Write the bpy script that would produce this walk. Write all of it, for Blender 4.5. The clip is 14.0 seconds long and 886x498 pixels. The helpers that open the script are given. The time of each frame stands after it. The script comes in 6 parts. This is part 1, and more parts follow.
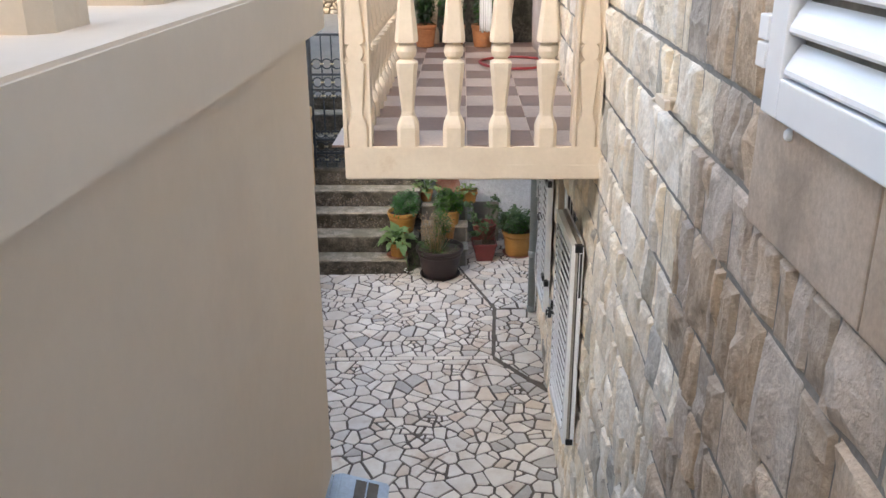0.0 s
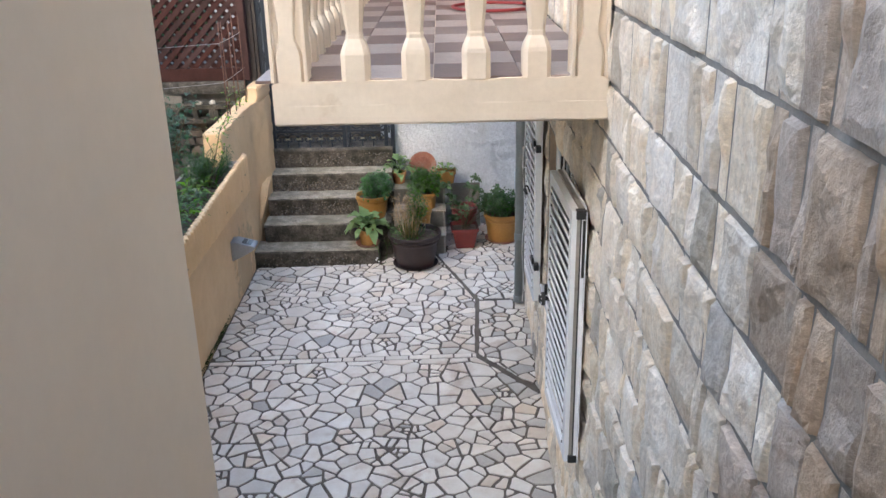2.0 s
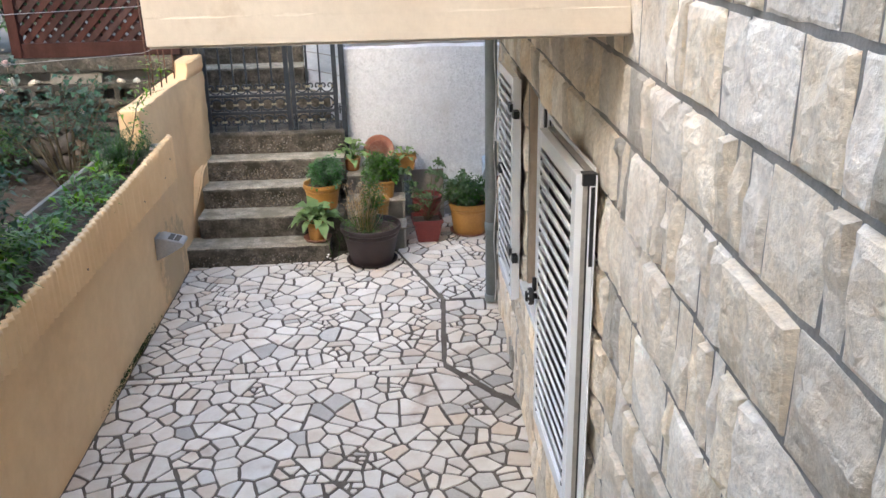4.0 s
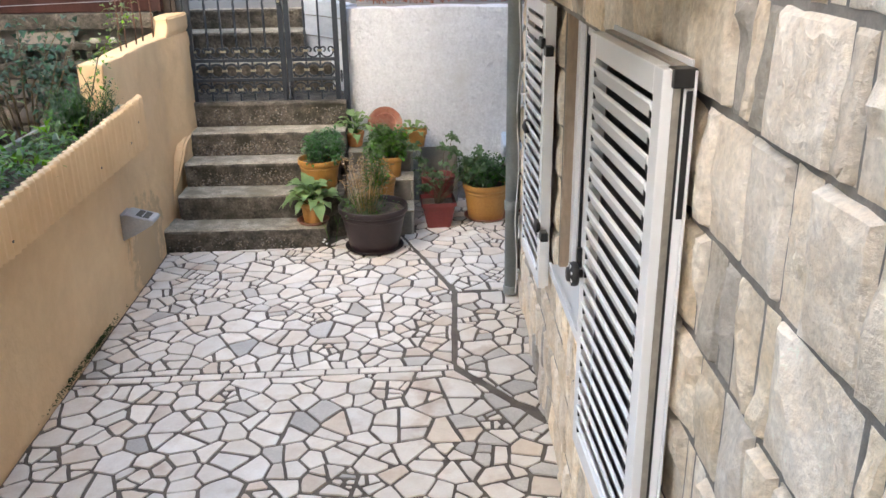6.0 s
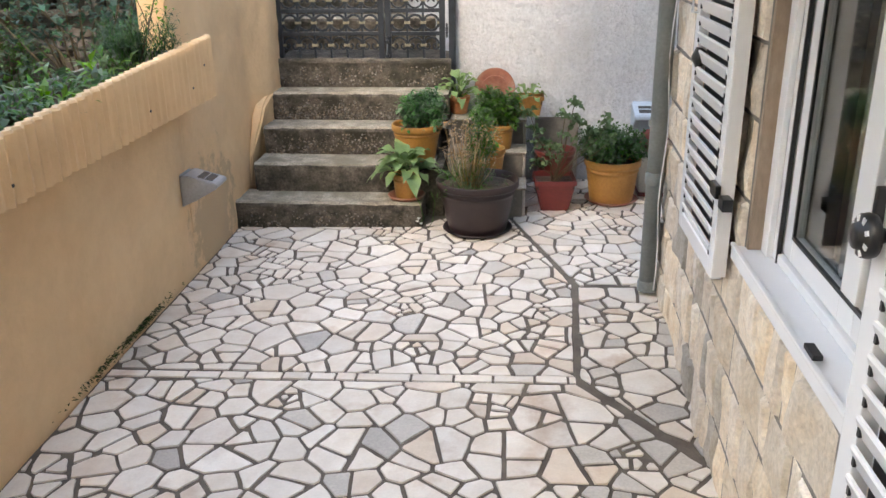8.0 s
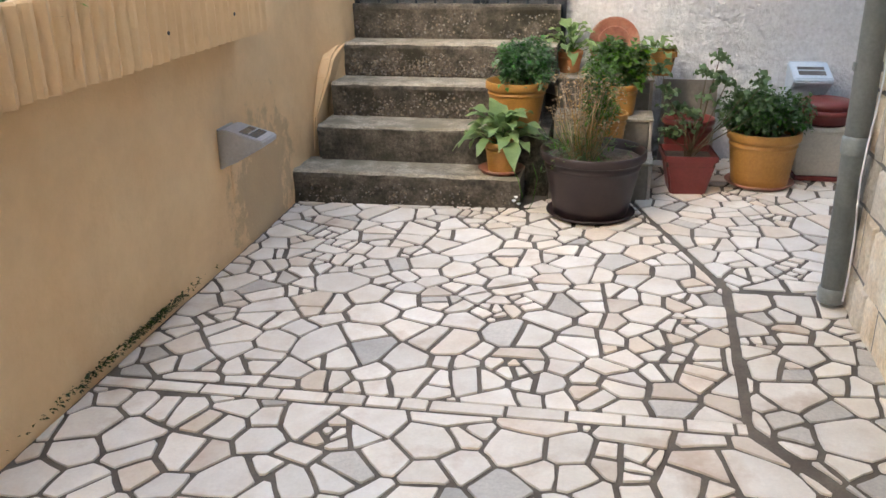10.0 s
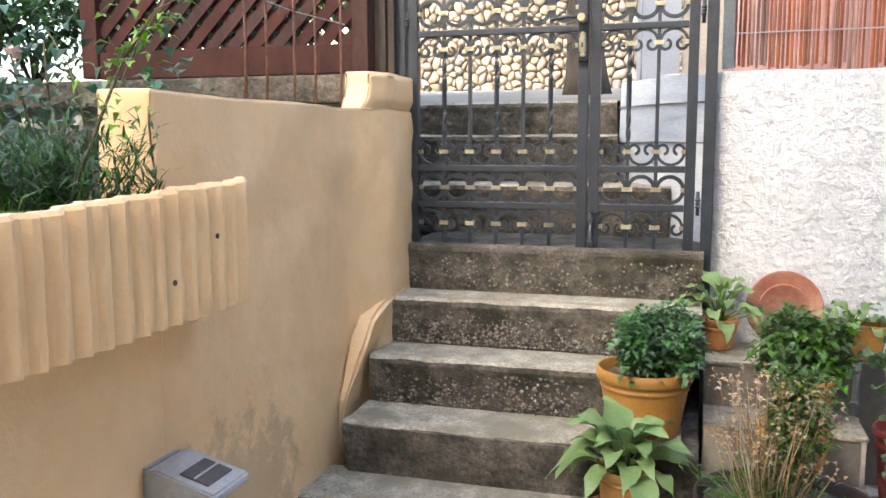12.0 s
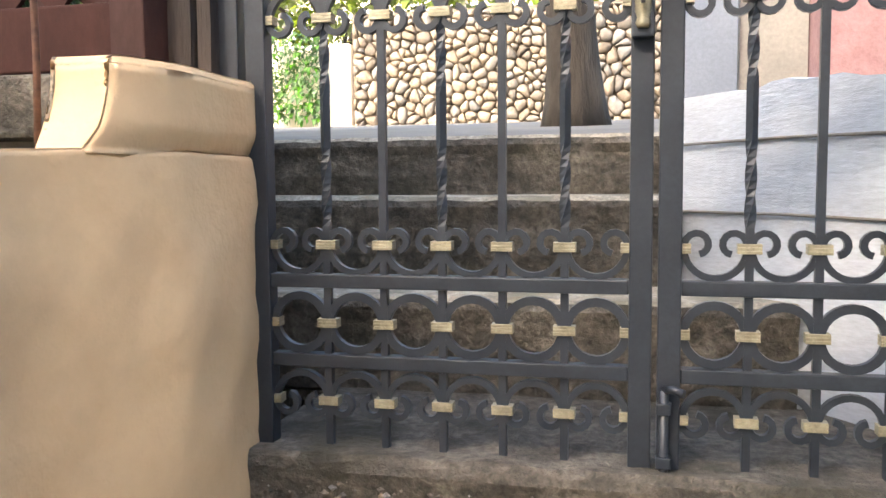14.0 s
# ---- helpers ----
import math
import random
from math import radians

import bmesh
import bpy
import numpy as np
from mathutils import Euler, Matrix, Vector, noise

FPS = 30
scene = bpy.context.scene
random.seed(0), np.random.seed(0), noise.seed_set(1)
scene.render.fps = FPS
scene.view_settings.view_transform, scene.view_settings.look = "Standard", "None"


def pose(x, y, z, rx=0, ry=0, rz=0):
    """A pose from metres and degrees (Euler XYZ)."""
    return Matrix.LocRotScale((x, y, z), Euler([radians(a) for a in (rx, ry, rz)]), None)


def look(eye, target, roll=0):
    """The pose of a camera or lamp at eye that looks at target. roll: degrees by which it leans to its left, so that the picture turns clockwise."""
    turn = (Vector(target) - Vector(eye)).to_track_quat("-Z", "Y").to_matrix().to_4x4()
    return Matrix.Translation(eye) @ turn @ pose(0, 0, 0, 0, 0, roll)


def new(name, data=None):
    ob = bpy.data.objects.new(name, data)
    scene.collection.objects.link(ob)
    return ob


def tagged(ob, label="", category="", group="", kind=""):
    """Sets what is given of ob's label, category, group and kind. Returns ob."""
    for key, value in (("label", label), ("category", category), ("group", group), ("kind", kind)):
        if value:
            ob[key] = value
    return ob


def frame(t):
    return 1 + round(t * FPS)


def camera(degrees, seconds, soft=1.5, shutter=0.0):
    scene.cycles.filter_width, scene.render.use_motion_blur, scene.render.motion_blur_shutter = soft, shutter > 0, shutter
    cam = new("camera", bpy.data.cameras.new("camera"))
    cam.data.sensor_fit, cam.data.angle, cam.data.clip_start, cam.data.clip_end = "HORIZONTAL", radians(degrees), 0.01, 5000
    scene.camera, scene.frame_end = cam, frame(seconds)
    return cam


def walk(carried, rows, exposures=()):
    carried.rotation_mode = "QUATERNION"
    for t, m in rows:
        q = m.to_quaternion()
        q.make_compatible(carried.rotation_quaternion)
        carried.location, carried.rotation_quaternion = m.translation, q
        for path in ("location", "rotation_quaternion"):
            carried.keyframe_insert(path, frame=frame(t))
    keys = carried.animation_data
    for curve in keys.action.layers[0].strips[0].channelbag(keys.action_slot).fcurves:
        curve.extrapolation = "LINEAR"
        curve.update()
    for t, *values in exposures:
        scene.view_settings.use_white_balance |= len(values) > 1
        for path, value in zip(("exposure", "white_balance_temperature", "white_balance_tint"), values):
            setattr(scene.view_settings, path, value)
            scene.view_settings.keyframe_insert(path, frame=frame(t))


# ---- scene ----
cam = camera(54.7, 14.0)
METRES, EYE, TILT, LEAN, TURN = 9.0, 1.5, 0.0, 0.0, 1.4
ROWS = [
    (0.0, 0.0, 0.0, 0.0, -0.14, -20.79, 0.36),
    (0.5, 0.0011, 0.023, -0.0153, -0.1, -20.84, 0.6),
    (1.0, 0.0029, 0.0454, -0.0252, -0.25, -20.9, 0.75),
    (1.5, 0.0011, 0.0716, -0.0381, -0.71, -20.92, 0.93),
    (2.0, 0.0084, 0.0995, -0.0521, -1.64, -20.96, 1.18),
    (2.5, 0.0098, 0.1264, -0.0641, -2.56, -20.98, 1.24),
    (3.0, 0.0104, 0.1529, -0.0761, -3.55, -20.99, 1.35),
    (5.5, 0.0181, 0.2692, -0.1347, -4.58, -20.87, 1.1),
    (6.0, 0.0199, 0.2937, -0.1493, -3.17, -20.79, 0.76),
    (6.5, 0.0185, 0.3201, -0.1629, -0.91, -20.78, 0.66),
    (7.0, 0.0167, 0.3486, -0.1749, 0.56, -20.74, 0.85),
    (7.5, 0.0158, 0.3739, -0.1899, 2.05, -20.56, 0.77),
    (8.0, 0.0114, 0.4007, -0.2035, 3.69, -20.59, 0.73),
    (10.5, -0.0125, 0.5518, -0.2575, 10.7, -20.83, 0.68),
    (11.0, -0.0186, 0.5968, -0.2593, 11.88, -19.51, 0.64),
    (11.5, -0.0292, 0.6429, -0.2589, 13.78, -13.67, 0.24),
    (12.0, -0.0421, 0.695, -0.2532, 15.15, -7.05, 0.12),
    (12.5, -0.0524, 0.7512, -0.2506, 15.61, -5.02, 0.05),
    (13.0, -0.0673, 0.8094, -0.2509, 15.41, -4.85, 0.1),
    (13.5, -0.0773, 0.8707, -0.2485, 14.2, -4.72, 0.33),
    (14.0, -0.0886, 0.9286, -0.2431, 11.99, -4.64, 0.46),
]
walk(cam, [(t, pose(0, 0, EYE, TILT, LEAN, TURN) @ pose(METRES * x, METRES * y, METRES * z, 90 + pitch, roll, yaw)) for t, x, y, z, yaw, pitch, roll in ROWS],
     exposures=((0.0, 2.52, 6600, 10), (1.0, 2.78, 6350, 10), (2.0, 2.68, 6150, 10), (3.0, 2.83, 6300, 10), (7.5, 3.05, 6850, 10), (11.0, 3.06, 7150, 10), (11.5, 3.3, 6750, 10), (12.0, 3.4, 6650, 9), (12.5, 3.15, 6750, 9), (13.5, 3.05, 7050, 10), (14.0, 3.35, 6750, 12)))

# light and sky: the court lies in open shade, the street behind the gate in sun
SUN_EL, SUN_AZ = 30.0, 200.0          # degrees; azimuth of the sun, clockwise from +y
world = bpy.data.worlds.new("sky")
scene.world = world
world.use_nodes = True
_n = world.node_tree
_n.nodes.clear()
_sky = _n.nodes.new("ShaderNodeTexSky")
_sky.sky_type, _sky.sun_disc = "NISHITA", False
_sky.sun_elevation, _sky.sun_rotation = radians(SUN_EL), radians(SUN_AZ)
_sky.dust_density, _sky.air_density = 4.0, 1.2
_bg = _n.nodes.new("ShaderNodeBackground")
_bg.inputs["Strength"].default_value = 0.15
_out = _n.nodes.new("ShaderNodeOutputWorld")
_n.links.new(_sky.outputs[0], _bg.inputs["Color"])
_n.links.new(_bg.outputs[0], _out.inputs["Surface"])
sun = new("sun", bpy.data.lights.new("sun", "SUN"))
sun.data.energy, sun.data.angle, sun.data.color = 0.85, radians(10), (1.0, 0.93, 0.82)
_sd = Vector((math.sin(radians(SUN_AZ)) * math.cos(radians(SUN_EL)), math.cos(radians(SUN_AZ)) * math.cos(radians(SUN_EL)), math.sin(radians(SUN_EL))))
sun.matrix_world = look(_sd * 30, (0, 0, 0))


# ---- materials ----
def surface(name, a, b, scale=6.0, rough=0.7, bump=0.3, fine=60.0, metal=0.0, stain=None, stain_scale=1.2, stain_at=0.58,
            island=0.0, ob_random=0.0, dist=0.01, stretch=(1, 1, 1), spec=0.5, trans=0.0, grit=0.15, patch=None):
    """A mottled surface of two colours with fine relief, and stains of a third."""
    m = bpy.data.materials.new(name)
    m.use_nodes = True
    t = m.node_tree
    N, L = t.nodes, t.links
    bs = N["Principled BSDF"]
    geo = N.new("ShaderNodeNewGeometry")
    mp = N.new("ShaderNodeMapping")
    mp.inputs["Scale"].default_value = stretch
    L.new(geo.outputs["Position"], mp.inputs["Vector"])

    def noise_tex(s, detail=6, r=0.6):
        n = N.new("ShaderNodeTexNoise")
        n.inputs["Scale"].default_value, n.inputs["Detail"].default_value, n.inputs["Roughness"].default_value = s, detail, r
        L.new(mp.outputs[0], n.inputs["Vector"])
        return n

    def mix(fac, x, y, kind="MIX"):
        k = N.new("ShaderNodeMix")
        k.data_type, k.blend_type = "RGBA", kind
        for s, v in ((0, fac), (6, x), (7, y)):
            if isinstance(v, bpy.types.NodeSocket):
                L.new(v, k.inputs[s])
            else:
                k.inputs[s].default_value = (*v, 1) if isinstance(v, tuple) else v
        return k.outputs[2]

    n1, n2 = noise_tex(scale), noise_tex(fine, 4, 0.7)
    ramp = N.new("ShaderNodeMapRange")
    ramp.inputs[1].default_value, ramp.inputs[2].default_value = 0.35, 0.65
    L.new(n1.outputs["Fac"], ramp.inputs[0])
    col = mix(ramp.outputs[0], a, b)
    fr = N.new("ShaderNodeMapRange")
    fr.inputs[1].default_value, fr.inputs[2].default_value, fr.inputs[3].default_value, fr.inputs[4].default_value = 0.3, 0.7, 1 - grit, 1 + grit * 0.7
    L.new(n2.outputs["Fac"], fr.inputs[0])
    sc = N.new("ShaderNodeVectorMath")
    sc.operation = "SCALE"
    L.new(col, sc.inputs[0])
    L.new(fr.outputs[0], sc.inputs["Scale"])
    col = sc.outputs[0]
    if stain:
        n3 = noise_tex(stain_scale, 8, 0.65)
        r3 = N.new("ShaderNodeMapRange")
        r3.inputs[1].default_value, r3.inputs[2].default_value = stain_at, stain_at + 0.14
        L.new(n3.outputs["Fac"], r3.inputs[0])
        col = mix(r3.outputs[0], col, stain)
    if patch:
        (px, py, pz), pr, pc = patch
        sub = N.new("ShaderNodeVectorMath")
        sub.operation = "SUBTRACT"
        sub.inputs[1].default_value = (px, py, pz)
        L.new(geo.outputs["Position"], sub.inputs[0])
        ln = N.new("ShaderNodeVectorMath")
        ln.operation = "LENGTH"
        L.new(sub.outputs[0], ln.inputs[0])
        n4 = noise_tex(9, 8, 0.7)
        ml = N.new("ShaderNodeMath")
        ml.operation = "MULTIPLY_ADD"
        ml.inputs[1].default_value, ml.inputs[2].default_value = -2.2 * pr, 1.1 * pr
        L.new(n4.outputs["Fac"], ml.inputs[0])
        sm_ = N.new("ShaderNodeMath")
        L.new(ln.outputs["Value"], sm_.inputs[0])
        L.new(ml.outputs[0], sm_.inputs[1])
        rr_ = N.new("ShaderNodeMapRange")
        rr_.inputs[1].default_value, rr_.inputs[2].default_value = pr * 0.55, pr * 0.80
        rr_.inputs[3].default_value, rr_.inputs[4].default_value = 0.75, 0.0
        L.new(sm_.outputs[0], rr_.inputs[0])
        col = mix(rr_.outputs[0], col, pc)
    rnd = None
    if island:
        rnd, amount = geo.outputs["Random Per Island"], island
    if ob_random:
        oi = N.new("ShaderNodeObjectInfo")
        rnd, amount = oi.outputs["Random"], ob_random
    if rnd:
        hv = N.new("ShaderNodeHueSaturation")
        va = N.new("ShaderNodeMapRange")
        va.inputs[3].default_value, va.inputs[4].default_value = 1 - amount, 1 + amount * 0.7
        L.new(rnd, va.inputs[0])
        L.new(va.outputs[0], hv.inputs["Value"])
        sa = N.new("ShaderNodeMath")
        sa.operation = "MULTIPLY_ADD"
        sa.inputs[1].default_value, sa.inputs[2].default_value = 7.31, 0.0
        L.new(rnd, sa.inputs[0])
        fra = N.new("ShaderNodeMath")
        fra.operation = "FRACT"
        L.new(sa.outputs[0], fra.inputs[0])
        sm = N.new("ShaderNodeMapRange")
        sm.inputs[3].default_value, sm.inputs[4].default_value = 1 - amount * 1.3, 1 + amount * 1.1
        L.new(fra.outputs[0], sm.inputs[0])
        L.new(sm.outputs[0], hv.inputs["Saturation"])
        L.new(col, hv.inputs["Color"])
        col = hv.outputs[0]
    L.new(col, bs.inputs["Base Color"])
    bs.inputs["Roughness"].default_value, bs.inputs["Metallic"].default_value = rough, metal
    bs.inputs["Specular IOR Level"].default_value = spec
    if trans:
        bs.inputs["Transmission Weight"].default_value = trans
    if bump:
        ad = N.new("ShaderNodeMath")
        ad.operation = "MULTIPLY_ADD"
        ad.inputs[1].default_value = 0.35
        L.new(n2.outputs["Fac"], ad.inputs[0])
        L.new(n1.outputs["Fac"], ad.inputs[2])
        bp = N.new("ShaderNodeBump")
        bp.inputs["Strength"].default_value, bp.inputs["Distance"].default_value = bump, dist
        L.new(ad.outputs[0], bp.inputs["Height"])
        L.new(bp.outputs[0], bs.inputs["Normal"])
    return m


def leaf_material(name, a, b, rough=0.45):
    m = surface(name, a, b, scale=9, rough=rough, bump=0.1, fine=140, island=0.35, spec=0.4)
    t = m.node_tree
    bs = t.nodes["Principled BSDF"]
    tr = t.nodes.new("ShaderNodeBsdfTranslucent")
    mx = t.nodes.new("ShaderNodeMixShader")
    mx.inputs[0].default_value = 0.3
    t.links.new(bs.inputs["Base Color"].links[0].from_socket, tr.inputs["Color"])
    t.links.new(bs.outputs[0], mx.inputs[1])
    t.links.new(tr.outputs[0], mx.inputs[2])
    t.links.new(mx.outputs[0], t.nodes["Material Output"].inputs["Surface"])
    return m


M = {}
M["marble"] = surface("pale_paving_stone", (0.72, 0.645, 0.55), (0.82, 0.77, 0.69), scale=7, rough=0.5, bump=0.12, fine=90, grit=0.06, stain=(0.58, 0.47, 0.37), stain_scale=2.6, stain_at=0.56, ob_random=0.13)
M["warm_marble"] = surface("beige_paving_stone", (0.66, 0.555, 0.44), (0.76, 0.67, 0.56), scale=7, rough=0.5, bump=0.12, fine=90, grit=0.06, stain=(0.55, 0.42, 0.31), stain_scale=3.5, stain_at=0.54, ob_random=0.12)
M["grey_marble"] = surface("grey_paving_stone", (0.50, 0.465, 0.41), (0.58, 0.54, 0.48), scale=7, rough=0.5, bump=0.12, fine=90, ob_random=0.14)
M["grout"] = surface("dark_grout", (0.105, 0.085, 0.067), (0.165, 0.137, 0.108), scale=8, rough=0.9, bump=0.4, fine=120)
M["mortar"] = surface("wall_mortar", (0.20, 0.185, 0.165), (0.29, 0.27, 0.24), scale=9, rough=0.95, bump=0.6, fine=80)
for _k, _a, _b, _st in (("", (0.74, 0.62, 0.465), (0.87, 0.785, 0.655), (0.56, 0.40, 0.25)), ("_grey", (0.42, 0.375, 0.305), (0.56, 0.51, 0.425), (0.36, 0.335, 0.29)), ("_brown", (0.42, 0.325, 0.24), (0.57, 0.465, 0.36), (0.30, 0.235, 0.175))):
    M["ashlar" + _k] = surface("split_limestone" + _k, _a, _b, scale=11, rough=0.88, bump=0.9, fine=60, stain=_st, stain_scale=4.5, stain_at=0.60, ob_random=0.20, dist=0.020, grit=0.2)
    M["ashlar_rest" + _k] = surface("split_limestone_far" + _k, _a, _b, scale=11, rough=0.88, bump=0.9, fine=60, stain=_st, stain_scale=4.5, stain_at=0.60, island=0.20, dist=0.020, grit=0.2)
M["smooth_stone"] = surface("smooth_brown_stone", (0.44, 0.33, 0.24), (0.54, 0.43, 0.33), scale=5, rough=0.75, bump=0.35, fine=60, stain=(0.32, 0.25, 0.19), stain_scale=3, stain_at=0.52, ob_random=0.08)
M["render"] = surface("cream_wall_paint", (0.70, 0.475, 0.26), (0.75, 0.53, 0.30), scale=3.0, rough=0.8, bump=0.6, fine=12, stain=(0.62, 0.42, 0.235), stain_scale=1.3, stain_at=0.56, dist=0.018, grit=0.025)
M["render_worn"] = surface("cream_wall_paint_flaking", (0.70, 0.475, 0.26), (0.75, 0.53, 0.30), scale=3.0, rough=0.8, bump=0.6, fine=12, stain=(0.62, 0.42, 0.235), stain_scale=1.3, stain_at=0.56, dist=0.018, grit=0.025, patch=((-1.85, 8.50, -1.98), 0.50, (0.44, 0.32, 0.19)))
M["render_pale"] = surface("pale_beige_wall_paint", (0.82, 0.70, 0.56), (0.85, 0.735, 0.60), scale=1.5, rough=0.85, bump=0.12, fine=20, grit=0.02, stain=(0.78, 0.66, 0.53), stain_scale=1.1, stain_at=0.6)
M["balcony_paint"] = surface("cream_balcony_paint", (0.70, 0.585, 0.45), (0.75, 0.64, 0.50), scale=5, rough=0.7, bump=0.15, fine=40, grit=0.03, stain=(0.58, 0.44, 0.29), stain_scale=4, stain_at=0.66)
M["roughcast"] = surface("white_roughcast", (0.61, 0.625, 0.655), (0.69, 0.705, 0.73), scale=13, rough=0.9, bump=1.0, fine=42, stain=(0.57, 0.57, 0.57), stain_scale=1.5, stain_at=0.58, dist=0.045)
# One concrete in two tones: shade put into the risers, light into the treads.
M["concrete_steps"] = surface("weathered_shaded_concrete", (0.050, 0.043, 0.034), (0.155, 0.136, 0.108), scale=9, rough=0.92, bump=1.0, fine=48, stain=(0.034, 0.031, 0.020), stain_scale=3.4, stain_at=0.50, dist=0.035, grit=0.6)
M["tread"] = surface("worn_lit_tread", (0.21, 0.185, 0.14), (0.41, 0.37, 0.295), scale=10, rough=0.88, grit=0.5, bump=0.9, fine=90, stain=(0.19, 0.17, 0.12), stain_scale=3.2, stain_at=0.50)
M["pebble"] = surface("exposed_aggregate", (0.075, 0.063, 0.052), (0.26, 0.225, 0.185), scale=30, rough=0.8, bump=0.5, island=0.6)
M["concrete"] = surface("grey_concrete", (0.17, 0.155, 0.13), (0.28, 0.26, 0.225), scale=4, rough=0.9, bump=0.5, fine=55, stain=(0.13, 0.115, 0.095), stain_scale=2.0, stain_at=0.55)
M["asphalt"] = surface("pale_street_concrete", (0.10, 0.093, 0.082), (0.15, 0.138, 0.122), scale=1.5, rough=0.9, bump=0.3, fine=70)
M["earth"] = surface("garden_soil", (0.055, 0.040, 0.028), (0.12, 0.09, 0.065), scale=14, rough=1, bump=1.0, fine=60, dist=0.03)
M["ground"] = surface("dry_ground", (0.16, 0.135, 0.10), (0.24, 0.21, 0.16), scale=2, rough=1, bump=0.5)
M["fieldstone"] = surface("fieldstone", (0.085, 0.068, 0.052), (0.17, 0.14, 0.112), scale=7, rough=0.9, bump=0.8, fine=50, ob_random=0.35, dist=0.02)
M["sunstone"] = surface("pale_round_stone", (0.12, 0.10, 0.082), (0.24, 0.205, 0.165), scale=6, rough=0.9, bump=0.6, fine=40, stain=(0.10, 0.085, 0.07), stain_scale=7, ob_random=0.35, dist=0.02)
M["flaked"] = surface("damp_bare_plaster", (0.40, 0.29, 0.18), (0.52, 0.38, 0.24), scale=12, rough=0.95, bump=0.5, grit=0.1)
M["iron"] = surface("dark_blue_grey_iron", (0.020, 0.025, 0.033), (0.030, 0.037, 0.047), scale=12, rough=0.42, bump=0.12, fine=120, metal=0.15)
M["brass"] = surface("worn_brass", (0.25, 0.225, 0.15), (0.38, 0.345, 0.24), scale=30, rough=0.45, bump=0.25, fine=120, metal=0.4)
M["rust"] = surface("rusty_iron", (0.07, 0.035, 0.022), (0.13, 0.06, 0.035), scale=30, rough=0.85, bump=0.4)
M["white_metal"] = surface("white_painted_metal", (0.86, 0.87, 0.88), (0.88, 0.89, 0.90), scale=4, rough=0.25, bump=0.0, fine=30, grit=0.01)
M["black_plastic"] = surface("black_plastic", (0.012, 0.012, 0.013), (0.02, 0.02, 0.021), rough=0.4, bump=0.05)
M["edge_metal"] = surface("bare_aluminium_edge", (0.34, 0.31, 0.27), (0.42, 0.39, 0.34), rough=0.45, bump=0.05, metal=0.4)
M["pipe"] = surface("grey_painted_pipe", (0.20, 0.225, 0.225), (0.26, 0.285, 0.28), scale=5, rough=0.5, bump=0.1)
M["reveal"] = surface("brown_stained_plaster", (0.30, 0.225, 0.16), (0.42, 0.33, 0.25), scale=5, rough=0.9, bump=0.3, stretch=(1, 1, 0.3))
M["curtain"] = surface("pale_curtain", (0.55, 0.54, 0.51), (0.62, 0.61, 0.58), rough=0.9, bump=0.1)
M["lattice"] = surface("red_brown_lattice_wood", (0.032, 0.013, 0.011), (0.055, 0.023, 0.019), scale=9, rough=0.75, spec=0.2, bump=0.3, stretch=(1, 1, 0.4), ob_random=0.15)
M["darkwood"] = surface("dark_weathered_wood", (0.025, 0.019, 0.016), (0.06, 0.046, 0.038), scale=20, rough=0.85, bump=0.8, stretch=(1, 1, 0.12))
M["bark"] = surface("bark", (0.018, 0.014, 0.011), (0.042, 0.034, 0.027), scale=12, rough=0.95, bump=1.0, stretch=(1, 1, 0.25), dist=0.03)
M["reed"] = surface("reed", (0.15, 0.050, 0.026), (0.25, 0.095, 0.050), scale=30, rough=0.7, bump=0.3, stretch=(1, 1, 0.1), island=0.35)
M["tile_dark"] = surface("brown_floor_tile", (0.165, 0.105, 0.085), (0.20, 0.13, 0.105), scale=4, rough=0.4, bump=0.05, ob_random=0.08)
M["tile_light"] = surface("pinkish_floor_tile", (0.38, 0.30, 0.25), (0.43, 0.345, 0.295), scale=4, rough=0.4, bump=0.05, ob_random=0.06)
M["pot_orange"] = surface("mustard_orange_plastic", (0.34, 0.165, 0.036), (0.41, 0.21, 0.055), scale=6, rough=0.5, bump=0.08, stain=(0.33, 0.15, 0.04), stain_scale=4)
M["terracotta"] = surface("terracotta", (0.42, 0.17, 0.07), (0.50, 0.23, 0.10), scale=9, rough=0.75, bump=0.2, stain=(0.34, 0.20, 0.13), stain_scale=6)
M["pot_red"] = surface("brick_red_plastic", (0.145, 0.024, 0.021), (0.19, 0.036, 0.030), scale=6, rough=0.45, bump=0.06)
M["pot_brown"] = surface("dark_brown_plastic", (0.022, 0.013, 0.013), (0.034, 0.021, 0.020), scale=6, rough=0.45, bump=0.06)
M["saucer_red"] = surface("faded_red_clay", (0.30, 0.11, 0.075), (0.40, 0.18, 0.12), scale=12, rough=0.7, bump=0.15, stain=(0.36, 0.24, 0.18), stain_scale=9, stain_at=0.5)
M["box_grey"] = surface("beige_grey_plastic", (0.40, 0.385, 0.34), (0.46, 0.44, 0.39), rough=0.5, bump=0.06)
M["lamp_grey"] = surface("silver_grey_plastic", (0.36, 0.37, 0.38), (0.44, 0.45, 0.46), rough=0.4, bump=0.05, metal=0.2)
M["lamp_blue"] = surface("pale_blue_plastic", (0.40, 0.50, 0.60), (0.48, 0.57, 0.66), rough=0.35, bump=0.05)
M["lamp_glass"] = surface("smoked_lamp_glass", (0.06, 0.06, 0.06), (0.10, 0.10, 0.10), rough=0.15, bump=0.02)
M["leaf_mid"] = leaf_material("mid_green_leaf", (0.058, 0.135, 0.032), (0.105, 0.21, 0.052))
M["leaf_dark"] = leaf_material("dark_green_leaf", (0.030, 0.078, 0.024), (0.060, 0.130, 0.040))
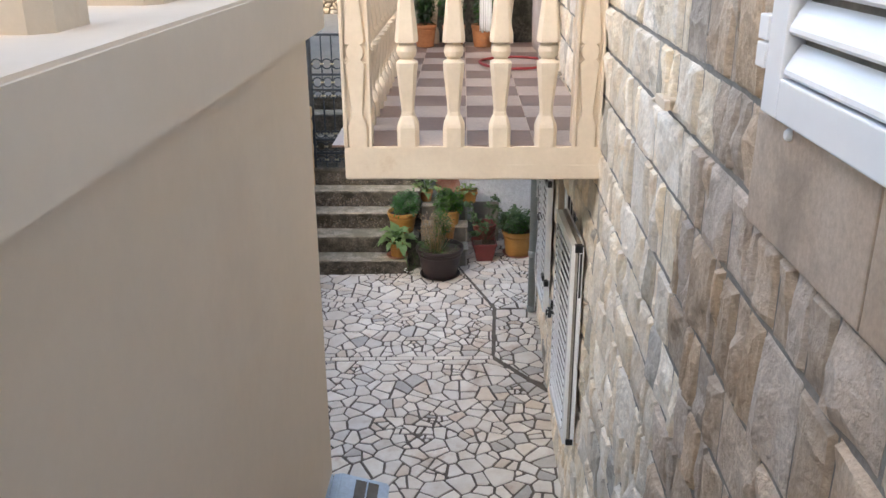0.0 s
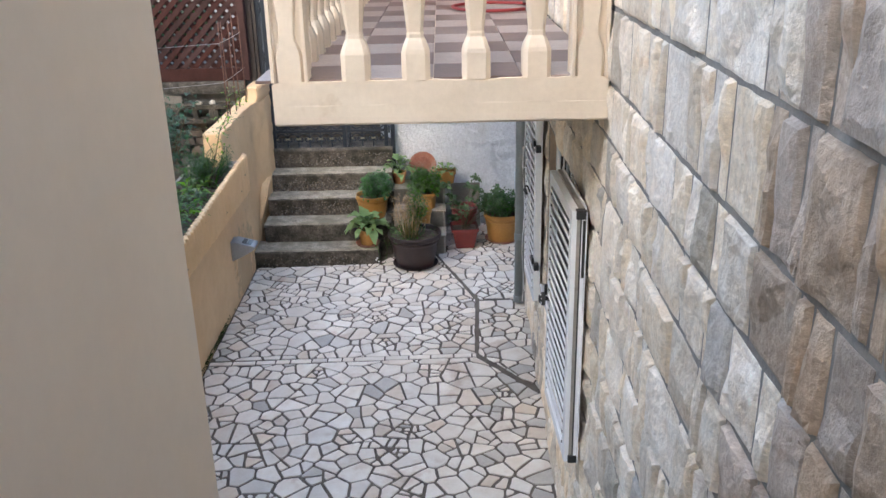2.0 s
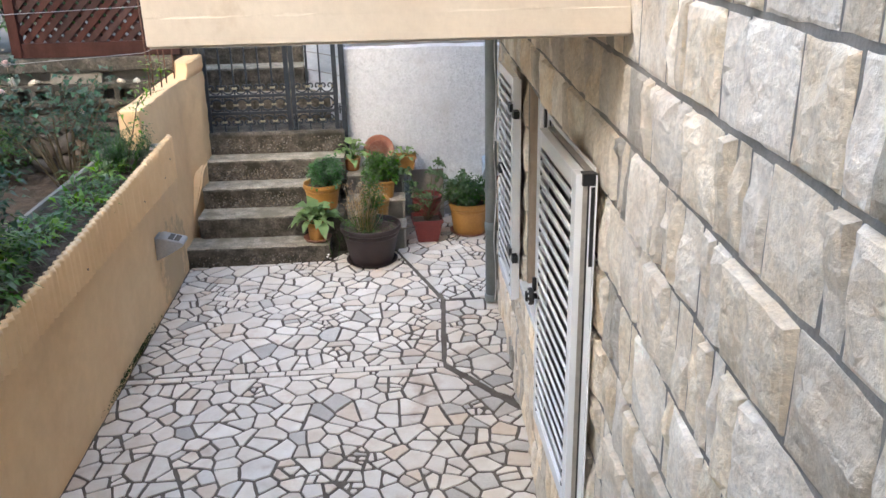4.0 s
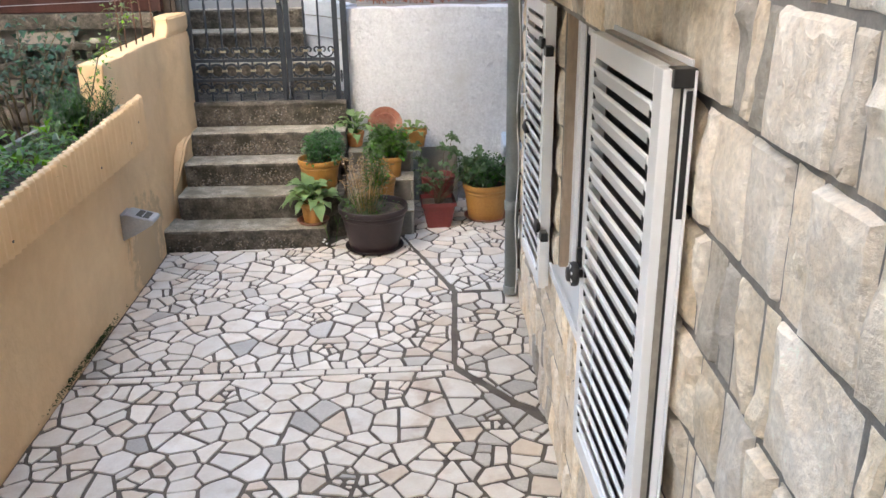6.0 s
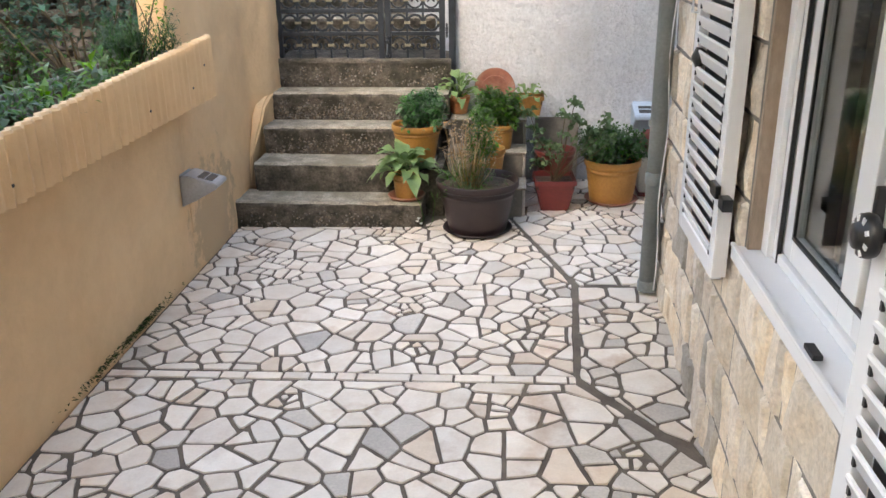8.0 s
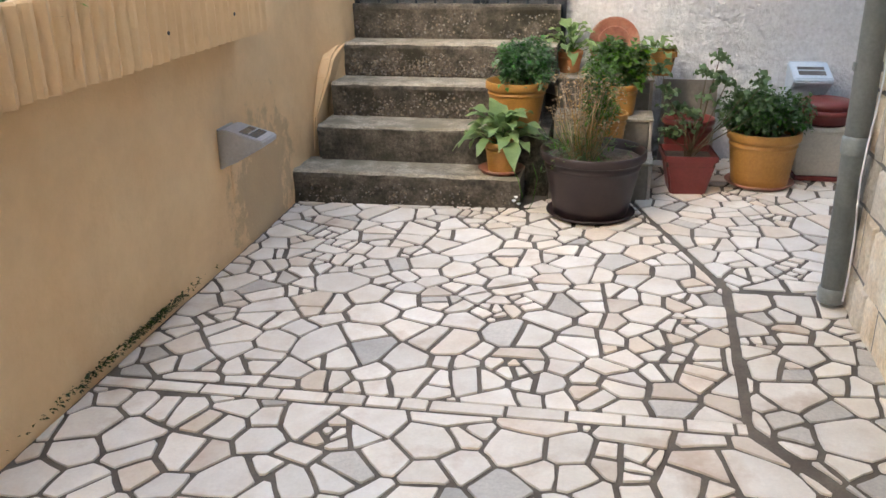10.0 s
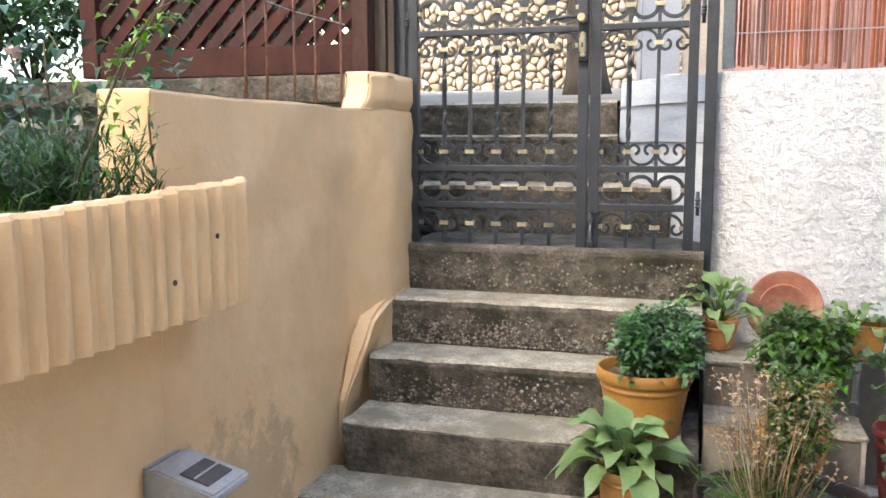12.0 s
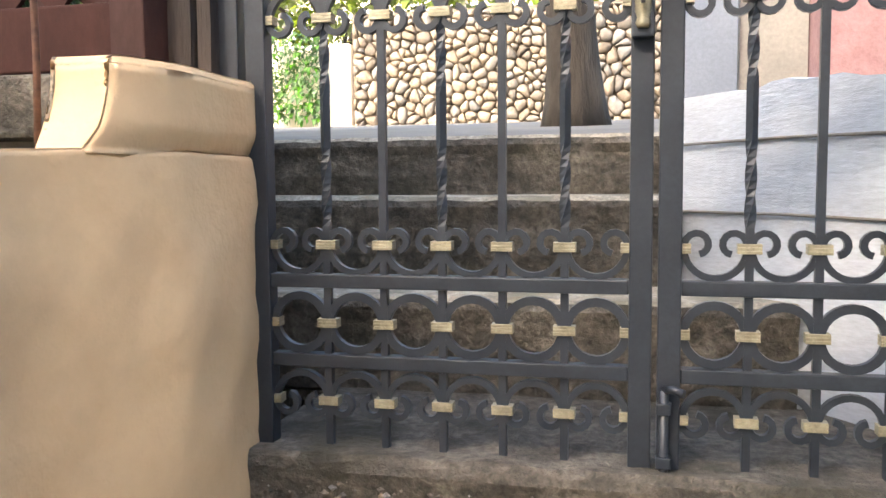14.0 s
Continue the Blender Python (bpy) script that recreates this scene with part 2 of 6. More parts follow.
M["leaf_green"] = leaf_material("fresh_dark_leaf", (0.042, 0.105, 0.030), (0.082, 0.170, 0.050))
M["leaf_bright"] = leaf_material("bright_green_leaf", (0.13, 0.25, 0.045), (0.20, 0.34, 0.07))
M["leaf_sun"] = leaf_material("yellow_green_leaf", (0.11, 0.16, 0.02), (0.20, 0.27, 0.04))
M["leaf_blue"] = leaf_material("blue_green_leaf", (0.060, 0.145, 0.055), (0.110, 0.225, 0.085))
M["leaf_rose"] = leaf_material("dull_rose_leaf", (0.035, 0.085, 0.050), (0.070, 0.140, 0.085))
M["leaf_dry"] = leaf_material("dry_flower_straw", (0.33, 0.225, 0.125), (0.52, 0.385, 0.235))
M["stem"] = surface("green_brown_stem", (0.075, 0.06, 0.03), (0.13, 0.10, 0.055), scale=20, rough=0.8, bump=0.3)
M["petal"] = surface("pale_pink_petal", (0.72, 0.50, 0.47), (0.82, 0.66, 0.62), scale=20, rough=0.6, bump=0.05)
M["blue_panel"] = surface("blue_painted_sheet", (0.12, 0.145, 0.19), (0.155, 0.18, 0.225), scale=2, rough=0.6, bump=0.1)
M["pink_wall"] = surface("pink_roughcast", (0.27, 0.15, 0.15), (0.33, 0.20, 0.195), scale=14, rough=0.9, bump=0.7)
M["bluewhite"] = surface("blue_white_concrete", (0.47, 0.50, 0.54), (0.57, 0.60, 0.63), scale=6, rough=0.9, bump=0.5, fine=60, stain=(0.30, 0.29, 0.27), stain_scale=3, stain_at=0.60, stretch=(0.5, 0.5, 2.5))
M["red_cloth"] = surface("red_hose_rubber", (0.25, 0.02, 0.02), (0.32, 0.03, 0.03), rough=0.5, bump=0.05)
M["navy_cloth"] = surface("navy_cloth", (0.02, 0.03, 0.06), (0.04, 0.055, 0.10), rough=0.95, bump=0.3)
M["grey_cloth"] = surface("grey_brown_cloth", (0.30, 0.25, 0.23), (0.42, 0.36, 0.33), rough=0.95, bump=0.3, stretch=(3, 3, 0.3))
M["wire"] = surface("grey_wire", (0.25, 0.25, 0.24), (0.34, 0.34, 0.33), rough=0.5, bump=0.05, metal=0.5)
M["moss"] = leaf_material("moss", (0.03, 0.05, 0.012), (0.06, 0.085, 0.02), rough=0.9)
M["roof_tile"] = surface("clay_roof_tile", (0.32, 0.13, 0.08), (0.42, 0.19, 0.11), rough=0.8, bump=0.5)
_g = bpy.data.materials.new("window_glass")
_g.use_nodes = True
_gb = _g.node_tree.nodes["Principled BSDF"]
_gb.inputs["Base Color"].default_value, _gb.inputs["Roughness"].default_value = (0.9, 0.95, 0.95, 1), 0.02
_gb.inputs["Transmission Weight"].default_value = 1.0
M["glass"] = _g


# ---- mesh helpers ----
def part(name, bm, material, parent=None, label="", at=None):
    """One mesh object from a bmesh, under a thing or a part."""
    me = bpy.data.meshes.new(name)
    bm.to_mesh(me)
    bm.free()
    me.materials.append(M[material])
    ob = new(name, me)
    if at is not None:
        ob.location = at
    ob.parent = parent
    if label:
        tagged(ob, label)
    return ob


def raw(name, verts, faces, material, parent=None, smooth=False, at=None):
    me = bpy.data.meshes.new(name)
    me.from_pydata(verts, [], faces)
    me.update()
    me.materials.append(M[material])
    if smooth:
        me.shade_smooth()
    ob = new(name, me)
    if at is not None:
        ob.location = at
    ob.parent = parent
    return ob


def thing(name, at, label, category, group="", rz=0.0):
    ob = new(name)
    ob.empty_display_size = 0.05
    ob.matrix_basis = pose(*at, 0, 0, rz)
    return tagged(ob, label, category, group)


def structure(ob, label="", category=""):
    return tagged(ob, label, category, kind="structure")


def box(bm, x0, x1, y0, y1, z0, z1, bev=0.0):
    vs = [bm.verts.new(p) for p in ((x0, y0, z0), (x1, y0, z0), (x1, y1, z0), (x0, y1, z0), (x0, y0, z1), (x1, y0, z1), (x1, y1, z1), (x0, y1, z1))]
    fs = [bm.faces.new([vs[i] for i in f]) for f in ((3, 2, 1, 0), (4, 5, 6, 7), (0, 1, 5, 4), (1, 2, 6, 5), (2, 3, 7, 6), (3, 0, 4, 7))]
    if bev:
        es = {e for f in fs for e in f.edges}
        bmesh.ops.bevel(bm, geom=list(es), offset=bev, segments=2, affect="EDGES", profile=0.6)
    return bm


def prism(bm, poly, z0, z1):
    lo, hi = [bm.verts.new((*p[:2], z0)) for p in poly], [bm.verts.new((*p[:2], z1)) for p in poly]
    bm.faces.new(hi)
    bm.faces.new(lo[::-1])
    for i in range(len(poly)):
        j = (i + 1) % len(poly)
        bm.faces.new((lo[i], lo[j], hi[j], hi[i]))
    return bm


def lathe(bm, profile, n=20, at=(0, 0, 0), square=()):
    """Turns (radius, z) pairs round z; pairs named in square get a square outline."""
    rings = []
    for k, (r, z) in enumerate(profile):
        ring = []
        for i in range(n):
            a = 2 * math.pi * (i + 0.5) / n
            c, s = math.cos(a), math.sin(a)
            q = 1 / max(abs(c), abs(s)) if k in square else 1
            ring.append(bm.verts.new((at[0] + r * q * c, at[1] + r * q * s, at[2] + z)))
        rings.append(ring)
    for u, v in zip(rings, rings[1:]):
        for i in range(n):
            f = bm.faces.new((u[i], u[(i + 1) % n], v[(i + 1) % n], v[i]))
            f.smooth = True
    bm.faces.new(rings[0][::-1])
    bm.faces.new(rings[-1])
    return bm


def sweep(bm, pts, r, n=6, closed=False, r2=None):
    """A tube along points; r2 is the radius at its end."""
    pts = [Vector(p) for p in pts]
    m = len(pts)
    rings = []
    up = Vector((0, 0, 1))
    for k, p in enumerate(pts):
        d = (pts[(k + 1) % m] - pts[k - 1]) if closed else (pts[min(k + 1, m - 1)] - pts[max(k - 1, 0)])
        d.normalize()
        s = d.cross(up)
        if s.length < 0.05:
            s = d.cross(Vector((0, 1, 0)))
        s.normalize()
        w = s.cross(d)
        rr = r if r2 is None else r + (r2 - r) * k / (m - 1)
        rings.append([bm.verts.new(p + (s * math.cos(2 * math.pi * i / n) + w * math.sin(2 * math.pi * i / n)) * rr) for i in range(n)])
    for k in range(m if closed else m - 1):
        u, v = rings[k], rings[(k + 1) % m]
        for i in range(n):
            f = bm.faces.new((u[i], u[(i + 1) % n], v[(i + 1) % n], v[i]))
            f.smooth = n > 4
    if not closed:
        bm.faces.new(rings[0][::-1])
        bm.faces.new(rings[-1])
    return bm


def foliage(rng, count, where, size, width=0.5, droop=0.3, spread=1.0):
    """Vertices and faces of folded leaves; where(rng) gives a point and the way the leaf grows."""
    verts, faces = [], []
    for _ in range(count):
        p, d = where(rng)
        d = (Vector(d) + Vector((rng.uniform(-1, 1), rng.uniform(-1, 1), rng.uniform(-0.6, 0.8))) * spread).normalized()
        s = d.cross(Vector((rng.uniform(-0.3, 0.3), rng.uniform(-0.3, 0.3), 1))).normalized()
        up = s.cross(d)
        L = size * rng.uniform(0.6, 1.25)
        w = L * width * 0.5
        p = Vector(p)
        b = len(verts)
        verts += [p, p + d * L * 0.42 + s * w + up * w * 0.35, p + d * L * 0.46, p + d * L * 0.42 - s * w + up * w * 0.35,
                  p + d * L * 0.95 - up * L * droop - Vector((0, 0, L * droop * 0.4))]
        faces += [(b, b + 1, b + 2), (b, b + 2, b + 3), (b + 2, b + 1, b + 4), (b + 3, b + 2, b + 4)]
    return verts, faces


def ball(cx, cy, cz, rx, ry, rz, hollow=0.35, lumps=0.25, seed=0):
    def where(rng):
        while True:
            v = Vector((rng.gauss(0, 1), rng.gauss(0, 1), rng.gauss(0, 1))).normalized()
            k = rng.uniform(hollow, 1) ** 0.5
            k *= 1 + lumps * noise.noise(v * 2.2 + Vector((seed, 0, 0))) * 2
            return (cx + v.x * rx * k, cy + v.y * ry * k, cz + v.z * rz * k), (v.x, v.y, v.z * 0.6 + 0.35)
    return where


def FZ(x, y):
    """Height of the paving, which falls gently towards the steps' foot."""
    return -2.276 + 0.0123 * y + 0.0188 * x


# ---- the large structure ----
WX = 0.705                       # face of the house wall's mortar
GROUND = -2.75


def wall_x(y):
    """The house wall runs a little askew to the court."""
    return 0.636 + 0.022 * (y - 2.2)


bm = bmesh.new()
bmesh.ops.create_grid(bm, x_segments=24, y_segments=24, size=600)
for v in bm.verts:
    v.co.z = GROUND
structure(part("ground", bm, "ground"), "dry brown ground far around the houses", "ground")

# paved court: bed, then stones last in the file
bm = bmesh.new()
vs = [bm.verts.new((x, y, FZ(x, y) + d)) for d in (-0.3, -0.006) for x, y in ((-2.0, 2.0), (3.3, 2.0), (3.3, 10.2), (-2.0, 10.2))]
for f in ((3, 2, 1, 0), (4, 5, 6, 7), (0, 1, 5, 4), (1, 2, 6, 5), (2, 3, 7, 6), (3, 0, 4, 7)):
    bm.faces.new([vs[i] for i in f])
floor = structure(part("floor", bm, "grout"), "crazy paving of pale broken marble in dark grout", "floor")

# house with its stone wall; window opening low down
OY0, OY1, OZ0, OZ1 = 4.935, 6.20, -1.315, -0.185
wall_east = structure(new("wall_east"), "house wall of rock-faced limestone blocks in grey mortar", "wall")
for x0, x1, y0, y1, z0, z1 in ((WX, 1.0, -3.0, OY0, GROUND, 4.2), (WX, 1.0, OY1, 7.95, GROUND, 4.2), (WX, 1.0, OY0, OY1, GROUND, OZ0), (WX, 1.0, OY0, OY1, OZ1, 4.2)):
    bm = box(bmesh.new(), x0, x1, y0, y1, z0, z1)
    for v in bm.verts:
        if v.co.x < 0.9:
            v.co.x = wall_x(v.co.y)
    part("wall_core", bm, "mortar", wall_east)
structure(part("wall_house_end", box(bmesh.new(), 1.0, 3.3, 7.65, 7.95, GROUND, 4.2), "render_pale"), "pale rendered end wall of the house", "wall")
structure(part("roof_slab", box(bmesh.new(), 0.62, 3.4, -3.1, 8.05, 4.2, 4.4), "concrete"), "grey concrete roof slab of the house", "roof")
structure(part("wall_room_back", box(bmesh.new(), 2.6, 2.7, 4.3, 7.65, GROUND, 1.2), "render_pale"), "pale wall inside the room", "wall")
structure(part("wall_room_side", box(bmesh.new(), 1.0, 2.6, 4.3, 4.4, GROUND, 1.2), "render_pale"), "pale wall inside the room", "wall")
structure(part("ceiling", box(bmesh.new(), 1.0, 2.6, 4.4, 7.65, 0.4, 0.5), "render_pale"), "pale ceiling inside the room", "ceiling")

# terrace block beside the stairs, with ledge
tb = structure(new("wall_terrace"), "pale beige rendered wall under a terrace ledge", "wall")
bm = prism(bmesh.new(), [(-0.50, -1.6), (-0.43, 2.38), (-2.6, 2.38), (-2.6, -1.6)][::-1], GROUND, 1.228)
for f in bm.faces:
    f.normal_update()
bmesh.ops.recalc_face_normals(bm, faces=bm.faces)
part("wall_body", bm, "render_pale", tb)
bm = prism(bmesh.new(), [(-0.455, -1.6), (-0.385, 2.44), (-2.7, 2.44), (-2.7, -1.6)], 1.228, 1.372)
bmesh.ops.recalc_face_normals(bm, faces=bm.faces)
bmesh.ops.bevel(bm, geom=bm.edges[:], offset=0.006, segments=2, affect="EDGES")
part("ledge", bm, "render_pale", tb)
# stairs under the walk
st = structure(new("stairs"), "grey concrete stairs down beside the house wall", "stairs")
for k in range(13):
    y0 = -0.35 + k * 0.345
    z = 0.14 - 0.1765 * k
    part("step", box(bmesh.new(), -0.43, WX - 0.004, y0 if k else -3.0, y0 + 0.345, z - 0.1765 if k < 12 else -2.3, z, 0.008), "concrete", st)
structure(part("wall_under_stairs", prism(bmesh.new(), [(-0.43, -3.0), (WX - 0.004, -3.0), (WX - 0.004, -0.4), (-0.43, -0.4)], GROUND, -0.04), "concrete"), "plain concrete mass under the stairs", "wall")
# unseen masses added behind the stairs; the tall one keeps the court in shade
structure(part("wall_house_behind", box(bmesh.new(), -17.0, 9.0, -14.0, -11.0, GROUND, 14.3), "render_pale"), "unseen tall pale block behind the stairs, added to shade the court", "house")
structure(part("wall_south", box(bmesh.new(), -2.6, 1.0, -3.3, -3.0, GROUND, 2.9), "render_pale"), "pale rendered wall behind the stairs", "wall")

# white wall at the back, garden retaining walls
wn = bmesh.new()
box(wn, -0.50, 3.3, 10.0, 10.2, GROUND, -0.49)
bmesh.ops.subdivide_edges(wn, edges=wn.edges[:], cuts=26, use_grid_fill=True)
for v in wn.verts:
    if v.co.y < 10.05:
        v.co.y += 0.012 * noise.noise(v.co * 3.1)
    if v.co.z > -0.6:
        v.co.z += 0.014 * noise.noise(v.co * 5.0)
    if v.co.x < -0.45:
        v.co.x += 0.02 * noise.noise(v.co * 4.0)
structure(part("wall_north", wn, "roughcast"), "white roughcast garden wall with uneven top", "wall")
# Unseen wall added here; its height sets how much light reaches the cream wall.
structure(part("wall_court_end", box(bmesh.new(), 3.3, 3.5, 7.65, 10.2, GROUND, 2.2), "roughcast"), "unseen white roughcast wall added to close the court and limit its light", "wall")


def soft_wall(name, x0, x1, y0, y1, z0, z1, mat, label, amp=0.01, bev=0.012, cuts=18, shape=None):
    b = box(bmesh.new(), x0, x1, y0, y1, z0, z1)
    bmesh.ops.subdivide_edges(b, edges=b.edges[:], cuts=cuts, use_grid_fill=True)
    sharp = [e for e in b.edges if e.calc_face_angle(0) > 1]
    bmesh.ops.bevel(b, geom=sharp, offset=bev, segments=3, affect="EDGES", profile=0.6)
    for v in b.verts:
        n = noise.noise_vector(v.co * 1.7) * amp + noise.noise_vector(v.co * 6) * amp * 0.4
        v.co += n
        if shape:
            shape(v)
    for f in b.faces:
        f.smooth = True
    return structure(part(name, b, mat), label, "wall")


def bulge(v):
    """The lower wall steps out towards the gate and leans a little."""
    if v.co.x > -1.95:
        k = max(0.0, min(1.0, (v.co.y - 9.35) / 0.35))
        v.co.x += 0.085 * k * k * (3 - 2 * k)
        v.co.x += 0.012 * noise.noise(Vector((0, v.co.y * 7, v.co.z * 5))) + (0.006 + 0.007 * k) * noise.noise(Vector((3, v.co.y * 13, v.co.z * 9)))


soft_wall("wall_west", -2.03, -1.86, 4.2, 8.13, GROUND, -1.09, "render_worn", "cream painted garden wall with dirty foot", bev=0.003)
soft_wall("wall_west_high", -2.03, -1.86, 8.13, 9.96, GROUND, -0.640, "render_worn", "cream painted garden wall, higher by the gate", shape=bulge, cuts=44)
def flare(v):
    """The pillar follows the wall's bulge, and its foot runs out into the wall's top."""
    k = max(0.0, min(1.0, (v.co.y - 9.35) / 0.35))
    if v.co.x > -1.88:
        v.co.x += 0.085 * k * k * (3 - 2 * k) + 0.003 - 0.024 * max(0.0, min(1.0, (-0.600 - v.co.z) / 0.05))
    low = max(0.0, min(1.0, (-0.50 - v.co.z) / 0.14))
    if v.co.y < 9.6:
        v.co.y -= 0.05 * low * low


soft_wall("wall_pillar", -1.925, -1.857, 9.53, 9.97, -0.66, -0.490, "render", "low cream painted pillar on the wall's end", amp=0.008, bev=0.014, cuts=12, shape=flare)
b = prism(bmesh.new(), [(9.24, -2.05), (9.26, -1.80), (9.35, -1.585), (9.43, -1.49), (9.52, -1.455), (9.65, -1.43), (9.80, -1.41), (9.93, -1.41), (9.93, -2.05)], 0, 0.085)
bmesh.ops.recalc_face_normals(b, faces=b.faces)
bmesh.ops.bevel(b, geom=b.edges[:], offset=0.016, segments=2, affect="EDGES")
for v in b.verts:
    out = v.co.z * max(0.0, min(1.0, (v.co.y + 1.86) / 0.24, (v.co.x - 9.16) / 0.22))
    v.co = Vector((-1.858 + out + 0.008 * noise.noise(v.co * 9), v.co.x, v.co.y + 0.010 * noise.noise(v.co * 7)))
bmesh.ops.recalc_face_normals(b, faces=b.faces)
structure(part("wall_nib", b, "render"), "cream painted nib of wall beside the steps", "wall")

# corrugated planter front
pl = thing("planter_box", (-1.70, 4.2, -1.2), "long cream painted planter of corrugated sheet along the garden wall", "planter")
b = bmesh.new()
n = 300
cols = []
for i in range(n + 1):
    y = 4.15 * i / n
    yy = 4.2 + y
    x = 0.011 * math.sin(y * 2 * math.pi / 0.064) - 0.01
    zt = -0.87 - 0.043 * (8.35 - yy) + 0.006 * noise.noise(Vector((y * 9, 0, 0)))
    zb = -1.208 + 0.012 * noise.noise(Vector((y * 5, 3, 0)))
    cols.append([b.verts.new((x + dx, y, z + 1.2)) for dx, z in ((0, zb), (0, (zb + zt) / 2), (0, zt - 0.01), (-0.008, zt), (-0.030, zt), (-0.034, zt - 0.01), (-0.034, zb))])
for u, v in zip(cols, cols[1:]):
    for k in range(7):
        f = b.faces.new((u[k], v[k], v[(k + 1) % 7], u[(k + 1) % 7]))
b.faces.new(cols[0])
b.faces.new(cols[-1][::-1])
bmesh.ops.recalc_face_normals(b, faces=b.faces)
part("corrugated_front", b, "render", pl)
b = box(bmesh.new(), -0.17, -0.036, 0.0, 4.14, -0.01, 0.02)
part("planter_bottom", b, "render", pl)
b = box(bmesh.new(), -0.30, -0.02, 4.10, 4.142, 0.0, 0.27, 0.01)
part("end_plate", b, "render", pl)
for y, z in ((2.05, 0.07), (3.2, 0.09), (3.75, 0.1), (3.94, 0.19)):
    b = lathe(bmesh.new(), [(0.007, 0), (0.007, 0.003)], 10)
    o = part("drain_hole", b, "black_plastic", pl)
    o.matrix_basis = pose(0.010, y, z, 0, 90, 0)

# garden beds
bm = bmesh.new()
bmesh.ops.create_grid(bm, x_segments=50, y_segments=90, size=1)
for v in bm.verts:
    x, y = -4.0 + v.co.x * 1.97, 6.0 + v.co.y * 3.9
    z = -1.55
    v.co = Vector((x, y, z + 0.035 * noise.noise(Vector((x * 5, y * 5, 0))) + 0.02 * noise.noise(Vector((x * 14, y * 14, 3)))))
tagged(part("garden_soil", bm, "earth"), "dark bare garden soil between walls", "soil", kind="structure")
bm = bmesh.new()
bmesh.ops.create_grid(bm, x_segments=16, y_segments=90, size=1)
for v in bm.verts:
    x, y = -1.968 + v.co.x * 0.236, 6.16 + v.co.y * 1.96
    v.co = Vector((x, y, -1.03 + 0.04 * noise.noise(Vector((x * 5, y * 5, 0))) + 0.02 * noise.noise(Vector((x * 14, y * 14, 3)))))
tagged(part("garden_soil", bm, "earth"), "dark bare soil in the planter bed", "soil", kind="structure")
b = box(bmesh.new(), -2.235, -2.205, 4.3, 8.12, -1.55, -0.985, 0.004)
tagged(part("edging_board", b, "concrete"), "grey concrete edging board between the beds", "garden edging")
b = box(bmesh.new(), -2.20, -1.78, 8.13, 8.33, -1.06, -0.93, 0.006)
structure(part("garden_floor_end", b, "concrete"), "concrete end of the planter bed", "ledge")

# retaining wall behind the garden, with courses of blocks, and beam on top
rw = structure(new("wall_garden"), "rough fieldstone retaining wall with hollow blocks on top", "wall")
part("wall_core", box(bmesh.new(), -6.0, -2.03, 9.92, 10.4, GROUND, -0.50), "mortar", rw)
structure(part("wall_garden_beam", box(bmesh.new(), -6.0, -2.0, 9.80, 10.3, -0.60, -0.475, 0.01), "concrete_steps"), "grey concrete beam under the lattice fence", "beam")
# Added wall, raised until it keeps enough sky light off the garden.
structure(part("wall_garden_west", box(bmesh.new(), -6.2, -6.0, 2.0, 10.3, GROUND, 3.2), "render_pale"), "plain pale wall added to close the garden and darken it", "wall")
structure(part("wall_gate_side", box(bmesh.new(), -2.6, -2.4, 10.0, 10.9, GROUND, -0.56), "concrete"), "dark concrete side wall of the upper steps", "wall")

# steps up to the gate
gs = structure(new("stairs_gate"), "worn mossy concrete steps with pebbled risers up to the gate", "stairs")
STEPS = [(8.90, -2.017, -1.87, -0.62), (9.16, -1.825, -1.80, -0.56), (9.42, -1.630, -1.79, -0.56), (9.66, -1.432, -1.78, -0.50), (9.88, -1.225, -1.80, -0.50)]


def worn_step(y0, y1, x0, x1, z0, z1, seed, worn=True):
    b = bmesh.new()
    nx = 46
    prof = [(y0 + 0.012, z0), (y0 + 0.004, z0 + (z1 - z0) * 0.35), (y0 + 0.002, z0 + (z1 - z0) * 0.7), (y0 - 0.006, z1 - 0.03), (y0, z1 - 0.012), (y0 + 0.014, z1), (y0 + 0.10, z1 - 0.004), (y0 + 0.2, z1 - 0.002), (y1, z1), (y1, z0)]
    rows = []
    for i in range(nx + 1):
        x = x0 + (x1 - x0) * i / nx
        row = []
        for k, (y, z) in enumerate(prof):
            a = 0.012 if k < 3 else 0.006 if k < 6 else 0.004
            d = a * noise.noise(Vector((x * 9, seed * 3.3 + k, z * 9))) + a * 0.6 * noise.noise(Vector((x * 30, seed + k, z * 30)))
            row.append(b.verts.new((x, y + (d if k < 6 else 0), z + (d * 0.8 if 3 < k < 8 else 0))))
        rows.append(row)
    for u, v in zip(rows, rows[1:]):
        for k in range(len(prof)):
            f = b.faces.new((u[k], v[k], v[(k + 1) % len(prof)], u[(k + 1) % len(prof)]))
            # Top faces take the paler tone, as if lit from above.
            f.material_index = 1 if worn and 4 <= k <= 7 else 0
    b.faces.new(rows[0])
    b.faces.new(rows[-1][::-1])
    bmesh.ops.recalc_face_normals(b, faces=b.faces)
    return b


prev = -2.3
for i, (y, z, x0, x1) in enumerate(STEPS):
    y1 = STEPS[i + 1][0] + 0.03 if i < 4 else 10.42
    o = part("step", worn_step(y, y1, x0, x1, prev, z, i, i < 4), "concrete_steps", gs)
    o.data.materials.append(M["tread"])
    prev = z - 0.01
